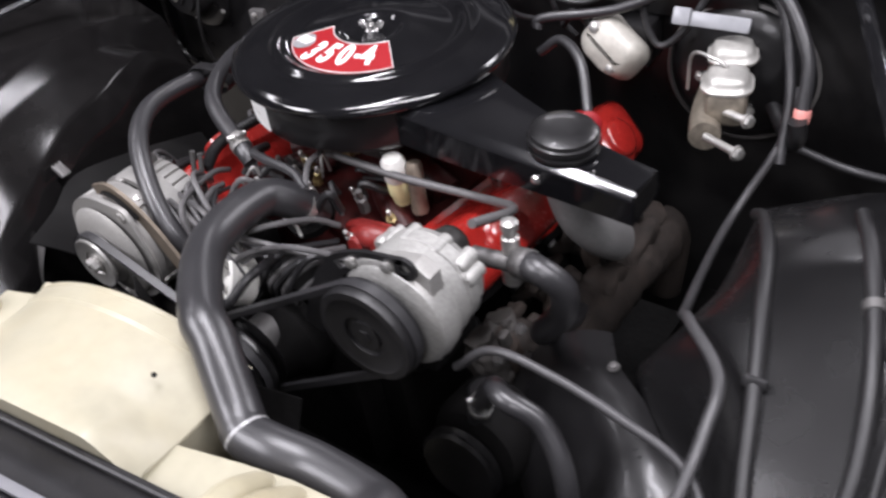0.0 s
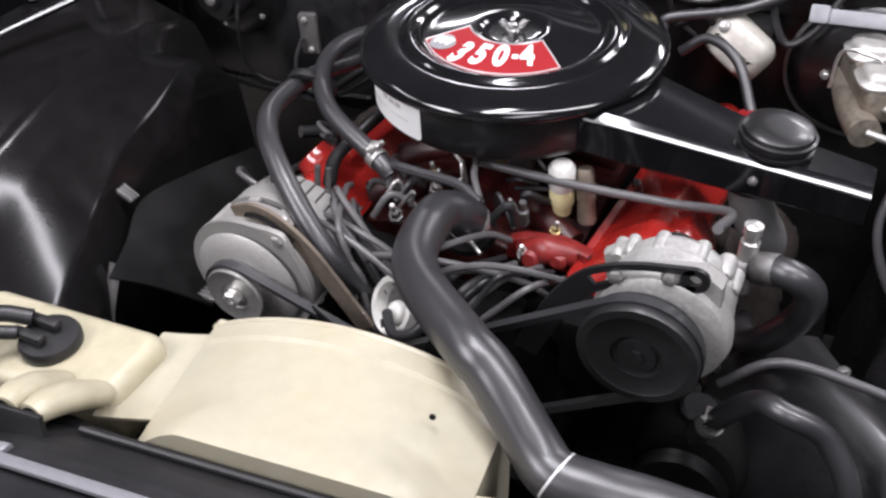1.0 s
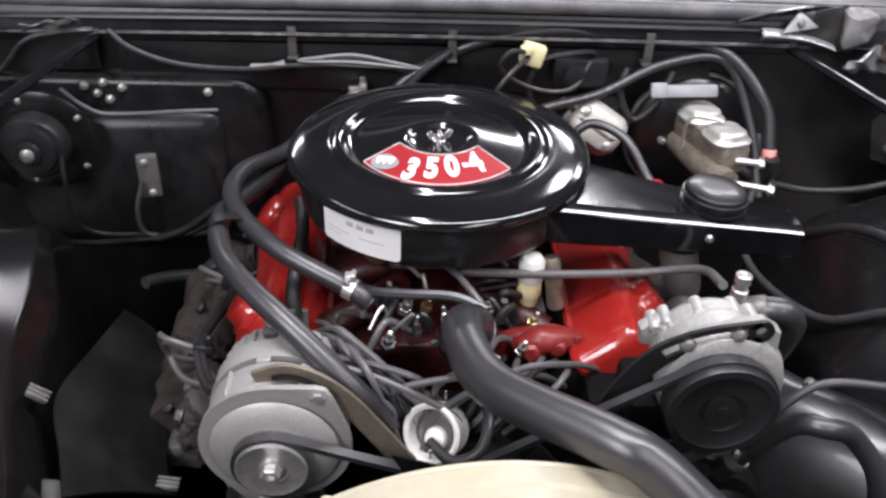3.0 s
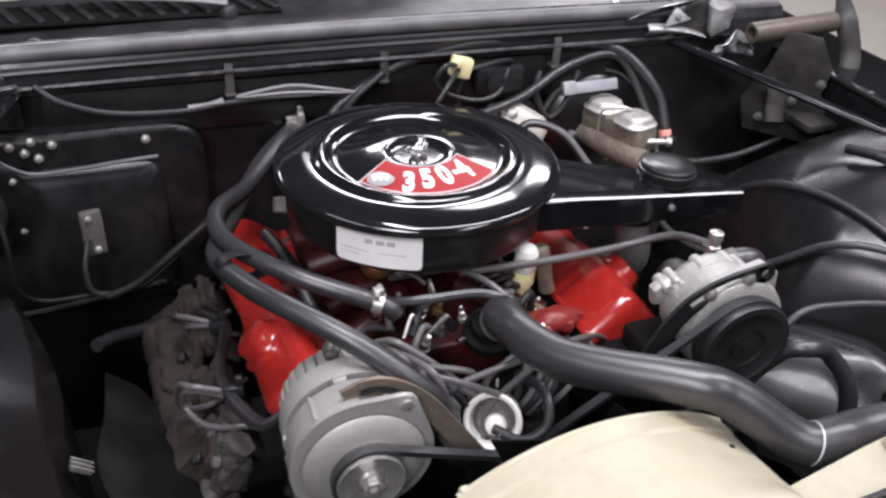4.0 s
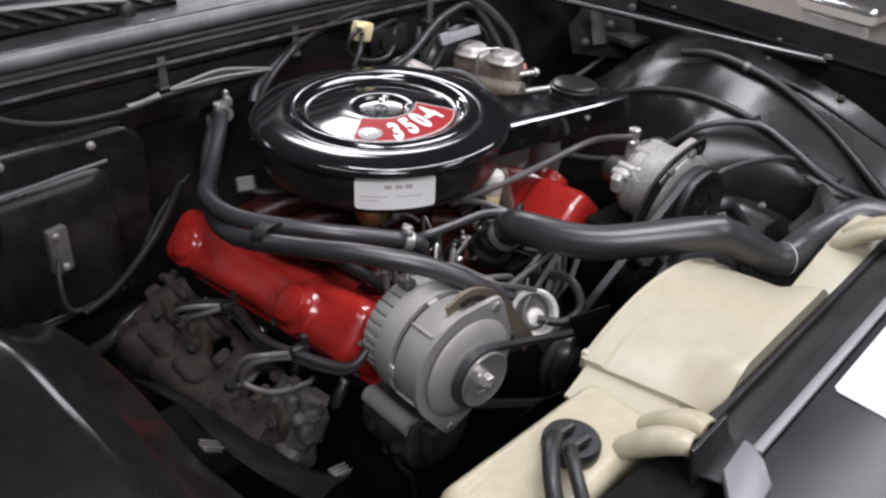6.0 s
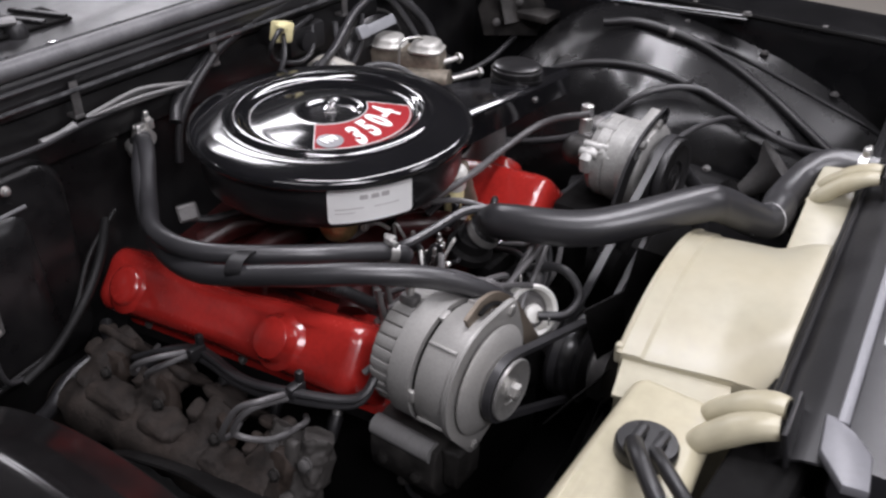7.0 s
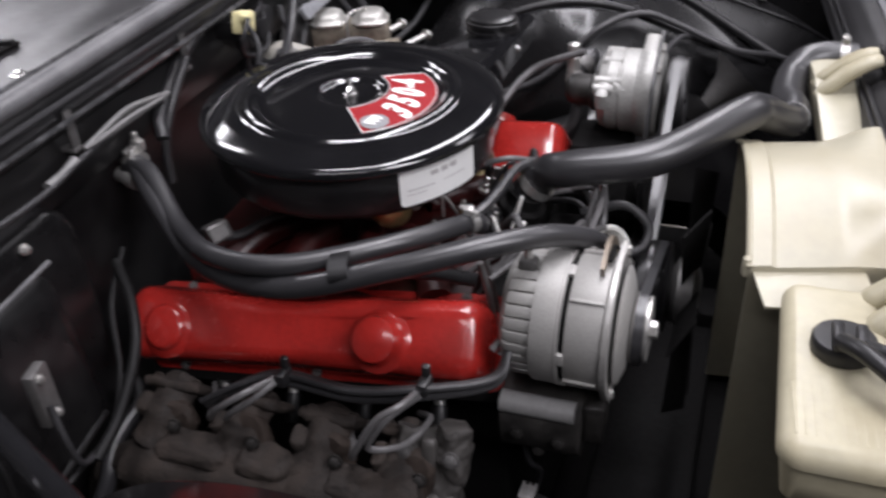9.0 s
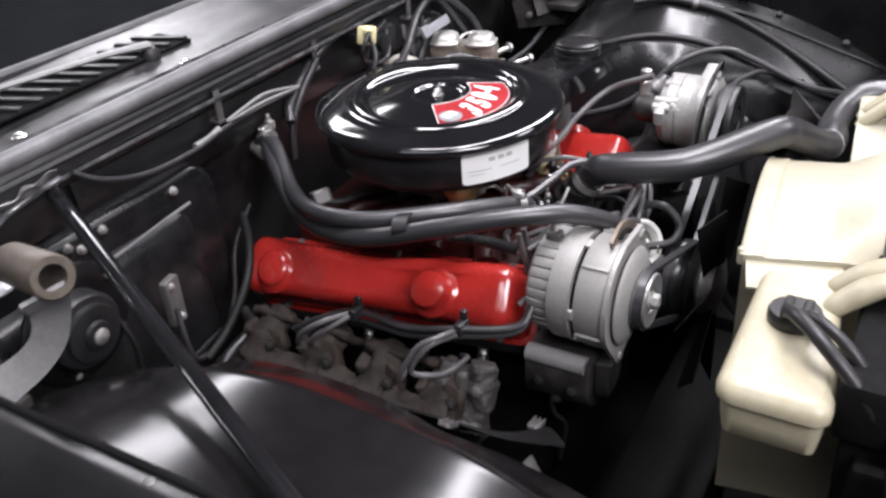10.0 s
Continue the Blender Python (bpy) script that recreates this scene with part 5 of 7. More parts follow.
coil_and_sensors()


def alternator():
    ax, az = -0.178, 0.788
    t = thing("alternator", (ax, -0.33, 0.69), "grey cast aluminium alternator with finned rear case", "alternator")
    Y = (0, -1, 0)

    def at(y):
        return V(ax, y, az)

    def disc(prof, y, seg=64):
        bm = bmesh.new()
        lathe(bm, prof, at(y), Y, seg)
        return bm

    rear = part("rear_case", disc([(0.045, -0.008), (0.058, -0.006), (0.065, -0.001), (0.0665, 0.004), (0.0665, 0.034)], -0.266), ALU, t)
    for i in range(30):
        a = 2 * math.pi * i / 30
        bm = bmesh.new()
        d, e = V(math.cos(a), 0, math.sin(a)), V(-math.sin(a), 0, math.cos(a))
        rings = []
        for y, r in ((-0.265, 0.066), (-0.268, 0.0715), (-0.275, 0.074), (-0.299, 0.0745)):
            rings.append([at(y) + d * 0.064 - e * 0.0068, at(y) + d * r - e * 0.0062, at(y) + d * (r + 0.0008), at(y) + d * (r - 0.0015) + e * 0.0062, at(y) + d * 0.064 + e * 0.0068])
        skin(bm, rings)
        part("fin", bm, ALU, rear)
    part("stator", disc([(0.070, 0), (0.0785, 0.0005), (0.0795, 0.003), (0.0795, 0.029), (0.0805, 0.030), (0.0805, 0.033), (0.072, 0.0335)], -0.2985), ALU, t)
    part("gap", disc([(0.073, -0.003), (0.073, 0.010)], -0.332, 48), DEEPBLACK, t)
    part("front_case", disc([(0.073, 0), (0.0775, 0.0005), (0.079, 0.003), (0.079, 0.040), (0.076, 0.043)], -0.3375), ALU, t)
    for deg, wide in ((62, 0.024), (128, 0.004), (205, 0.004), (242, 0.005), (325, 0.02)):
        bm = bmesh.new()
        a = radians(deg)
        out_d = V(math.cos(a), 0, math.sin(a))
        box(bm, at(-0.358) + out_d * 0.0785, (0.008, 0.038, wide), 0.0015, Matrix.Rotation(-a, 3, "Y"))
        lug = part("lug" if wide > 0.01 else "web", bm, ALU, t)
        if wide > 0.01:
            bm = bmesh.new()
            bolt(bm, at(-0.349) + out_d * 0.082, out_d, 0.0045, 0.003)
            part("bolt", bm, STEEL, lug)
    for deg in (100, 180, 225, 300):
        bm = bmesh.new()
        a = radians(deg)
        box(bm, at(-0.335) + V(math.cos(a), 0, math.sin(a)) * 0.0775, (0.006, 0.008, 0.016), 0.0015, Matrix.Rotation(-a, 3, "Y"))
        part("bridge", bm, ALU, t)
    # the front plate: a disc drawn out into an upper and a lower ear
    ears = [V(0.049, 0.070, 0), V(-0.022, -0.090, 0)]
    out = []
    for i in range(72):
        a = 2 * math.pi * i / 72
        d = V(math.cos(a), math.sin(a), 0)
        far = 0.083
        for k, (e, rad) in enumerate(((ears[0], 0.0135), (ears[1], 0.0115))):
            # reach of the hull of disc and ear, along d
            for m in range(41):
                f = m / 40
                c, rr = e * f, 0.083 + (rad - 0.083) * f
                along = c.dot(d)
                off = (c - d * along).length
                if off < rr:
                    far = max(far, along + math.sqrt(rr * rr - off * off))
        out.append((far * d.x, far * d.y))
    bm = bmesh.new()
    prism(bm, out, frame_m(at(-0.380), (1, 0, 0), (0, 0, 1)), 0.007, 0.0012)
    plate = part("front_plate", bm, ALU, t, "flat cast front plate with two ears")
    bm = bmesh.new()
    tube(bm, [at(-0.3838) + V(x * 0.985, 0, z * 0.985) for x, z in out + out[:1]], 0.0016, 6, 1)
    part("rim", bm, STEEL, plate, "bright worn rim")
    for e, r in ((ears[0], 0.0075), (ears[1], 0.006)):
        bm = bmesh.new()
        lathe(bm, [(r + 0.003, 0), (r + 0.003, 0.0015)], at(-0.3838) + V(e.x, 0, e.y), Y, 18)
        bolt(bm, at(-0.385) + V(e.x, 0, e.y), Y, r, 0.005)
        part("bolt", bm, STEEL, plate)
    part("fan", disc([(0.060, 0.0), (0.069, 0.0005), (0.070, 0.002), (0.067, 0.005), (0.055, 0.0095), (0.045, 0.012), (0.02, 0.013)], -0.391), ALU, t, "smooth grey fan disc")
    part("pulley", disc([(0.030, 0), (0.041, 0.0), (0.042, 0.0015), (0.036, 0.004), (0.033, 0.008), (0.036, 0.012), (0.0385, 0.0145), (0.0385, 0.0175), (0.037, 0.0185), (0.0345, 0.0172), (0.019, 0.0165), (0.018, 0.0145), (0.008, 0.0145)], -0.4055), STEEL, t, "bright steel pulley")
    bm = bmesh.new()
    lathe(bm, [(0.013, -0.002), (0.013, 0.003)], at(-0.421), Y, 20)
    lathe(bm, [(0.0105, 0.003), (0.0105, 0.010), (0.009, 0.0115), (0.0055, 0.0115), (0.0055, 0.007), (0.0, 0.007)], at(-0.421), Y, 6)
    part("nut", bm, STEEL, t)
    bm = bmesh.new()
    box(bm, (ax - 0.012, -0.284, az + 0.078), (0.018, 0.022, 0.014), 0.004)
    part("terminal", bm, GREYMET, t)
    bm = bmesh.new()
    lathe(bm, [(0.005, 0), (0.005, 0.012), (0.0035, 0.013), (0.0035, 0.02)], V(ax - 0.012, -0.284, az + 0.084), (0, 0, 1), 10)
    part("terminal_stud", bm, STEEL, t)
    # slotted adjusting arm
    t2 = thing("adjusting_arm", (-0.16, -0.372, 0.86), "brown slotted steel alternator adjusting arm", "bracket")
    bm = bmesh.new()
    c = curve([(-0.195, 0.866, 0), (-0.165, 0.876, 0), (-0.135, 0.866, 0), (-0.103, 0.838, 0), (-0.072, 0.795, 0), (-0.035, 0.740, 0)], 5)
    n = len(c)
    ring_rows = []
    for i, p in enumerate(c):
        w = (c[min(i + 1, n - 1)] - c[max(i - 1, 0)]).normalized()
        q = V(-w.y, w.x, 0) * 0.0125
        ring_rows.append([V(p.x + q.x, -0.366, p.y + q.y), V(p.x - q.x, -0.366, p.y - q.y), V(p.x - q.x, -0.371, p.y - q.y), V(p.x + q.x, -0.371, p.y + q.y)])
    skin(bm, ring_rows)
    arm = part("arm", bm, RUSTY, t2)
    bm = bmesh.new()
    tube(bm, [V(p.x, -0.3715, p.y) for p in c[3:14]], 0.0055, 8, 1, flat=0.4)
    part("slot", bm, DEEPBLACK, arm)
    t3 = thing("alternator_bracket", (-0.2, -0.3, 0.62), "dark grey cast alternator mounting bracket", "bracket")
    bm = bmesh.new()
    prism(bm, [(-0.245, 0.70), (-0.14, 0.70), (-0.13, 0.66), (-0.15, 0.615), (-0.21, 0.60), (-0.25, 0.63)], frame_m((0, -0.26, 0), (1, 0, 0), (0, 0, 1)), 0.1, 0.004)
    cast(bm, 2, 2, 0.003, 50)
    part("casting", bm, DULLD, t3)
    bm = bmesh.new()
    tube(bm, [V(-0.235, -0.262, 0.69), V(-0.235, -0.352, 0.69)], 0.014, 16)
    part("pivot_boss", bm, DULL, t3)
    bm = bmesh.new()
    box(bm, (-0.205, -0.372, 0.668), (0.05, 0.026, 0.062), 0.006)
    cast(bm, 2, 2, 0.003, 50)
    part("foot", bm, DULLD, t3)
    for y, z in ((-0.285, 0.655), (-0.335, 0.65), (-0.31, 0.625)):
        bm = bmesh.new()
        bolt(bm, V(-0.246 + (0.65 - z) * 0.25, y, z), (-1, 0, 0.2), 0.007, 0.007)
        part("bolt", bm, DULLD, t3)
    hose("battery_lead", [(-0.2, -0.28, 0.60), (-0.205, -0.29, 0.56), (-0.185, -0.3, 0.52), (-0.16, -0.28, 0.42)], 0.004, WIRE, "thin dark wire hanging below the alternator bracket", "wire", 8)


alternator()


def belts():
    def belt(name, p0, r0, p1, r1, y, label):
        """An open V-belt run round two pulleys that lie in one plane."""
        a, b = V(p0[0], p0[1], 0), V(p1[0], p1[1], 0)
        d = (b - a).normalized()
        nn = V(-d.y, d.x, 0)
        pts = []
        base = math.atan2(nn.y, nn.x)
        for i in range(17):
            t = base + math.pi * i / 16
            pts.append(a + V(math.cos(t), math.sin(t), 0) * r0)
        for i in range(17):
            t = base + math.pi + math.pi * i / 16
            pts.append(b + V(math.cos(t), math.sin(t), 0) * r1)
        bm = bmesh.new()
        rings = []
        k = len(pts)
        for i, p in enumerate(pts):
            w = (pts[(i + 1) % k] - pts[i - 1]).normalized()
            q = V(w.y, -w.x, 0) * 0.004
            rings.append([V(p.x + q.x, y - 0.0055, p.y + q.y), V(p.x + q.x, y + 0.0055, p.y + q.y), V(p.x - q.x, y + 0.004, p.y - q.y), V(p.x - q.x, y - 0.004, p.y - q.y)])
        skin(bm, rings, False, True)
        solo(name, bm, RUBBER, (p0[0], y, p0[1]), label, "belt", "drive belts")

    belt("drive_belt", (-0.178, 0.788), 0.0395, (0.04, 0.69), 0.06, -0.4135, "black rubber drive belt on the alternator pulley")
    belt("drive_belt", (0.293, 0.860), 0.058, (0.04, 0.69), 0.06, -0.392, "black rubber drive belt on the compressor clutch")
    t = thing("water_pump", (0.04, -0.36, 0.62), "black water pump pulley and fan hub", "water pump")
    bm = bmesh.new()
    lathe(bm, [(0.03, 0), (0.062, 0.0), (0.064, 0.003), (0.056, 0.010), (0.064, 0.018), (0.064, 0.026), (0.056, 0.036), (0.064, 0.044), (0.06, 0.048), (0.03, 0.05)], (0.04, -0.38, 0.69), (0, -1, 0), 40)
    part("pulley", bm, SATIN, t)
    bm = bmesh.new()
    lathe(bm, [(0.03, -0.09), (0.03, 0.0), (0.05, 0.01), (0.05, 0.03), (0.02, 0.04)], (0.04, -0.43, 0.69), (0, -1, 0), 32)
    part("clutch", bm, GREYMET, t)
    for i in range(7):
        a = 2 * math.pi * i / 7 + 0.2
        bm = bmesh.new()
        d = V(math.cos(a), 0, math.sin(a))
        e = V(-math.sin(a), 0.0, math.cos(a))
        prism(bm, [(0.045, -0.022), (0.165, -0.03), (0.17, 0.026), (0.045, 0.022)], frame_m((0.04, -0.455, 0.69), d, e * 0.85 + V(0, 0.5, 0)), 0.002)
        part("blade", bm, DEEPBLACK, t)


belts()


def compressor():
    cx, cz = 0.303, 0.860
    t = thing("compressor", (cx, -0.3, 0.79), "round cast aluminium air-conditioning compressor with black clutch", "compressor")
    Y = (0, -1, 0)
    bm = bmesh.new()
    lathe(bm, [(0.03, 0.040), (0.05, 0.043), (0.057, 0.048), (0.060, 0.056), (0.0625, 0.058), (0.0625, 0.074), (0.0605, 0.0755), (0.0605, 0.0775), (0.064, 0.079), (0.064, 0.10), (0.068, 0.104), (0.070, 0.118), (0.066, 0.132), (0.060, 0.136)], (cx, -0.235, cz), Y, 56)
    body = part("body", bm, CASTG, t)
    bm = bmesh.new()
    lathe(bm, [(0.0, -0.012), (0.012, -0.010), (0.021, -0.003), (0.0245, 0.008), (0.0245, 0.030), (0.030, 0.034), (0.030, 0.045)], (cx - 0.012, -0.235, cz), Y, 36)
    part("rear_dome", bm, DULLD, t, "dark round rear end")
    for i in range(4):
        a = radians(28 + 41 * i)
        bm = bmesh.new()
        p = V(cx + 0.056 * math.cos(a), -0.296, cz + 0.056 * math.sin(a))
        lathe(bm, [(0.008, -0.012), (0.0085, -0.008), (0.0085, 0.014), (0.005, 0.018)], p, Y, 12)
        part("lug", bm, CASTG, body)
    bm = bmesh.new()
    top = [(-0.075, 0.0), (-0.078, 0.022), (-0.064, 0.034), (-0.03, 0.041), (0.02, 0.040), (0.048, 0.032), (0.062, 0.015), (0.06, -0.01)]
    prism(bm, top, frame_m((cx, -0.280, cz), (1, 0, 0), (0, 0, 1)), 0.02, 0.006)
    part("rear_head", bm, CASTG, t)
    bm = bmesh.new()
    prism(bm, [(-0.058, 0.0), (-0.06, 0.024), (-0.045, 0.040), (0.0, 0.046), (0.032, 0.042), (0.05, 0.032), (0.056, 0.0)], frame_m((cx, -0.294, cz), (1, 0, 0), (0, 0, 1)), 0.036, 0.01)
    cast(bm, 2, 1, 0.003, 45)
    part("cylinder_casting", bm, CASTG, t)
    for dx, dz, y, r in ((-0.062, 0.026, -0.296, 0.008), (-0.05, 0.034, -0.296, 0.007), (0.0, 0.043, -0.298, 0.008), (0.045, 0.036, -0.298, 0.010), (0.054, 0.022, -0.30, 0.010), (-0.02, 0.041, -0.30, 0.006), (-0.045, 0.033, -0.31, 0.008), (0.03, 0.038, -0.31, 0.009)):
        bm = bmesh.new()
        lathe(bm, [(r, -0.02), (r, 0.004), (r * 0.7, 0.008)], V(cx + dx, y, cz + dz), Y if dz < 0.04 else (0, -0.3, 1), 12)
        part("boss", bm, CASTG, body)
    # front flange with its long lug
    bm = bmesh.new()
    prism(bm, [(0.0, 0.072), (0.034, 0.080), (0.052, 0.068), (0.055, 0.02), (0.046, -0.055), (0.036, -0.062), (0.03, -0.02), (-0.06, -0.03), (-0.068, 0.0), (-0.06, 0.03), (-0.035, 0.055)], frame_m((cx, -0.338, cz), (1, 0, 0), (0, 0, 1)), 0.022, 0.004)
    part("front_flange", bm, ALU, t, "bright cast front flange")
    bm = bmesh.new()
    lathe(bm, [(0.054, 0), (0.0595, 0.001), (0.0595, 0.009), (0.054, 0.013), (0.0595, 0.017), (0.0600, 0.025), (0.0585, 0.028), (0.050, 0.0285), (0.048, 0.027), (0.026, 0.027), (0.025, 0.023), (0.020, 0.022), (0.019, 0.026), (0.009, 0.026)], (cx - 0.010, -0.380, cz), Y, 64)
    part("clutch", bm, PLASTIC, t, "round matt black clutch plate")
    bm = bmesh.new()
    lathe(bm, [(0.008, 0), (0.008, 0.003)], (cx - 0.010, -0.405, cz), Y, 6)
    part("centre_nut", bm, PLASTIC, t)
    # black mounting bar with a long slot
    bm = bmesh.new()
    mid = curve([(0.165, 0.78, 0), (0.182, 0.82, 0), (0.203, 0.865, 0), (0.229, 0.900, 0), (0.256, 0.917, 0), (0.282, 0.926, 0), (0.307, 0.931, 0), (0.330, 0.935, 0)], 7)
    n = len(mid)
    rows = {0.0135: [], 0.0062: [], -0.0062: [], -0.0135: []}
    for i, p in enumerate(mid):
        w = (mid[min(i + 1, n - 1)] - mid[max(i - 1, 0)]).normalized()
        for q in rows:
            rows[q].append(V(p.x - w.y * q, -0.366, p.y + w.x * q))
    for a, b, i0 in ((0.0135, 0.0062, 0), (-0.0062, -0.0135, 0), (0.0062, -0.0062, 99)):
        idx = range(n) if i0 == 0 else range(0, n - 27)
        skin(bm, [[rows[a][i], rows[b][i], rows[b][i] + V(0, 0.005, 0), rows[a][i] + V(0, 0.005, 0)] for i in idx])
    lathe(bm, [(0.0062, 0), (0.0135, 0.0), (0.0135, 0.005), (0.0062, 0.005), (0.0062, 0)], (0.330, -0.366, 0.935), (0, 1, 0), 24, False)
    strap = part("mounting_bar", bm, PLASTIC, t, "black slotted mounting bar")
    for k in (n - 8, n - 22):
        bm = bmesh.new()
        bolt(bm, V(mid[k].x, -0.364, mid[k].y), Y, 0.007, 0.006)
        part("bolt", bm, (STEEL, CASTG)[k % 2], strap)
    f = thing("service_valve", (0.364, -0.221, 0.87), "bright metal service valve on the compressor line", "valve")
    bm = bmesh.new()
    lathe(bm, [(0.012, -0.035), (0.0125, 0.0), (0.0105, 0.004), (0.0105, 0.032), (0.008, 0.034), (0.008, 0.042), (0.010, 0.043), (0.010, 0.053), (0.004, 0.056)], (0.361, -0.222, 0.851), (0.02, 0, 1), 14)
    part("stem", bm, STEEL, f)
    bm = bmesh.new()
    lathe(bm, [(0.011, 0), (0.011, 0.065)], (0.315, -0.234, 0.848), (1, 0.1, 0.05), 14)
    part("elbow", bm, GREYMET, f)
    rf = thing("refrigerant_hose", (0.372, -0.226, 0.852), "thick black refrigerant hose curling behind the compressor", "hose")
    bm = bmesh.new()
    tube(bm, [V(*q) for q in [(0.372, -0.226, 0.852), (0.408, -0.24, 0.865), (0.432, -0.232, 0.84), (0.426, -0.226, 0.795), (0.395, -0.22, 0.745), (0.37, -0.15, 0.68), (0.36, -0.02, 0.6)]], 0.0165, 14, 8)
    part("tube", bm, RUBBER, rf)
    bm = bmesh.new()
    lathe(bm, [(0.0168, -0.012), (0.0182, -0.01), (0.0182, 0.010), (0.0168, 0.012)], (0.385, -0.232, 0.859), (0.9, -0.3, 0.35), 20, False)
    part("ferrule", bm, GREYMET, rf, "dull crimped metal ferrule")
    b = thing("compressor_bracket", (0.25, -0.3, 0.7), "dark cast compressor mounting bracket", "bracket")
    bm = bmesh.new()
    box(bm, (0.27, -0.29, 0.77), (0.1, 0.09, 0.06), 0.01)
    box(bm, (0.22, -0.27, 0.72), (0.08, 0.06, 0.1), 0.01)
    part("casting", bm, DEEPBLACK, b)


compressor()


CUP = Vector((-0.02, -0.39, 0.79))


def clear(pts, room=0.062):
    """The same points, pushed away from the open side of the white cup."""
    out = []
    for p in pts:
        p = Vector(p)
        d = p - CUP
        if d.length < room:
            p = p + (d.normalized() * (room - d.length) if d.length > 0.001 else V(0, 0, -room))
        out.append(tuple(p))
    return out


def distributor():
    t = thing("distributor", (-0.02, -0.28, 0.68), "black distributor cap with grey spark leads", "distributor")
    bm = bmesh.new()
    lathe(bm, [(0.03, 0), (0.05, 0.005), (0.052, 0.03), (0.046, 0.05), (0.03, 0.056)], (-0.03, -0.285, 0.70), (0.1, -0.55, 0.8), 32)
    part("cap", bm, PLASTIC, t)
    o, w = V(-0.03, -0.285, 0.70), V(0.1, -0.55, 0.8).normalized()
    a, b = across(w)
    for i in range(8):
        g = 2 * math.pi * i / 8
        bm = bmesh.new()
        lathe(bm, [(0.008, 0.04), (0.0085, 0.06), (0.006, 0.075)], o + a * (0.033 * math.cos(g)) + b * (0.033 * math.sin(g)), w, 12)
        part("tower", bm, PLASTIC, t)
    for i in range(9):
        g = 2 * math.pi * i / 9 + 0.3
        q = o + w * (0.085 + 0.01 * (i % 3)) + a * (0.04 * math.cos(g)) + b * (0.04 * math.sin(g))
        bm = bmesh.new()
        box(bm, q, (0.004, 0.002, 0.014), 0.0006, Matrix.Rotation(radians(25 * i), 3, "Z"), 1)
        part("terminal", bm, CHROME, t, "bright spade terminal")
    ends = [(-0.245, -0.255, 0.775), (-0.24, -0.262, 0.765), (-0.235, -0.265, 0.78), (-0.15, -0.19, 0.80), (0.2, -0.24, 0.77), (0.16, -0.25, 0.75), (0.12, -0.24, 0.77), (0.09, -0.22, 0.80)]
    rnd = random.Random(5)
    for i, e in enumerate(ends):
        g = 2 * math.pi * ((i * 3) % 8) / 8
        p = o + w * 0.07 + a * (0.033 * math.cos(g)) + b * (0.033 * math.sin(g))
        e = Vector(e)
        h = 0.06 + 0.03 * rnd.random()
        q1 = p + w * 0.03 + V(0.0, 0, 0.02)
        q2 = p.lerp(e, 0.45) + V(rnd.uniform(-0.01, 0.01), -0.035 + rnd.uniform(-0.02, 0.02), h)
        q3 = p.lerp(e, 0.8) + V(0, -0.015, h * 0.5)
        hose("spark_lead", clear([p, q1, q2, q3, e]), 0.0042, WIREG, "grey rubber spark plug lead from the distributor", "wire", 8, 6, group="spark plug leads")
    c = thing("ignition_coil_boot", (-0.006, -0.348, 0.74), "white ringed cup with dark centre and lead", "filter")
    ax = V(-0.45, -0.75, 0.5).normalized()
    bm = bmesh.new()
    lathe(bm, [(0.026, -0.035), (0.032, -0.03), (0.035, 0.0), (0.036, 0.006), (0.033, 0.009), (0.029, 0.006), (0.026, -0.012), (0.014, -0.016)], (-0.006, -0.348, 0.768), ax, 36)
    part("cup", bm, PORC, c)
    bm = bmesh.new()
    lathe(bm, [(0.0265, -0.010), (0.02, -0.006), (0.012, -0.008)], (-0.006, -0.348, 0.768), ax, 28)
    part("disc", bm, GREYMET, c)
    bm = bmesh.new()
    lathe(bm, [(0.012, -0.008), (0.014, 0.0), (0.012, 0.006), (0.006, 0.008)], V(-0.006, -0.348, 0.768) + V(0.004, 0, -0.008), ax, 20)
    part("terminal", bm, PORC, c)
    hose("coil_lead", [(-0.01, -0.36, 0.766), (0.015, -0.39, 0.768), (0.045, -0.39, 0.785), (0.055, -0.355, 0.805), (0.045, -0.3, 0.79)], 0.0065, WIRE, "black lead plugged into the white cup", "wire", 10)


distributor()


# ---- hoses and wires ----
def clamp(parent, p, axis, r, material=STEEL):
    """A screw clamp, as a part of the hose that it holds."""
    bm = bmesh.new()
    lathe(bm, [(r, -0.006), (r + 0.0015, -0.0065), (r + 0.0015, 0.0065), (r, 0.006)], p, axis, 28, False)
    band = part("clamp", bm, material, parent, "bright metal hose clamp")
    bm = bmesh.new()
    a, b = across(axis)
    q = Vector(p) + V(0, 0, r + 0.005)
    box(bm, q, (0.014, 0.012, 0.01), 0.002)
    tube(bm, [q - a * 0.012, q + a * 0.016], 0.004, 10)
    part("screw", bm, material, band)


def clamped_hose(name, pts, r, label, clamps, group="", seg=20):
    t = thing(name, pts[0], label, "hose", group)
    bm = bmesh.new()
    tube(bm, pts, r, seg, 8)
    part("tube", bm, RUBBER, t)
    for p, axis in clamps:
        clamp(t, V(*p), axis, r + 0.0006)
    return t


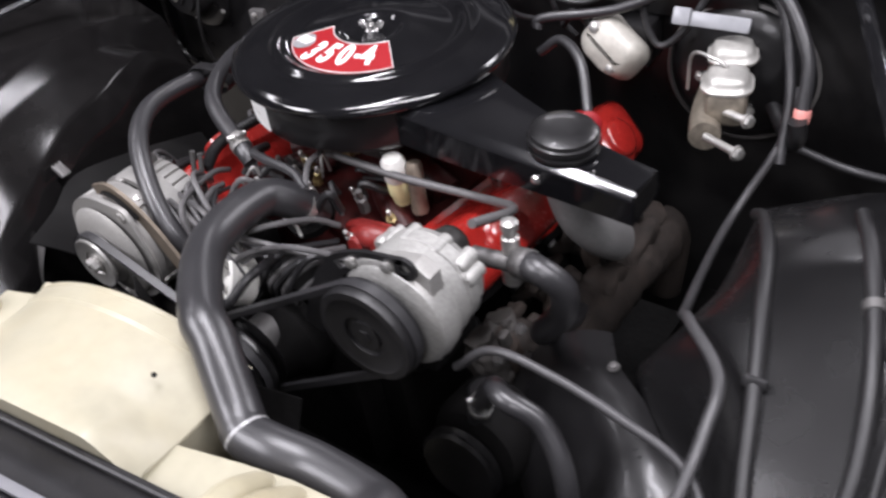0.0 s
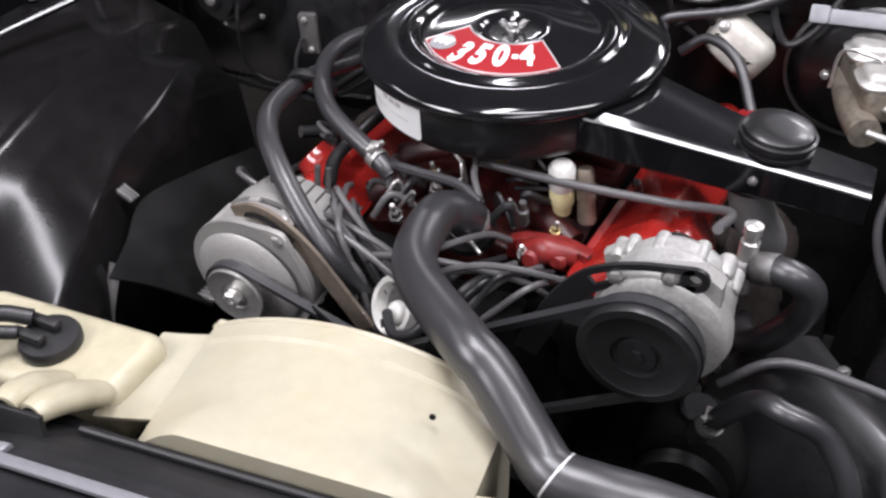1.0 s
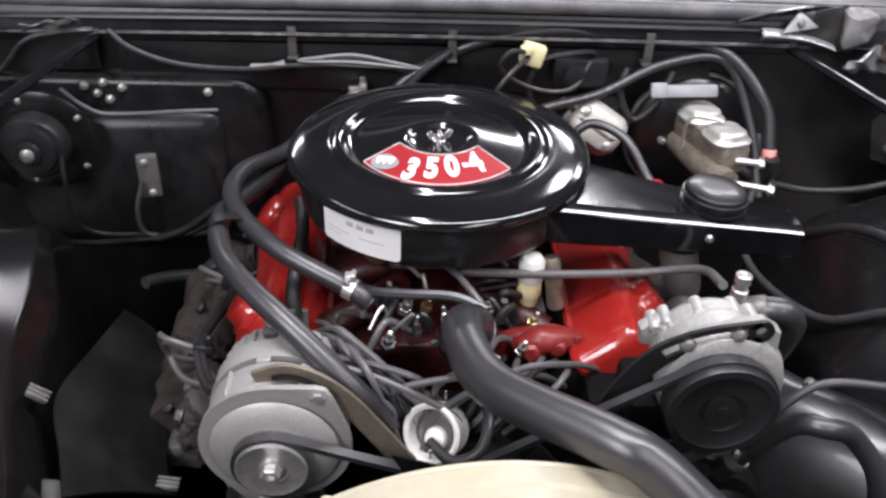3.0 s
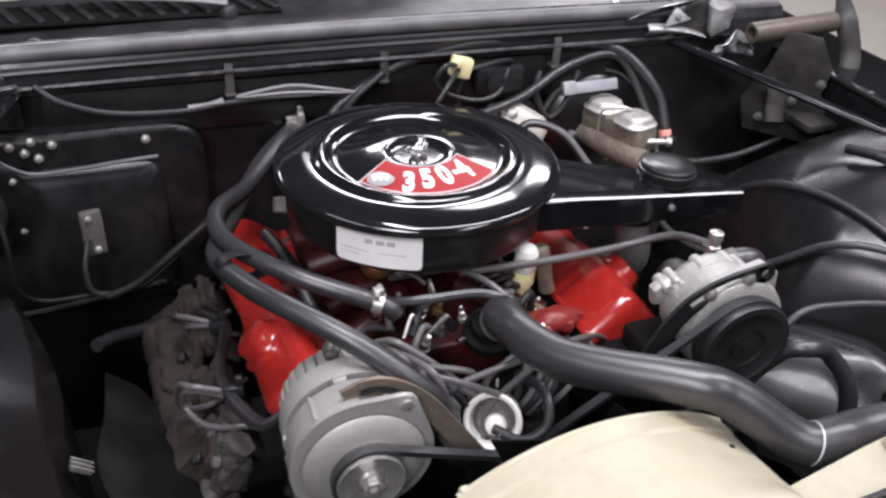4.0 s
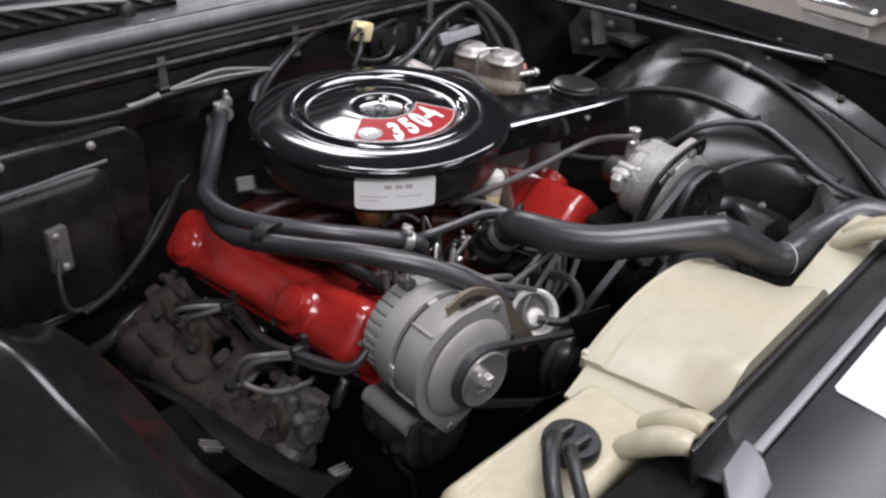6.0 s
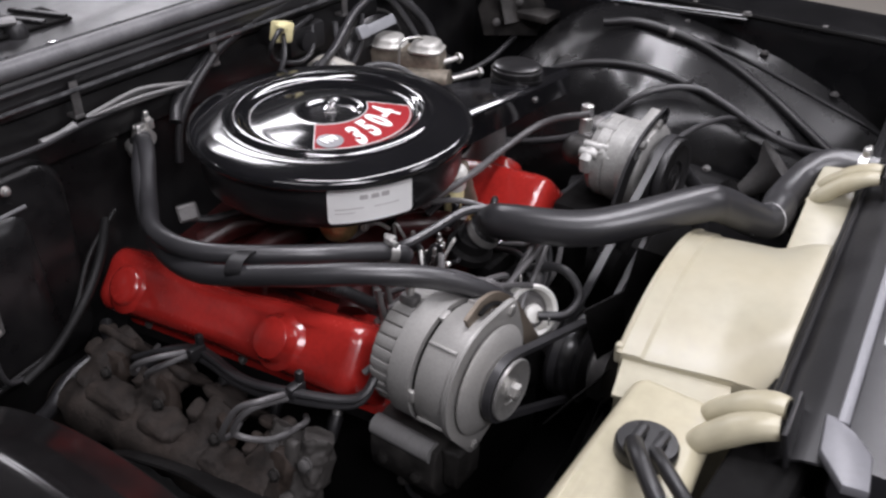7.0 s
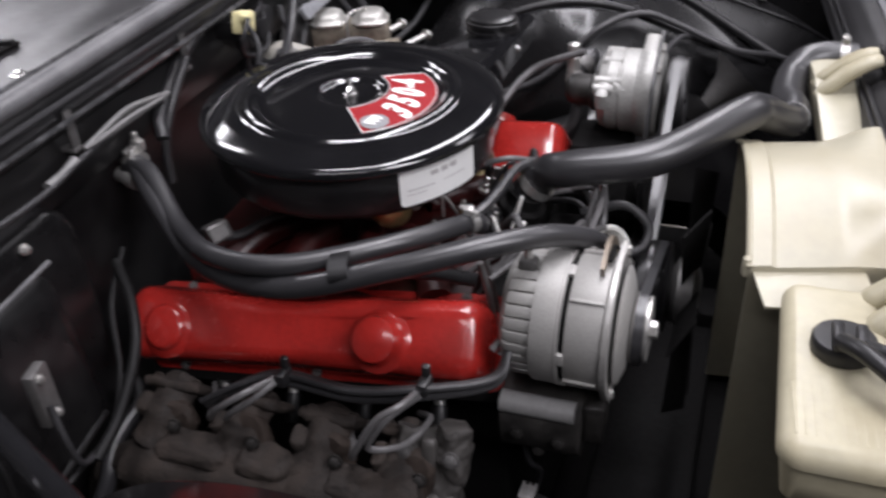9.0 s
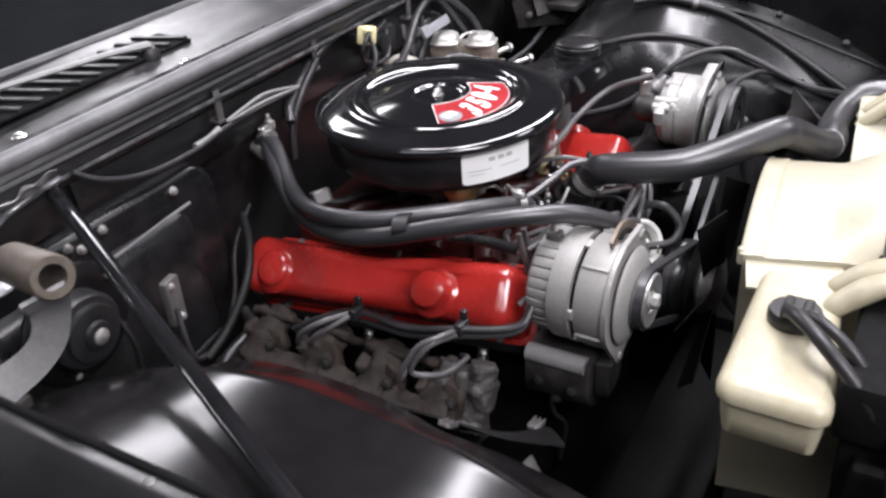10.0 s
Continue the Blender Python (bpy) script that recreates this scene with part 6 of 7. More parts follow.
rh = clamped_hose("radiator_hose", [(0.045, -0.215, 0.80), (0.042, -0.248, 0.846), (0.026, -0.288, 0.869), (0.052, -0.393, 0.885), (0.15, -0.489, 0.907), (0.19, -0.512, 0.898), (0.243, -0.546, 0.862), (0.268, -0.560, 0.853), (0.305, -0.560, 0.852), (0.35, -0.553, 0.846), (0.42, -0.558, 0.850), (0.45, -0.575, 0.866), (0.465, -0.605, 0.872), (0.466, -0.65, 0.872)], 0.0245, "thick grey-black upper radiator hose over the shroud", [((0.043, -0.238, 0.83), (0, -0.6, 0.8)), ((0.465, -0.63, 0.873), (0, 1, 0))], seg=24)
bm = bmesh.new()
lathe(bm, [(0.0246, -0.0012), (0.0249, -0.0008), (0.0249, 0.0008), (0.0246, 0.0012)], (0.268, -0.560, 0.8535), (0.85, -0.25, -0.25), 28, False)
part("paint_mark", bm, SILVER, rh, "thin pale paint line")
clamped_hose("heater_hose", [(-0.112, 0.30, 0.889), (-0.131, 0.270, 0.889), (-0.190, 0.203, 0.873), (-0.252, 0.107, 0.837), (-0.291, -0.023, 0.854), (-0.267, -0.157, 0.889), (-0.225, -0.246, 0.904), (-0.160, -0.312, 0.887), (-0.081, -0.352, 0.821), (-0.04, -0.31, 0.72)], 0.0135, "long grey-black heater hose running past the alternator", [((-0.125, 0.277, 0.888), (0.4, 0.9, 0))], "heater hoses", 16)
clamped_hose("heater_hose", [(-0.128, 0.288, 0.880), (-0.150, 0.238, 0.893), (-0.221, 0.151, 0.862), (-0.277, 0.064, 0.872), (-0.275, -0.028, 0.876), (-0.204, -0.139, 0.879), (-0.107, -0.188, 0.852), (-0.084, -0.196, 0.836)], 0.0125, "grey-black heater hose clamped to the intake", [((-0.107, -0.188, 0.852), (0.9, -0.4, -0.25))], "heater hoses", 16)
th = thing("top_hose", (-0.06, 0.25, 0.90), "long black vacuum hose with red end along the firewall", "hose")
bm = bmesh.new()
tube(bm, [(-0.069, 0.267, 0.897), (-0.041, 0.282, 0.926), (0.062, 0.284, 0.984), (0.188, 0.284, 1.009), (0.314, 0.289, 0.996), (0.459, 0.286, 0.981), (0.534, 0.242, 0.911), (0.548, 0.209, 0.840)], 0.0095, 14, 8)
part("tube", bm, RUBBER, th)
bm = bmesh.new()
lathe(bm, [(0.011, -0.012), (0.0115, -0.01), (0.0115, 0.004), (0.0105, 0.006)], (0.548, 0.209, 0.838), (0, 0.35, 1), 18)
part("end_ring", bm, PINK, th, "pinkish red plastic ring")
hose("booster_hose", [(0.16, 0.19, 0.90), (0.167, 0.198, 0.914), (0.262, 0.231, 0.927), (0.368, 0.265, 0.965), (0.471, 0.282, 0.963), (0.518, 0.241, 0.874), (0.535, 0.180, 0.772)], 0.0075, RUBBER, "black vacuum hose looping to the brake booster")
hose("fuel_hose", [(0.019, -0.145, 0.849), (0.147, -0.146, 0.847), (0.255, -0.130, 0.839), (0.330, -0.164, 0.870), (0.329, -0.246, 0.907)], 0.0058, WIREG, "thin grey vacuum line in front of the air cleaner", seg=10)
clamped_hose("lower_hose", [(0.34, -0.31, 0.62), (0.362, -0.32, 0.69), (0.405, -0.345, 0.778), (0.435, -0.366, 0.797), (0.478, -0.362, 0.774), (0.514, -0.382, 0.715), (0.52, -0.40, 0.6)], 0.0125, "black power-steering hose arching below the compressor", [((0.3665, -0.3225, 0.70), (0.42, -0.25, 0.87))], seg=16)
hose("plug_loom", [(-0.32, 0.10, 0.668), (-0.303, 0.058, 0.696), (-0.284, 0.003, 0.712), (-0.303, -0.099, 0.727), (-0.304, -0.178, 0.748), (-0.272, -0.262, 0.757), (-0.239, -0.275, 0.785)], 0.0058, PLASTIC, "bundled spark plug leads along the valve cover", "wire", 10)
for k in (-1, 1):
    hose("plug_loom", [(-0.322, 0.095 + 0.01 * k, 0.668 + 0.006 * k), (-0.309, 0.055, 0.696 + 0.006 * k), (-0.292, 0.0, 0.710 + 0.007 * k), (-0.309, -0.1, 0.724 + 0.006 * k), (-0.31, -0.178, 0.746 + 0.006 * k), (-0.278, -0.266, 0.757 + 0.004 * k), (-0.243, -0.277, 0.785)], 0.0042, WIRE, "bundled spark plug leads along the valve cover", "wire", 8)


def lead(pts, r=0.0042, material=WIREG, label="grey spark plug lead looping to its plug", cat="wire", group="spark plug leads"):
    return hose("spark_lead", clear(pts), r, material, label, cat, 8, 7, group=group)


lead([(-0.30, 0.0, 0.722), (-0.344, 0.027, 0.724), (-0.352, 0.06, 0.70), (-0.336, 0.087, 0.663), (-0.30, 0.105, 0.655), (-0.27, 0.12, 0.655)])
lead([(-0.30, -0.005, 0.722), (-0.335, 0.02, 0.71), (-0.34, 0.05, 0.685), (-0.325, 0.07, 0.655), (-0.285, 0.06, 0.655), (-0.26, 0.045, 0.66)])
lead([(-0.303, -0.185, 0.748), (-0.345, -0.18, 0.762), (-0.362, -0.155, 0.748), (-0.368, -0.128, 0.70), (-0.355, -0.115, 0.672), (-0.32, -0.10, 0.66), (-0.27, -0.06, 0.66)])
lead([(-0.303, -0.19, 0.745), (-0.352, -0.165, 0.745), (-0.36, -0.14, 0.70), (-0.335, -0.173, 0.688), (-0.29, -0.19, 0.69), (-0.262, -0.165, 0.668)])


rnd = random.Random(11)
for i in range(9):
    a = V(-0.165 + 0.012 * (i % 4), -0.215 - 0.008 * (i % 3), 0.79 + 0.012 * (i % 3))
    e = V(-0.055 + 0.016 * i * 0.6, -0.30 - 0.008 * (i % 4), 0.735)
    top = a.lerp(e, 0.42) + V(rnd.uniform(-0.01, 0.02), -0.035 + rnd.uniform(-0.015, 0.015), 0.058 + rnd.uniform(-0.012, 0.016))
    lead([tuple(a), tuple(a.lerp(top, 0.55) + V(0, 0, 0.012)), tuple(top), tuple(top.lerp(e, 0.55) + V(0.012, -0.012, 0.012)), tuple(e)], 0.0042 if i % 3 else 0.0032, WIREG if i % 3 else WIRE)
for i in range(6):
    a = V(0.085 + 0.016 * i, -0.225 - 0.006 * (i % 3), 0.775)
    e = V(0.02 + 0.012 * i, -0.315, 0.735)
    top = a.lerp(e, 0.4) + V(rnd.uniform(-0.015, 0.015), -0.03, 0.04 + rnd.uniform(-0.01, 0.012))
    lead([tuple(a), tuple(top), tuple(top.lerp(e, 0.6) + V(0, -0.015, 0.01)), tuple(e)], 0.0042, WIREG if i % 2 else WIRE)
lead([(0.058, -0.234, 0.857), (0.02, -0.215, 0.862), (-0.04, -0.205, 0.858), (-0.08, -0.19, 0.85), (-0.1, -0.15, 0.83)], 0.0065, RUBBER, "black vacuum hose across the intake", "hose", "vacuum hoses")
lead([(0.058, -0.234, 0.857), (0.035, -0.2, 0.868), (0.02, -0.16, 0.86), (0.0, -0.12, 0.85)], 0.0042, WIREG, "grey wire across the intake", "wire", "vacuum hoses")


def conduit():
    """A ribbed sleeve of wires along the valve cover's inner edge."""
    t = thing("wire_conduit", (-0.195, -0.1, 0.80), "black corrugated wire conduit beside the red valve cover", "conduit")
    c = curve([(-0.205, 0.12, 0.79), (-0.19, 0.02, 0.805), (-0.186, -0.09, 0.818), (-0.182, -0.17, 0.823), (-0.168, -0.215, 0.812)], 30)
    bm = bmesh.new()
    tube(bm, c, [0.0095 if i % 2 else 0.0075 for i in range(len(c))], 12, 1)
    part("sleeve", bm, PLASTIC, t)
    for x in (-0.176, -0.160):
        hose("fuel_pipe", [(x, -0.222, 0.845), (x, -0.232, 0.80), (x + 0.004, -0.24, 0.73), (x + 0.006, -0.25, 0.64)], 0.0042, GREYMET, "thin grey steel pipe between cover and alternator", "pipe", 10, group="steel pipes")


conduit()


rnd = random.Random(23)
for i in range(16):
    a = V(rnd.uniform(-0.15, 0.11), rnd.uniform(-0.235, -0.12), rnd.uniform(0.785, 0.825))
    b = a + V(rnd.uniform(-0.05, 0.06), rnd.uniform(-0.05, 0.03), rnd.uniform(-0.02, 0.02))
    mid = a.lerp(b, 0.5) + V(rnd.uniform(-0.02, 0.02), rnd.uniform(-0.02, 0.01), rnd.uniform(0.01, 0.04))
    kind = i % 4
    hose("intake_wire", [tuple(a), tuple(mid), tuple(b)], (0.0032, 0.0045, 0.0025, 0.0055)[kind], (WIRE, WIREG, STEEL, PLASTIC)[kind],
         ("thin dark wire on the intake manifold", "grey lead on the intake manifold", "thin bright steel line on the intake", "black tube on the intake manifold")[kind], "wire", 8, 6, group="intake wires")


def fitting(x, y, z, tilt, r, material, label):
    t = thing("intake_fitting", (x, y, z), label, "fitting", "intake fittings")
    ax = V(*tilt)
    bm = bmesh.new()
    lathe(bm, [(r, 0), (r, r * 0.9), (r * 0.7, r), (r * 0.7, r * 2.2), (r * 0.45, r * 2.4)], (x, y, z), ax, 6)
    part("hex", bm, material, t)
    bm = bmesh.new()
    lathe(bm, [(r * 0.4, r * 2.2), (r * 0.4, r * 3.6), (r * 0.2, r * 3.8)], (x, y, z), ax, 10)
    part("stem", bm, STEEL, t)


for i in range(14):
    fitting(rnd.uniform(-0.14, 0.13), rnd.uniform(-0.24, -0.11), rnd.uniform(0.775, 0.80), (rnd.uniform(-0.4, 0.4), rnd.uniform(-0.6, 0.1), 1), rnd.uniform(0.006, 0.010),
            (GREYMET, STEEL, BRASS, DARKRED)[i % 4], ("dull grey fitting on the intake", "bright plated fitting on the intake", "brass fitting on the intake", "shaded, grimy red plug on the intake")[i % 4])


def loom_clip(y, z):
    t = thing("loom_clip", (-0.295, y, z), "black plastic clip holding the plug leads", "clip", "plug lead clips")
    bm = bmesh.new()
    box(bm, (-0.298, y, z), (0.026, 0.014, 0.02), 0.004)
    box(bm, (-0.29, y, z + 0.014), (0.01, 0.01, 0.02), 0.003)
    part("body", bm, PLASTIC, t)


loom_clip(-0.006, 0.722)
loom_clip(-0.19, 0.752)


def hose_tie():
    t = thing("hose_tie", (-0.262, -0.088, 0.86), "black strap binding the two heater hoses", "strap")
    bm = bmesh.new()
    m = frame_m((-0.262, -0.088, 0.873), (0.3, -0.94, 0.12), (1, 0.3, -0.35))
    rings = []
    for i in range(20):
        a = 2 * math.pi * i / 20
        c, sn = math.cos(a), math.sin(a)
        rings.append([m @ V(dx, 0.0335 * c * k, 0.0175 * sn * k) for dx, k in ((-0.011, 1), (0.011, 1), (0.011, 1.07), (-0.011, 1.07))])
    skin(bm, rings, False, True)
    part("band", bm, PLASTIC, t)


hose_tie()


def heater_fittings():
    t = thing("heater_fitting", (-0.11, 0.31, 0.89), "grey metal heater pipe stubs on the firewall", "fitting")
    for p in (V(-0.114, 0.30, 0.889), V(-0.132, 0.298, 0.872)):
        bm = bmesh.new()
        lathe(bm, [(0.012, 0), (0.012, 0.02), (0.0145, 0.02), (0.0145, 0.034)], p, (-0.3, -1, 0), 16)
        box(bm, p + V(0.0, -0.026, 0.02), (0.012, 0.016, 0.016), 0.002)
        bolt(bm, p + V(0.0, -0.024, 0.026), (0, 0, 1), 0.005, 0.012)
        part("stub", bm, STEEL, t)


heater_fittings()


def connector(x, y, z, label):
    t = thing("wire_connector", (x, y, z), label, "connector")
    bm = bmesh.new()
    out, inn = rounded(0.03, 0.024, 0.003, 2), rounded(0.024, 0.018, 0.002, 2)
    m = frame_m((x, y, z), (0.8, -0.5, 0.1), (0.2, 0.4, 1))
    skin(bm, [[m @ V(a, b, c) for a, b in o] for o, c in ((out, -0.028), (out, -0.002), (inn, 0.0), (inn, -0.003))])
    part("shell", bm, GREYMET, t)
    hose("connector_wire", [(x - 0.0, y + 0.01, z - 0.01), (x + 0.03, y - 0.01, z - 0.02), (x + 0.07, y - 0.03, z - 0.02), (x + 0.12, y - 0.06, z - 0.03)], 0.006, WIRE, "black wire behind the grey connector", "wire", 8)


connector(-0.176, 0.128, 0.832, "open grey square wire connector")


# ---- firewall things ----
def heater_box():
    t = thing("heater_box", (-0.5, 0.26, 0.62), "black moulded heater box on the firewall", "heater box")
    bm = bmesh.new()
    rings = []
    for y, grow in ((0.312, 0.006), (0.25, 0.0), (0.212, -0.006), (0.204, -0.012), (0.200, -0.03)):
        ring = []
        for x, z in rounded(0.40 + 2 * grow, 0.24 + 2 * grow, 0.03 + max(grow, -0.012), 5):
            front = 1 if y < 0.3 else 0
            ring.append(V(-0.535 + x, y + front * (0.10 * max(0, x + 0.06) + 0.42 * max(0, z - 0.035)), 0.757 + z))
        rings.append(ring)
    skin(bm, rings)
    part("case", bm, HEATM, t, angle=30)
    bm = bmesh.new()
    skin(bm, [[V(-0.507 + x, y, 0.762 + z) for x, z in rounded(0.47 + 2 * g, 0.326 + 2 * g, 0.05 + g, 6)] for y, g in ((0.318, 0.0), (0.272, 0.0), (0.264, -0.004), (0.260, -0.012))])
    part("rear_housing", bm, HEATM, t)
    # thin pale bead painted in for the reflection along the case's bevelled edge
    bm = bmesh.new()
    tube(bm, [V(-0.585, 0.240, 0.915), V(-0.572, 0.240, 0.902), V(-0.558, 0.240, 0.889), V(-0.535, 0.240, 0.876), V(-0.51, 0.241, 0.8725), V(-0.464, 0.242, 0.874), V(-0.403, 0.243, 0.8785), V(-0.345, 0.246, 0.880)], 0.003, 8)
    part("edge_highlight", bm, SEALM, t, "pale bead drawn as the edge's highlight")
    bm = bmesh.new()
    tube(bm, [V(-0.735, 0.21, 0.90), V(-0.735, 0.2, 0.70), V(-0.6, 0.195, 0.655), V(-0.36, 0.225, 0.66)], 0.005, 8)
    part("flange", bm, HEATM, t)
    for x, y, z in ((-0.524, 0.260, 0.918), (-0.554, 0.260, 0.912), (-0.535, 0.260, 0.900), (-0.517, 0.260, 0.890), (-0.495, 0.260, 0.910), (-0.36, 0.260, 0.905)):
        bm = bmesh.new()
        bolt(bm, V(x, y, z), (0, -1, 0), 0.0055, 0.007)
        part("screw", bm, STEEL, t)
    b = thing("blower_motor", (-0.627, 0.2, 0.78), "black round blower motor with mounting plate", "motor")
    bm = bmesh.new()
    lathe(bm, [(0.082, 0), (0.083, 0.003), (0.080, 0.006), (0.06, 0.008)], (-0.610, 0.203, 0.845), (0, -1, 0), 48)
    part("plate", bm, HEATM, b)
    bm = bmesh.new()
    lathe(bm, [(0.052, 0), (0.052, 0.028), (0.048, 0.034), (0.040, 0.036), (0.038, 0.044), (0.028, 0.047), (0.02, 0.047), (0.018, 0.052), (0.010, 0.054)], (-0.618, 0.2, 0.846), (0, -1, 0), 44)
    part("can", bm, PLASTIC, b)
    bm = bmesh.new()
    lathe(bm, [(0.012, 0.05), (0.011, 0.056), (0.005, 0.060)], (-0.618, 0.2, 0.846), (0, -1, 0), 16)
    part("shaft_cap", bm, STEEL, b)
    for a in (35, 110, 175, 250, 325):
        bm = bmesh.new()
        bolt(bm, V(-0.610 + 0.072 * math.cos(radians(a)), 0.198, 0.845 + 0.072 * math.sin(radians(a))), (0, -1, 0), 0.0045, 0.005)
        part("screw", bm, STEEL, b)
    r = thing("resistor_plate", (-0.46, 0.2, 0.76), "grey metal resistor plate screwed to the heater box", "plate")
    bm = bmesh.new()
    prism(bm, rounded(0.032, 0.075, 0.004, 2), frame_m((-0.458, 0.205, 0.785), (1, 0.22, 0), (0, 0, 1)), 0.012, 0.001)
    part("plate", bm, GREYMET, r)
    for x, z in ((-0.46, 0.812), (-0.453, 0.757)):
        bm = bmesh.new()
        bolt(bm, V(x, 0.193, z), (0, -1, 0), 0.005, 0.005)
        part("screw", bm, STEEL, r)
    hose("blower_wire", [(-0.575, 0.165, 0.838), (-0.572, 0.15, 0.80), (-0.572, 0.15, 0.735), (-0.545, 0.165, 0.695), (-0.47, 0.17, 0.69), (-0.40, 0.18, 0.685), (-0.34, 0.2, 0.72), (-0.27, 0.25, 0.76), (-0.2, 0.27, 0.80)], 0.0038, LOOM, "thin black wire from the blower motor", "wire", 8)
    hose("resistor_wire", [(-0.465, 0.185, 0.78), (-0.475, 0.17, 0.74), (-0.47, 0.165, 0.70), (-0.44, 0.17, 0.685)], 0.004, WIRE, "two thin wires below the resistor plate", "wire", 8)
    hose("harness", [(-0.45, 0.165, 0.685), (-0.40, 0.165, 0.705), (-0.335, 0.172, 0.752), (-0.275, 0.212, 0.777), (-0.22, 0.27, 0.79)], 0.007, LOOM, "taped black wiring harness on the firewall", "wire", 10)


heater_box()


def firewall_lines():
    hose("washer_hose", [(-0.505, 0.272, 1.0), (-0.47, 0.262, 0.975), (-0.40, 0.258, 0.952), (-0.30, 0.262, 0.944), (-0.22, 0.266, 0.95), (-0.1, 0.272, 0.95), (-0.03, 0.28, 0.935)], 0.0042, WIRE, "thin black hose clipped along the firewall", seg=8)
    t = thing("silver_conduit", (-0.13, 0.27, 0.955), "bundle of silver-grey tubes clipped to the firewall", "tube")
    bm = bmesh.new()
    for dy, dz, bow, r in ((-0.004, 0.004, 0.004, 0.0032), (-0.006, -0.002, -0.001, 0.003), (0.001, 0.001, 0.001, 0.0034), (-0.002, -0.006, -0.004, 0.0026)):
        bm = bmesh.new()
        tube(bm, [V(-0.215, 0.268, 0.957), V(-0.195, 0.268 + dy * 0.6, 0.959 + dz * 0.7), V(-0.13, 0.268 + dy, 0.962 + dz + bow), V(-0.07, 0.270 + dy, 0.955 + dz), V(-0.022, 0.276, 0.944)], r, 10)
        part("strand", bm, DULL, t)
    bm = bmesh.new()
    tube(bm, [V(-0.29, 0.268, 0.944), V(-0.26, 0.268, 0.946), V(-0.235, 0.268, 0.952)], 0.007, 10, 6, 0.3)
    part("foil_end", bm, DULL, t)
    p = thing("speedometer_cable", (-0.05, 0.2, 0.88), "black ribbed cable rising past the air cleaner", "cable")
    bm = bmesh.new()
    tube(bm, [V(0.026, 0.268, 0.978), V(-0.027, 0.270, 0.932), V(-0.06, 0.272, 0.88), V(-0.075, 0.265, 0.83)], 0.0062, 10)
    part("cable", bm, RUBBER, p)
    k = curve([(0.026, 0.268, 0.978), (-0.027, 0.270, 0.932), (-0.06, 0.272, 0.88), (-0.075, 0.265, 0.83)], 12)
    bm = bmesh.new()
    for q0, q1 in zip(k[::1], k[1::1]):
        lathe(bm, [(0.006, -0.001), (0.0067, -0.0005), (0.0067, 0.0005), (0.006, 0.001)], q0, q1 - q0, 10, False)
    part("ribs", bm, PLASTIC, p)


firewall_lines()


def yellow_connector():
    t = thing("yellow_connector", (0.154, 0.26, 0.97), "yellowed plastic plug with black wires", "connector")
    bm = bmesh.new()
    box(bm, (0.152, 0.245, 0.985), (0.036, 0.022, 0.034), 0.004, Matrix.Rotation(radians(15), 3, "Y"))
    box(bm, (0.140, 0.232, 0.997), (0.018, 0.014, 0.014), 0.003)
    part("plug", bm, YELLOW, t)
    bm = bmesh.new()
    box(bm, (0.156, 0.28, 0.972), (0.03, 0.06, 0.03), 0.004)
    part("socket", bm, PLASTIC, t)
    ws = [[(0.14, 0.23, 0.995), (0.115, 0.215, 1.0), (0.10, 0.22, 0.975), (0.125, 0.235, 0.945), (0.18, 0.24, 0.925), (0.225, 0.25, 0.93), (0.25, 0.27, 0.965)],
          [(0.145, 0.235, 0.985), (0.11, 0.2, 0.965), (0.09, 0.2, 0.93), (0.105, 0.22, 0.90), (0.13, 0.25, 0.88)],
          [(0.165, 0.25, 0.975), (0.21, 0.25, 0.985), (0.25, 0.27, 0.98), (0.27, 0.29, 0.96)],
          [(0.16, 0.25, 0.965), (0.15, 0.25, 0.93), (0.165, 0.25, 0.89), (0.2, 0.24, 0.87)]]
    for w in ws:
        hose("plug_wire", w, 0.0042, WIRE, "black wire looping from the yellow plug", "wire", 8, group="plug wires")
    b = thing("relay_box", (0.235, 0.29, 0.92), "black relay box fixed to the firewall", "relay")
    bm = bmesh.new()
    box(bm, (0.235, 0.285, 0.945), (0.09, 0.04, 0.05), 0.008)
    lathe(bm, [(0.018, 0), (0.018, 0.012), (0.010, 0.014)], (0.225, 0.266, 0.945), (0, -1, 0), 18)
    part("case", bm, PLASTIC, b)


yellow_connector()


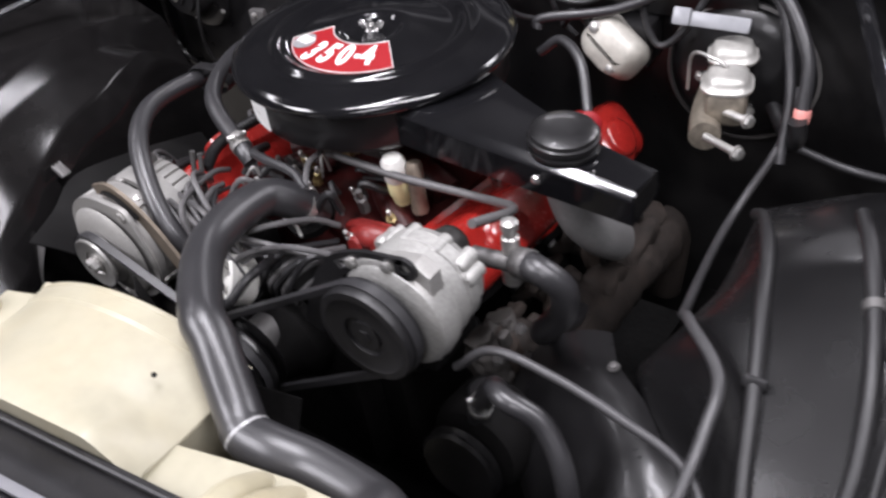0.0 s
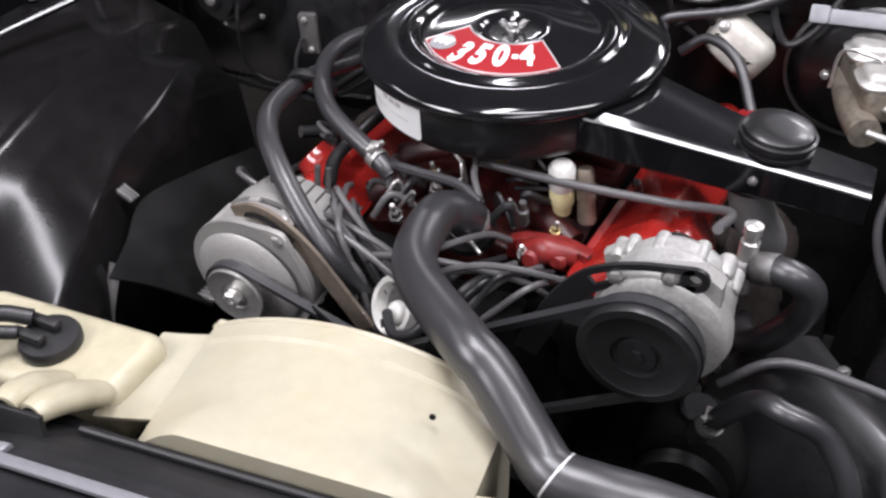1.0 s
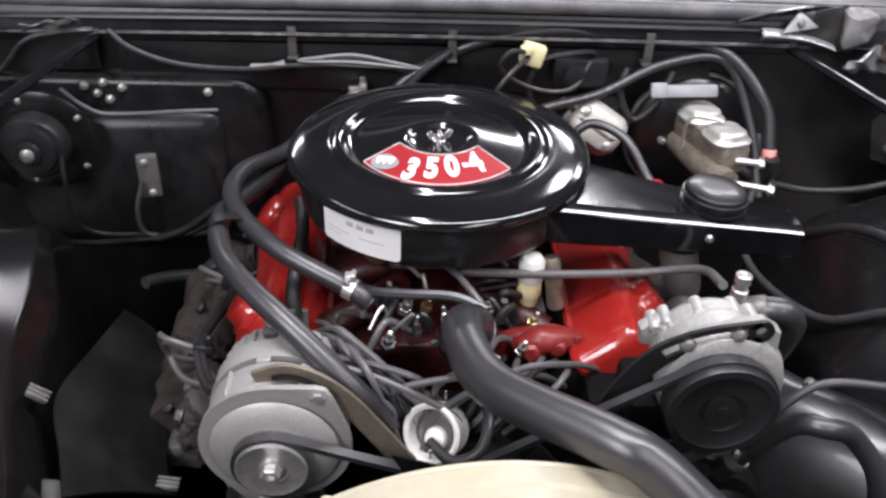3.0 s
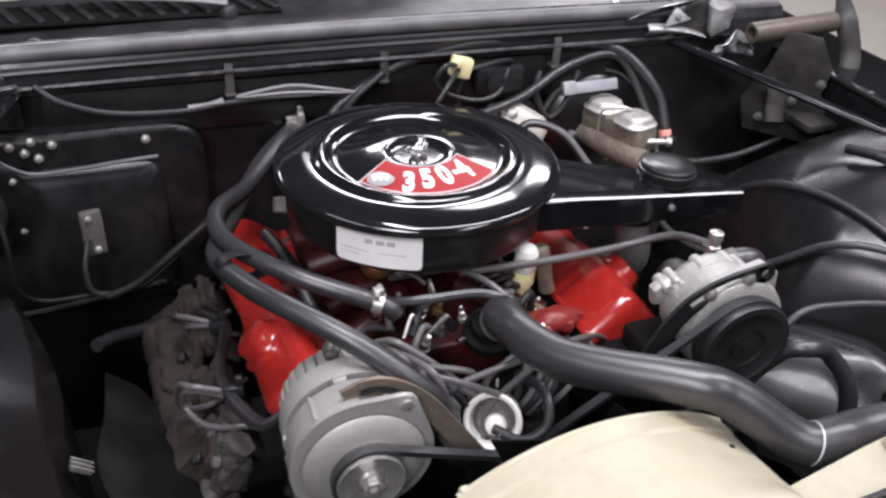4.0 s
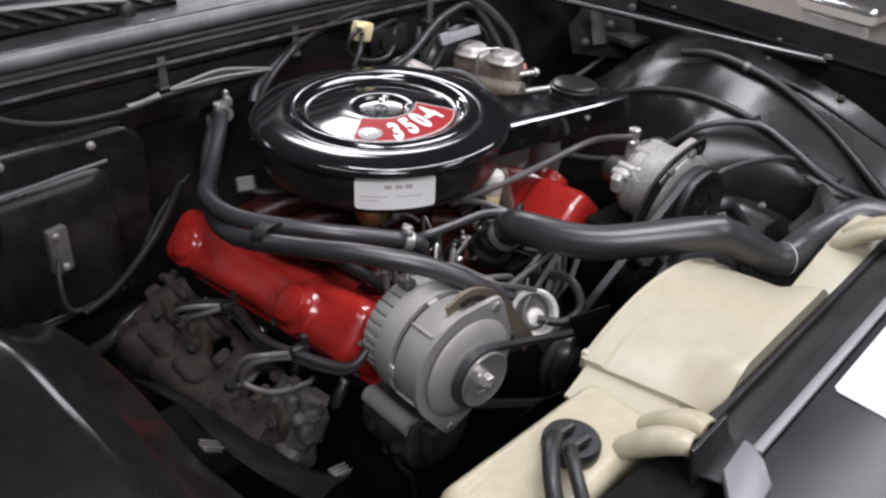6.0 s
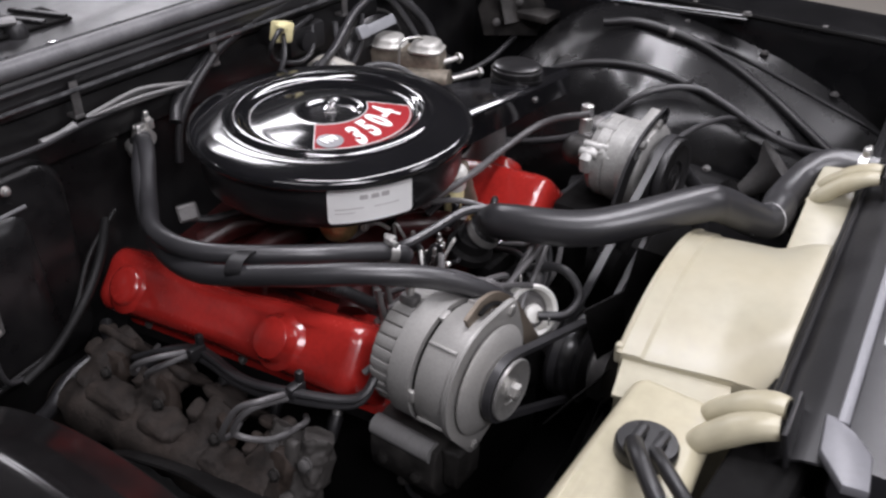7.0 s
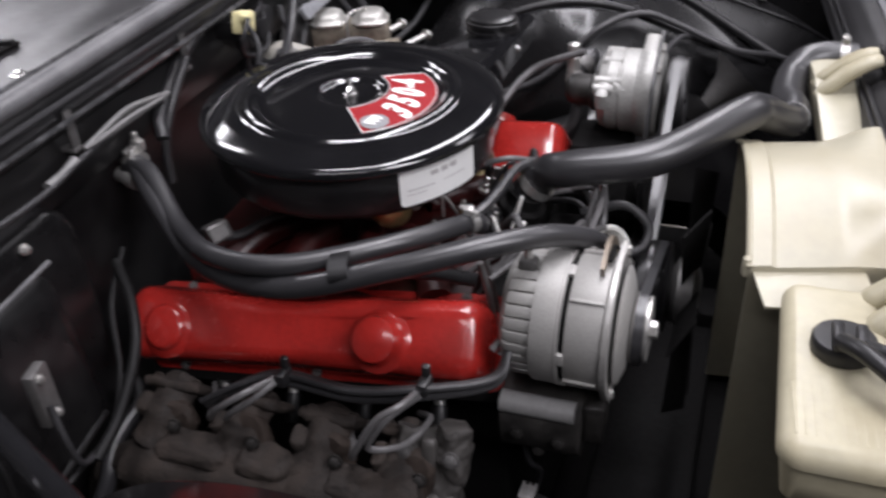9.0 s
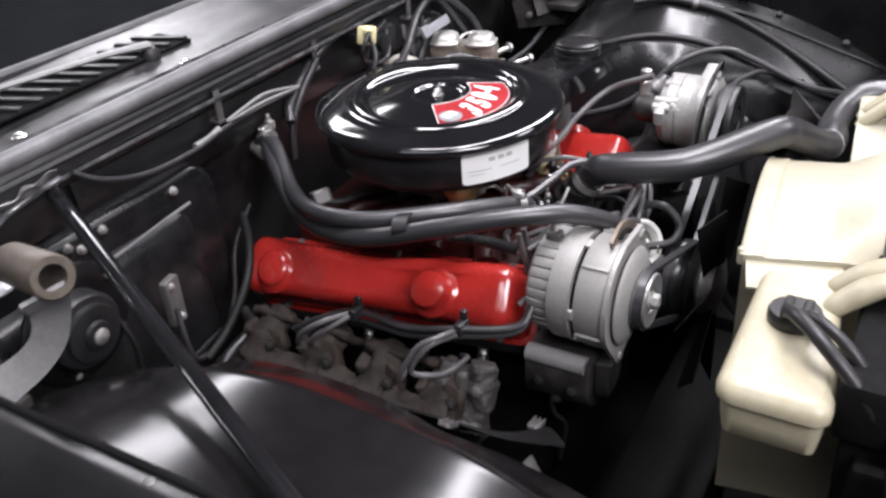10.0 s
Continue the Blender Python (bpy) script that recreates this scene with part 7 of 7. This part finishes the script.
def wiper_pump():
    t = thing("wiper_motor", (0.268, 0.26, 0.82), "off-white cast wiper motor housing on the firewall", "motor")
    m = frame_m((0.262, 0.235, 0.868), (0.82, -0.25, -0.5), (0.5, 0.3, 0.8))
    bm = bmesh.new()
    for k in range(11):
        a = math.pi * (k - 5) / 10.6
        full = max(0.15, math.cos(a) ** 0.6)
        q = rounded(0.098 * (0.45 + 0.55 * full), 0.070 * (0.4 + 0.6 * full), 0.022, 5)
        if k == 0:
            rings = []
        rings.append([m @ V(x, y + 0.004 * math.sin(3 * a), -0.008 + 0.042 * math.sin(a)) for x, y in q])
    skin(bm, rings)
    part("housing", bm, BEIGE, t)
    for x, y, r in ((-0.03, 0.01, 0.008), (0.028, -0.014, 0.006)):
        bm = bmesh.new()
        bolt(bm, m @ V(x, y, 0.03), m @ V(0, 0, 1) - m @ V(0, 0, 0), r, 0.006)
        part("bolt", bm, STEEL, t)
    bm = bmesh.new()
    lathe(bm, [(0.008, 0), (0.008, 0.0016)], m @ V(-0.005, 0.012, 0.03), m @ V(0, 0, 1) - m @ V(0, 0, 0), 16)
    part("port", bm, DEEPBLACK, t, "dark round port")
    bm = bmesh.new()
    box(bm, (0.262, 0.285, 0.86), (0.09, 0.06, 0.07), 0.008)
    part("mount", bm, PLASTIC, t)
    hose("motor_wire", [(0.23, 0.235, 0.89), (0.205, 0.22, 0.92), (0.19, 0.23, 0.90), (0.17, 0.25, 0.88), (0.15, 0.29, 0.87)], 0.005, WIRE, "black wire at the wiper motor", "wire", 8)
    hose("loop_wire", [(0.31, 0.27, 0.955), (0.30, 0.255, 0.92), (0.325, 0.25, 0.875), (0.36, 0.255, 0.90), (0.385, 0.27, 0.95)], 0.0055, WIRE, "black wire hanging in a loop on the firewall", "wire", 8)


wiper_pump()


def brake_booster():
    t = thing("brake_booster", (0.44, 0.3, 0.78), "black brake booster drum on the firewall", "booster")
    bm = bmesh.new()
    lathe(bm, [(0.09, 0), (0.105, 0.004), (0.108, 0.02), (0.10, 0.035), (0.08, 0.048), (0.04, 0.055), (0.03, 0.06)], (0.435, 0.32, 0.83), (0.05, -1, 0), 44)
    part("drum", bm, SATIN, t)
    bm = bmesh.new()
    lathe(bm, [(0.106, 0), (0.111, 0.002), (0.111, 0.008), (0.106, 0.01)], (0.435, 0.30, 0.83), (0.05, -1, 0), 44, False)
    part("crimp_band", bm, GREYMET, t)
    for a in (60, 180, 300):
        bm = bmesh.new()
        bolt(bm, V(0.435 + 0.05 * math.cos(radians(a)), 0.268, 0.83 + 0.05 * math.sin(radians(a))), (0.05, -1, 0), 0.006, 0.01)
        part("stud", bm, STEEL, t)
    m = thing("master_cylinder", (0.43, 0.19, 0.83), "brown cast brake master cylinder with two silver caps", "master cylinder")
    bm = bmesh.new()
    r = Matrix.Rotation(radians(18), 3, "Z")
    box(bm, (0.446, 0.208, 0.86), (0.054, 0.145, 0.05), 0.012, r)
    tube(bm, [V(0.41, 0.28, 0.83), V(0.43, 0.18, 0.832), V(0.452, 0.115, 0.834)], 0.021, 18)
    part("body", bm, MCAST, m)
    for i, (x, y) in enumerate(((0.457, 0.172), (0.436, 0.246))):
        bm = bmesh.new()
        q = rounded(0.066, 0.066, 0.022, 5)
        mm = Matrix.Translation((x, y, 0.882)) @ Matrix.Rotation(radians(18), 4, "Z")
        skin(bm, [[mm @ V(a * k, b * k, z) for a, b in q] for z, k in ((0, 1), (0.004, 1.02), (0.006, 0.9), (0.012, 0.82), (0.016, 0.78), (0.020, 0.6), (0.021, 0.3))])
        part("cap", bm, CAPM, m, "silver domed cap")
    bm = bmesh.new()
    tube(bm, [V(0.46, 0.175, 0.85), V(0.455, 0.177, 0.9), V(0.43, 0.18, 0.912), V(0.40, 0.19, 0.905), V(0.395, 0.192, 0.85)], 0.0025, 8)
    part("bail", bm, STEEL, m)
    bm = bmesh.new()
    for p, q in ((V(0.455, 0.11, 0.838), V(0.505, 0.085, 0.842)), (V(0.45, 0.15, 0.858), V(0.50, 0.13, 0.862))):
        tube(bm, [p, p.lerp(q, 0.5), q], 0.0055, 10)
        bolt(bm, q, q - p, 0.008, 0.008)
    part("brake_line", bm, STEEL, m, "bright brake line fitting")
    b = thing("warning_plate", (0.40, 0.25, 0.92), "pale grey label plate at the brake booster", "plate")
    bm = bmesh.new()
    prism(bm, rounded(0.085, 0.02, 0.003, 2), frame_m((0.413, 0.252, 0.925), (1, 0, 0.03), (0, 0.5, 1)), 0.006, 0.001)
    prism(bm, rounded(0.025, 0.024, 0.003, 2), frame_m((0.36, 0.252, 0.925), (1, 0, 0.03), (0, 0.5, 1)), 0.01, 0.001)
    part("plate", bm, PLATEM, b)
    hose("check_valve", [(0.548, 0.192, 0.836), (0.55, 0.195, 0.81), (0.54, 0.21, 0.79), (0.515, 0.245, 0.79), (0.48, 0.29, 0.80)], 0.012, PLASTIC, "black elbow valve at the brake booster", "valve")
    p = thing("red_plug", (0.33, 0.05, 0.84), "round red plastic plug below the snorkel", "plug")
    bm = bmesh.new()
    lathe(bm, [(0.016, -0.03), (0.018, -0.01), (0.018, 0.0), (0.014, 0.003)], (0.322, 0.04, 0.862), (0.55, -0.75, 0.35), 24)
    part("plug", bm, DECAL, p)
    hose("vapour_hose", [(0.20, 0.13, 0.90), (0.235, 0.13, 0.925), (0.28, 0.10, 0.915), (0.31, 0.06, 0.875), (0.318, 0.045, 0.865)], 0.007, RUBBER, "black hose arching behind the air cleaner")


brake_booster()


def right_side_lines():
    hose("fender_wire", [(0.535, 0.235, 0.86), (0.533, 0.205, 0.805), (0.500, 0.095, 0.715), (0.528, -0.108, 0.752), (0.572, -0.222, 0.850), (0.630, -0.293, 0.864), (0.640, -0.355, 0.846), (0.650, -0.461, 0.800), (0.726, -0.54, 0.762), (0.735, -0.62, 0.735)], 0.0062, WIREL, "grey-black wire draped from the firewall over the inner fender", "wire", 10)
    hose("fender_wire", [(0.369, -0.357, 0.804), (0.417, -0.353, 0.850), (0.486, -0.355, 0.851), (0.563, -0.364, 0.842), (0.639, -0.379, 0.823), (0.690, -0.440, 0.79)], 0.005, WIREL, "grey-black wire draped over the inner fender", "wire", 10)
    hose("fender_wire", [(0.735, -0.16, 0.915), (0.752, -0.221, 0.908), (0.777, -0.283, 0.898), (0.785, -0.366, 0.872), (0.797, -0.481, 0.832), (0.812, -0.587, 0.79), (0.815, -0.7, 0.72)], 0.0042, PLASTIC, "thin black wire along the fender wall", "wire", 8)
    fh = thing("fender_hose", (0.70, -0.10, 0.92), "black hose lying along the inner fender", "hose", "fender hoses")
    bm = bmesh.new()
    tube(bm, [V(0.69, -0.08, 0.925), V(0.715, -0.147, 0.932), V(0.748, -0.25, 0.905), V(0.765, -0.338, 0.862), V(0.762, -0.413, 0.823), V(0.745, -0.489, 0.785), V(0.73, -0.576, 0.741), V(0.72, -0.66, 0.70)], 0.0085, 12, 8)
    part("tube", bm, PLASTIC, fh)
    bm = bmesh.new()
    lathe(bm, [(0.0088, -0.006), (0.0105, -0.005), (0.0105, 0.005), (0.0088, 0.006)], (0.7335, -0.2, 0.9195), (0.3, -0.95, -0.2), 16, False)
    part("clip", bm, GREYMET, fh, "grey steel hose clip")
    edge = [V(wheelhouse_edge(y)[0] + 0.004, y, wheelhouse_edge(y)[1] + 0.0095) for y in (-0.04, -0.12, -0.2, -0.28, -0.36, -0.44, -0.52)]
    fh = thing("fender_hose", (0.555, 0.03, 0.79), "black hose on the rolled inner fender edge", "hose", "fender hoses")
    bm = bmesh.new()
    tube(bm, [V(0.555, 0.03, 0.80)] + edge, 0.0075, 12, 8)
    part("tube", bm, PLASTIC, fh)
    for i in (3, 5):
        bm = bmesh.new()
        box(bm, edge[i] + V(0, 0, 0.004), (0.022, 0.008, 0.012), 0.002, Matrix.Rotation(radians(-20), 3, "X"))
        part("clip", bm, PLASTIC, fh, "small black hose clip")
    hose("brake_pipe", [(0.55, 0.2, 0.79), (0.62, 0.2, 0.775), (0.70, 0.18, 0.79), (0.78, 0.17, 0.82)], 0.006, WIRE, "black pipe at the firewall corner", "pipe", 10)
    t = thing("horn", (0.60, -0.48, 0.66), "grey metal horn beside the radiator", "horn")
    bm = bmesh.new()
    lathe(bm, [(0.012, 0), (0.02, 0.03), (0.03, 0.06), (0.055, 0.085), (0.06, 0.09), (0.052, 0.086), (0.02, 0.05)], (0.60, -0.42, 0.70), (0.3, -0.6, 0.6), 28)
    part("bell", bm, GREYMET, t)
    bm = bmesh.new()
    lathe(bm, [(0.03, -0.03), (0.032, -0.02), (0.032, 0.005), (0.02, 0.01)], (0.60, -0.42, 0.70), (0.3, -0.6, 0.6), 24)
    box(bm, (0.59, -0.41, 0.64), (0.02, 0.02, 0.1), 0.003)
    part("driver", bm, DEEPBLACK, t)
    p = thing("steering_pump", (0.37, -0.3, 0.6), "dark power-steering pump below the compressor", "pump")
    bm = bmesh.new()
    lathe(bm, [(0.05, -0.06), (0.065, -0.05), (0.068, 0.0), (0.06, 0.02), (0.03, 0.03)], (0.35, -0.31, 0.61), (0, -1, 0.1), 32)
    part("body", bm, DEEPBLACK, p)
    bm = bmesh.new()
    lathe(bm, [(0.02, 0), (0.05, 0.0), (0.055, 0.004), (0.047, 0.010), (0.055, 0.016), (0.05, 0.02), (0.015, 0.018)], (0.35, -0.345, 0.613), (0, -1, 0.1), 32)
    part("pulley", bm, SATIN, p)
    bm = bmesh.new()
    lathe(bm, [(0.02, 0), (0.022, 0.015), (0.018, 0.02)], (0.35, -0.29, 0.67), (0, 0, 1), 20)
    part("filler_cap", bm, PLASTIC, p)


right_side_lines()


def left_side_parts():
    t = thing("splash_flap", (-0.47, -0.2, 0.36), "black splash flap clipped along the inner fender", "splash flap")
    bm = bmesh.new()
    outer = curve([(-0.460, -0.008, 0.673), (-0.456, -0.151, 0.721), (-0.462, -0.263, 0.742), (-0.441, -0.331, 0.723), (-0.417, -0.398, 0.717)], 5)
    inner = curve([(-0.458, -0.006, 0.671), (-0.41, -0.025, 0.637), (-0.371, -0.142, 0.624), (-0.347, -0.261, 0.623), (-0.318, -0.326, 0.637)], 5)

    def plate(u, v):
        i = round(u * 20)
        return outer[i].lerp(inner[i], v) + V(0, 0, 0.008 * math.sin(math.pi * v) * u)

    sheet(bm, plate, 20, 8, 0.003)
    part("flap", bm, FLAPM, t)
    for p, ang in ((V(-0.480, -0.272, 0.752), 35), (V(-0.329, -0.318, 0.646), 10)):
        bm = bmesh.new()
        rot = Matrix.Rotation(radians(ang), 3, "Y")
        box(bm, p, (0.026, 0.018, 0.005), 0.002, rot)
        for k in range(3):
            box(bm, p + rot @ V(0, -0.007 + 0.007 * k, 0.004), (0.028, 0.003, 0.002), 0.0008, rot)
        part("clip", bm, GREYMET, t, "bright ribbed metal clip")
    bm = bmesh.new()
    tube(bm, [V(-0.445, -0.36, 0.70), V(-0.45, -0.40, 0.62), V(-0.45, -0.42, 0.5)], 0.012, 8, flat=0.3)
    part("stay", bm, GREYMET, t, "grey steel stay")
    hose("brake_pipe", [(-0.481, 0.156, 0.601), (-0.453, 0.19, 0.588), (-0.402, 0.218, 0.575), (-0.351, 0.238, 0.589), (-0.282, 0.24, 0.604), (-0.25, 0.28, 0.61)], 0.0115, RUBBER, "grey rubber pipe beside the exhaust manifold", "pipe", 10)
    p = thing("crossmember", (0, -0.45, 0.25), "black steel frame crossmember under the engine", "frame")
    bm = bmesh.new()
    box(bm, (0, -0.42, 0.30), (1.0, 0.16, 0.1), 0.01)
    part("cross_beam", bm, DEEPBLACK, p)
    for x in (-0.44, 0.44):
        bm = bmesh.new()
        box(bm, (x, -0.2, 0.32), (0.09, 1.2, 0.12), 0.01)
        part("side_rail", bm, DEEPBLACK, p)
    # near-black sheet, its colour holds the shade under the engine
    u = thing("underbody", (0, 0, 0.18), "dark underbody below the engine", "underbody", kind="structure")
    bm = bmesh.new()
    box(bm, (0, -0.2, 0.2), (1.9, 2.4, 0.02))
    part("sheet", bm, DEEPBLACK, u)


left_side_parts()


def far_bumper():
    t = thing("chrome_bumper", (3.55, 0.8, 0.0), "chrome bumper standing on the pale floor", "bumper")
    bm = bmesh.new()
    box(bm, (3.55, 0.80, 0.3), (0.4, 0.42, 0.1), 0.045, seg=4)
    part("bar", bm, CHROME, t)
    bm = bmesh.new()
    box(bm, (3.56, 0.8, 0.125), (0.34, 0.36, 0.25), 0.03)
    part("foot", bm, STEEL, t)


far_bumper()
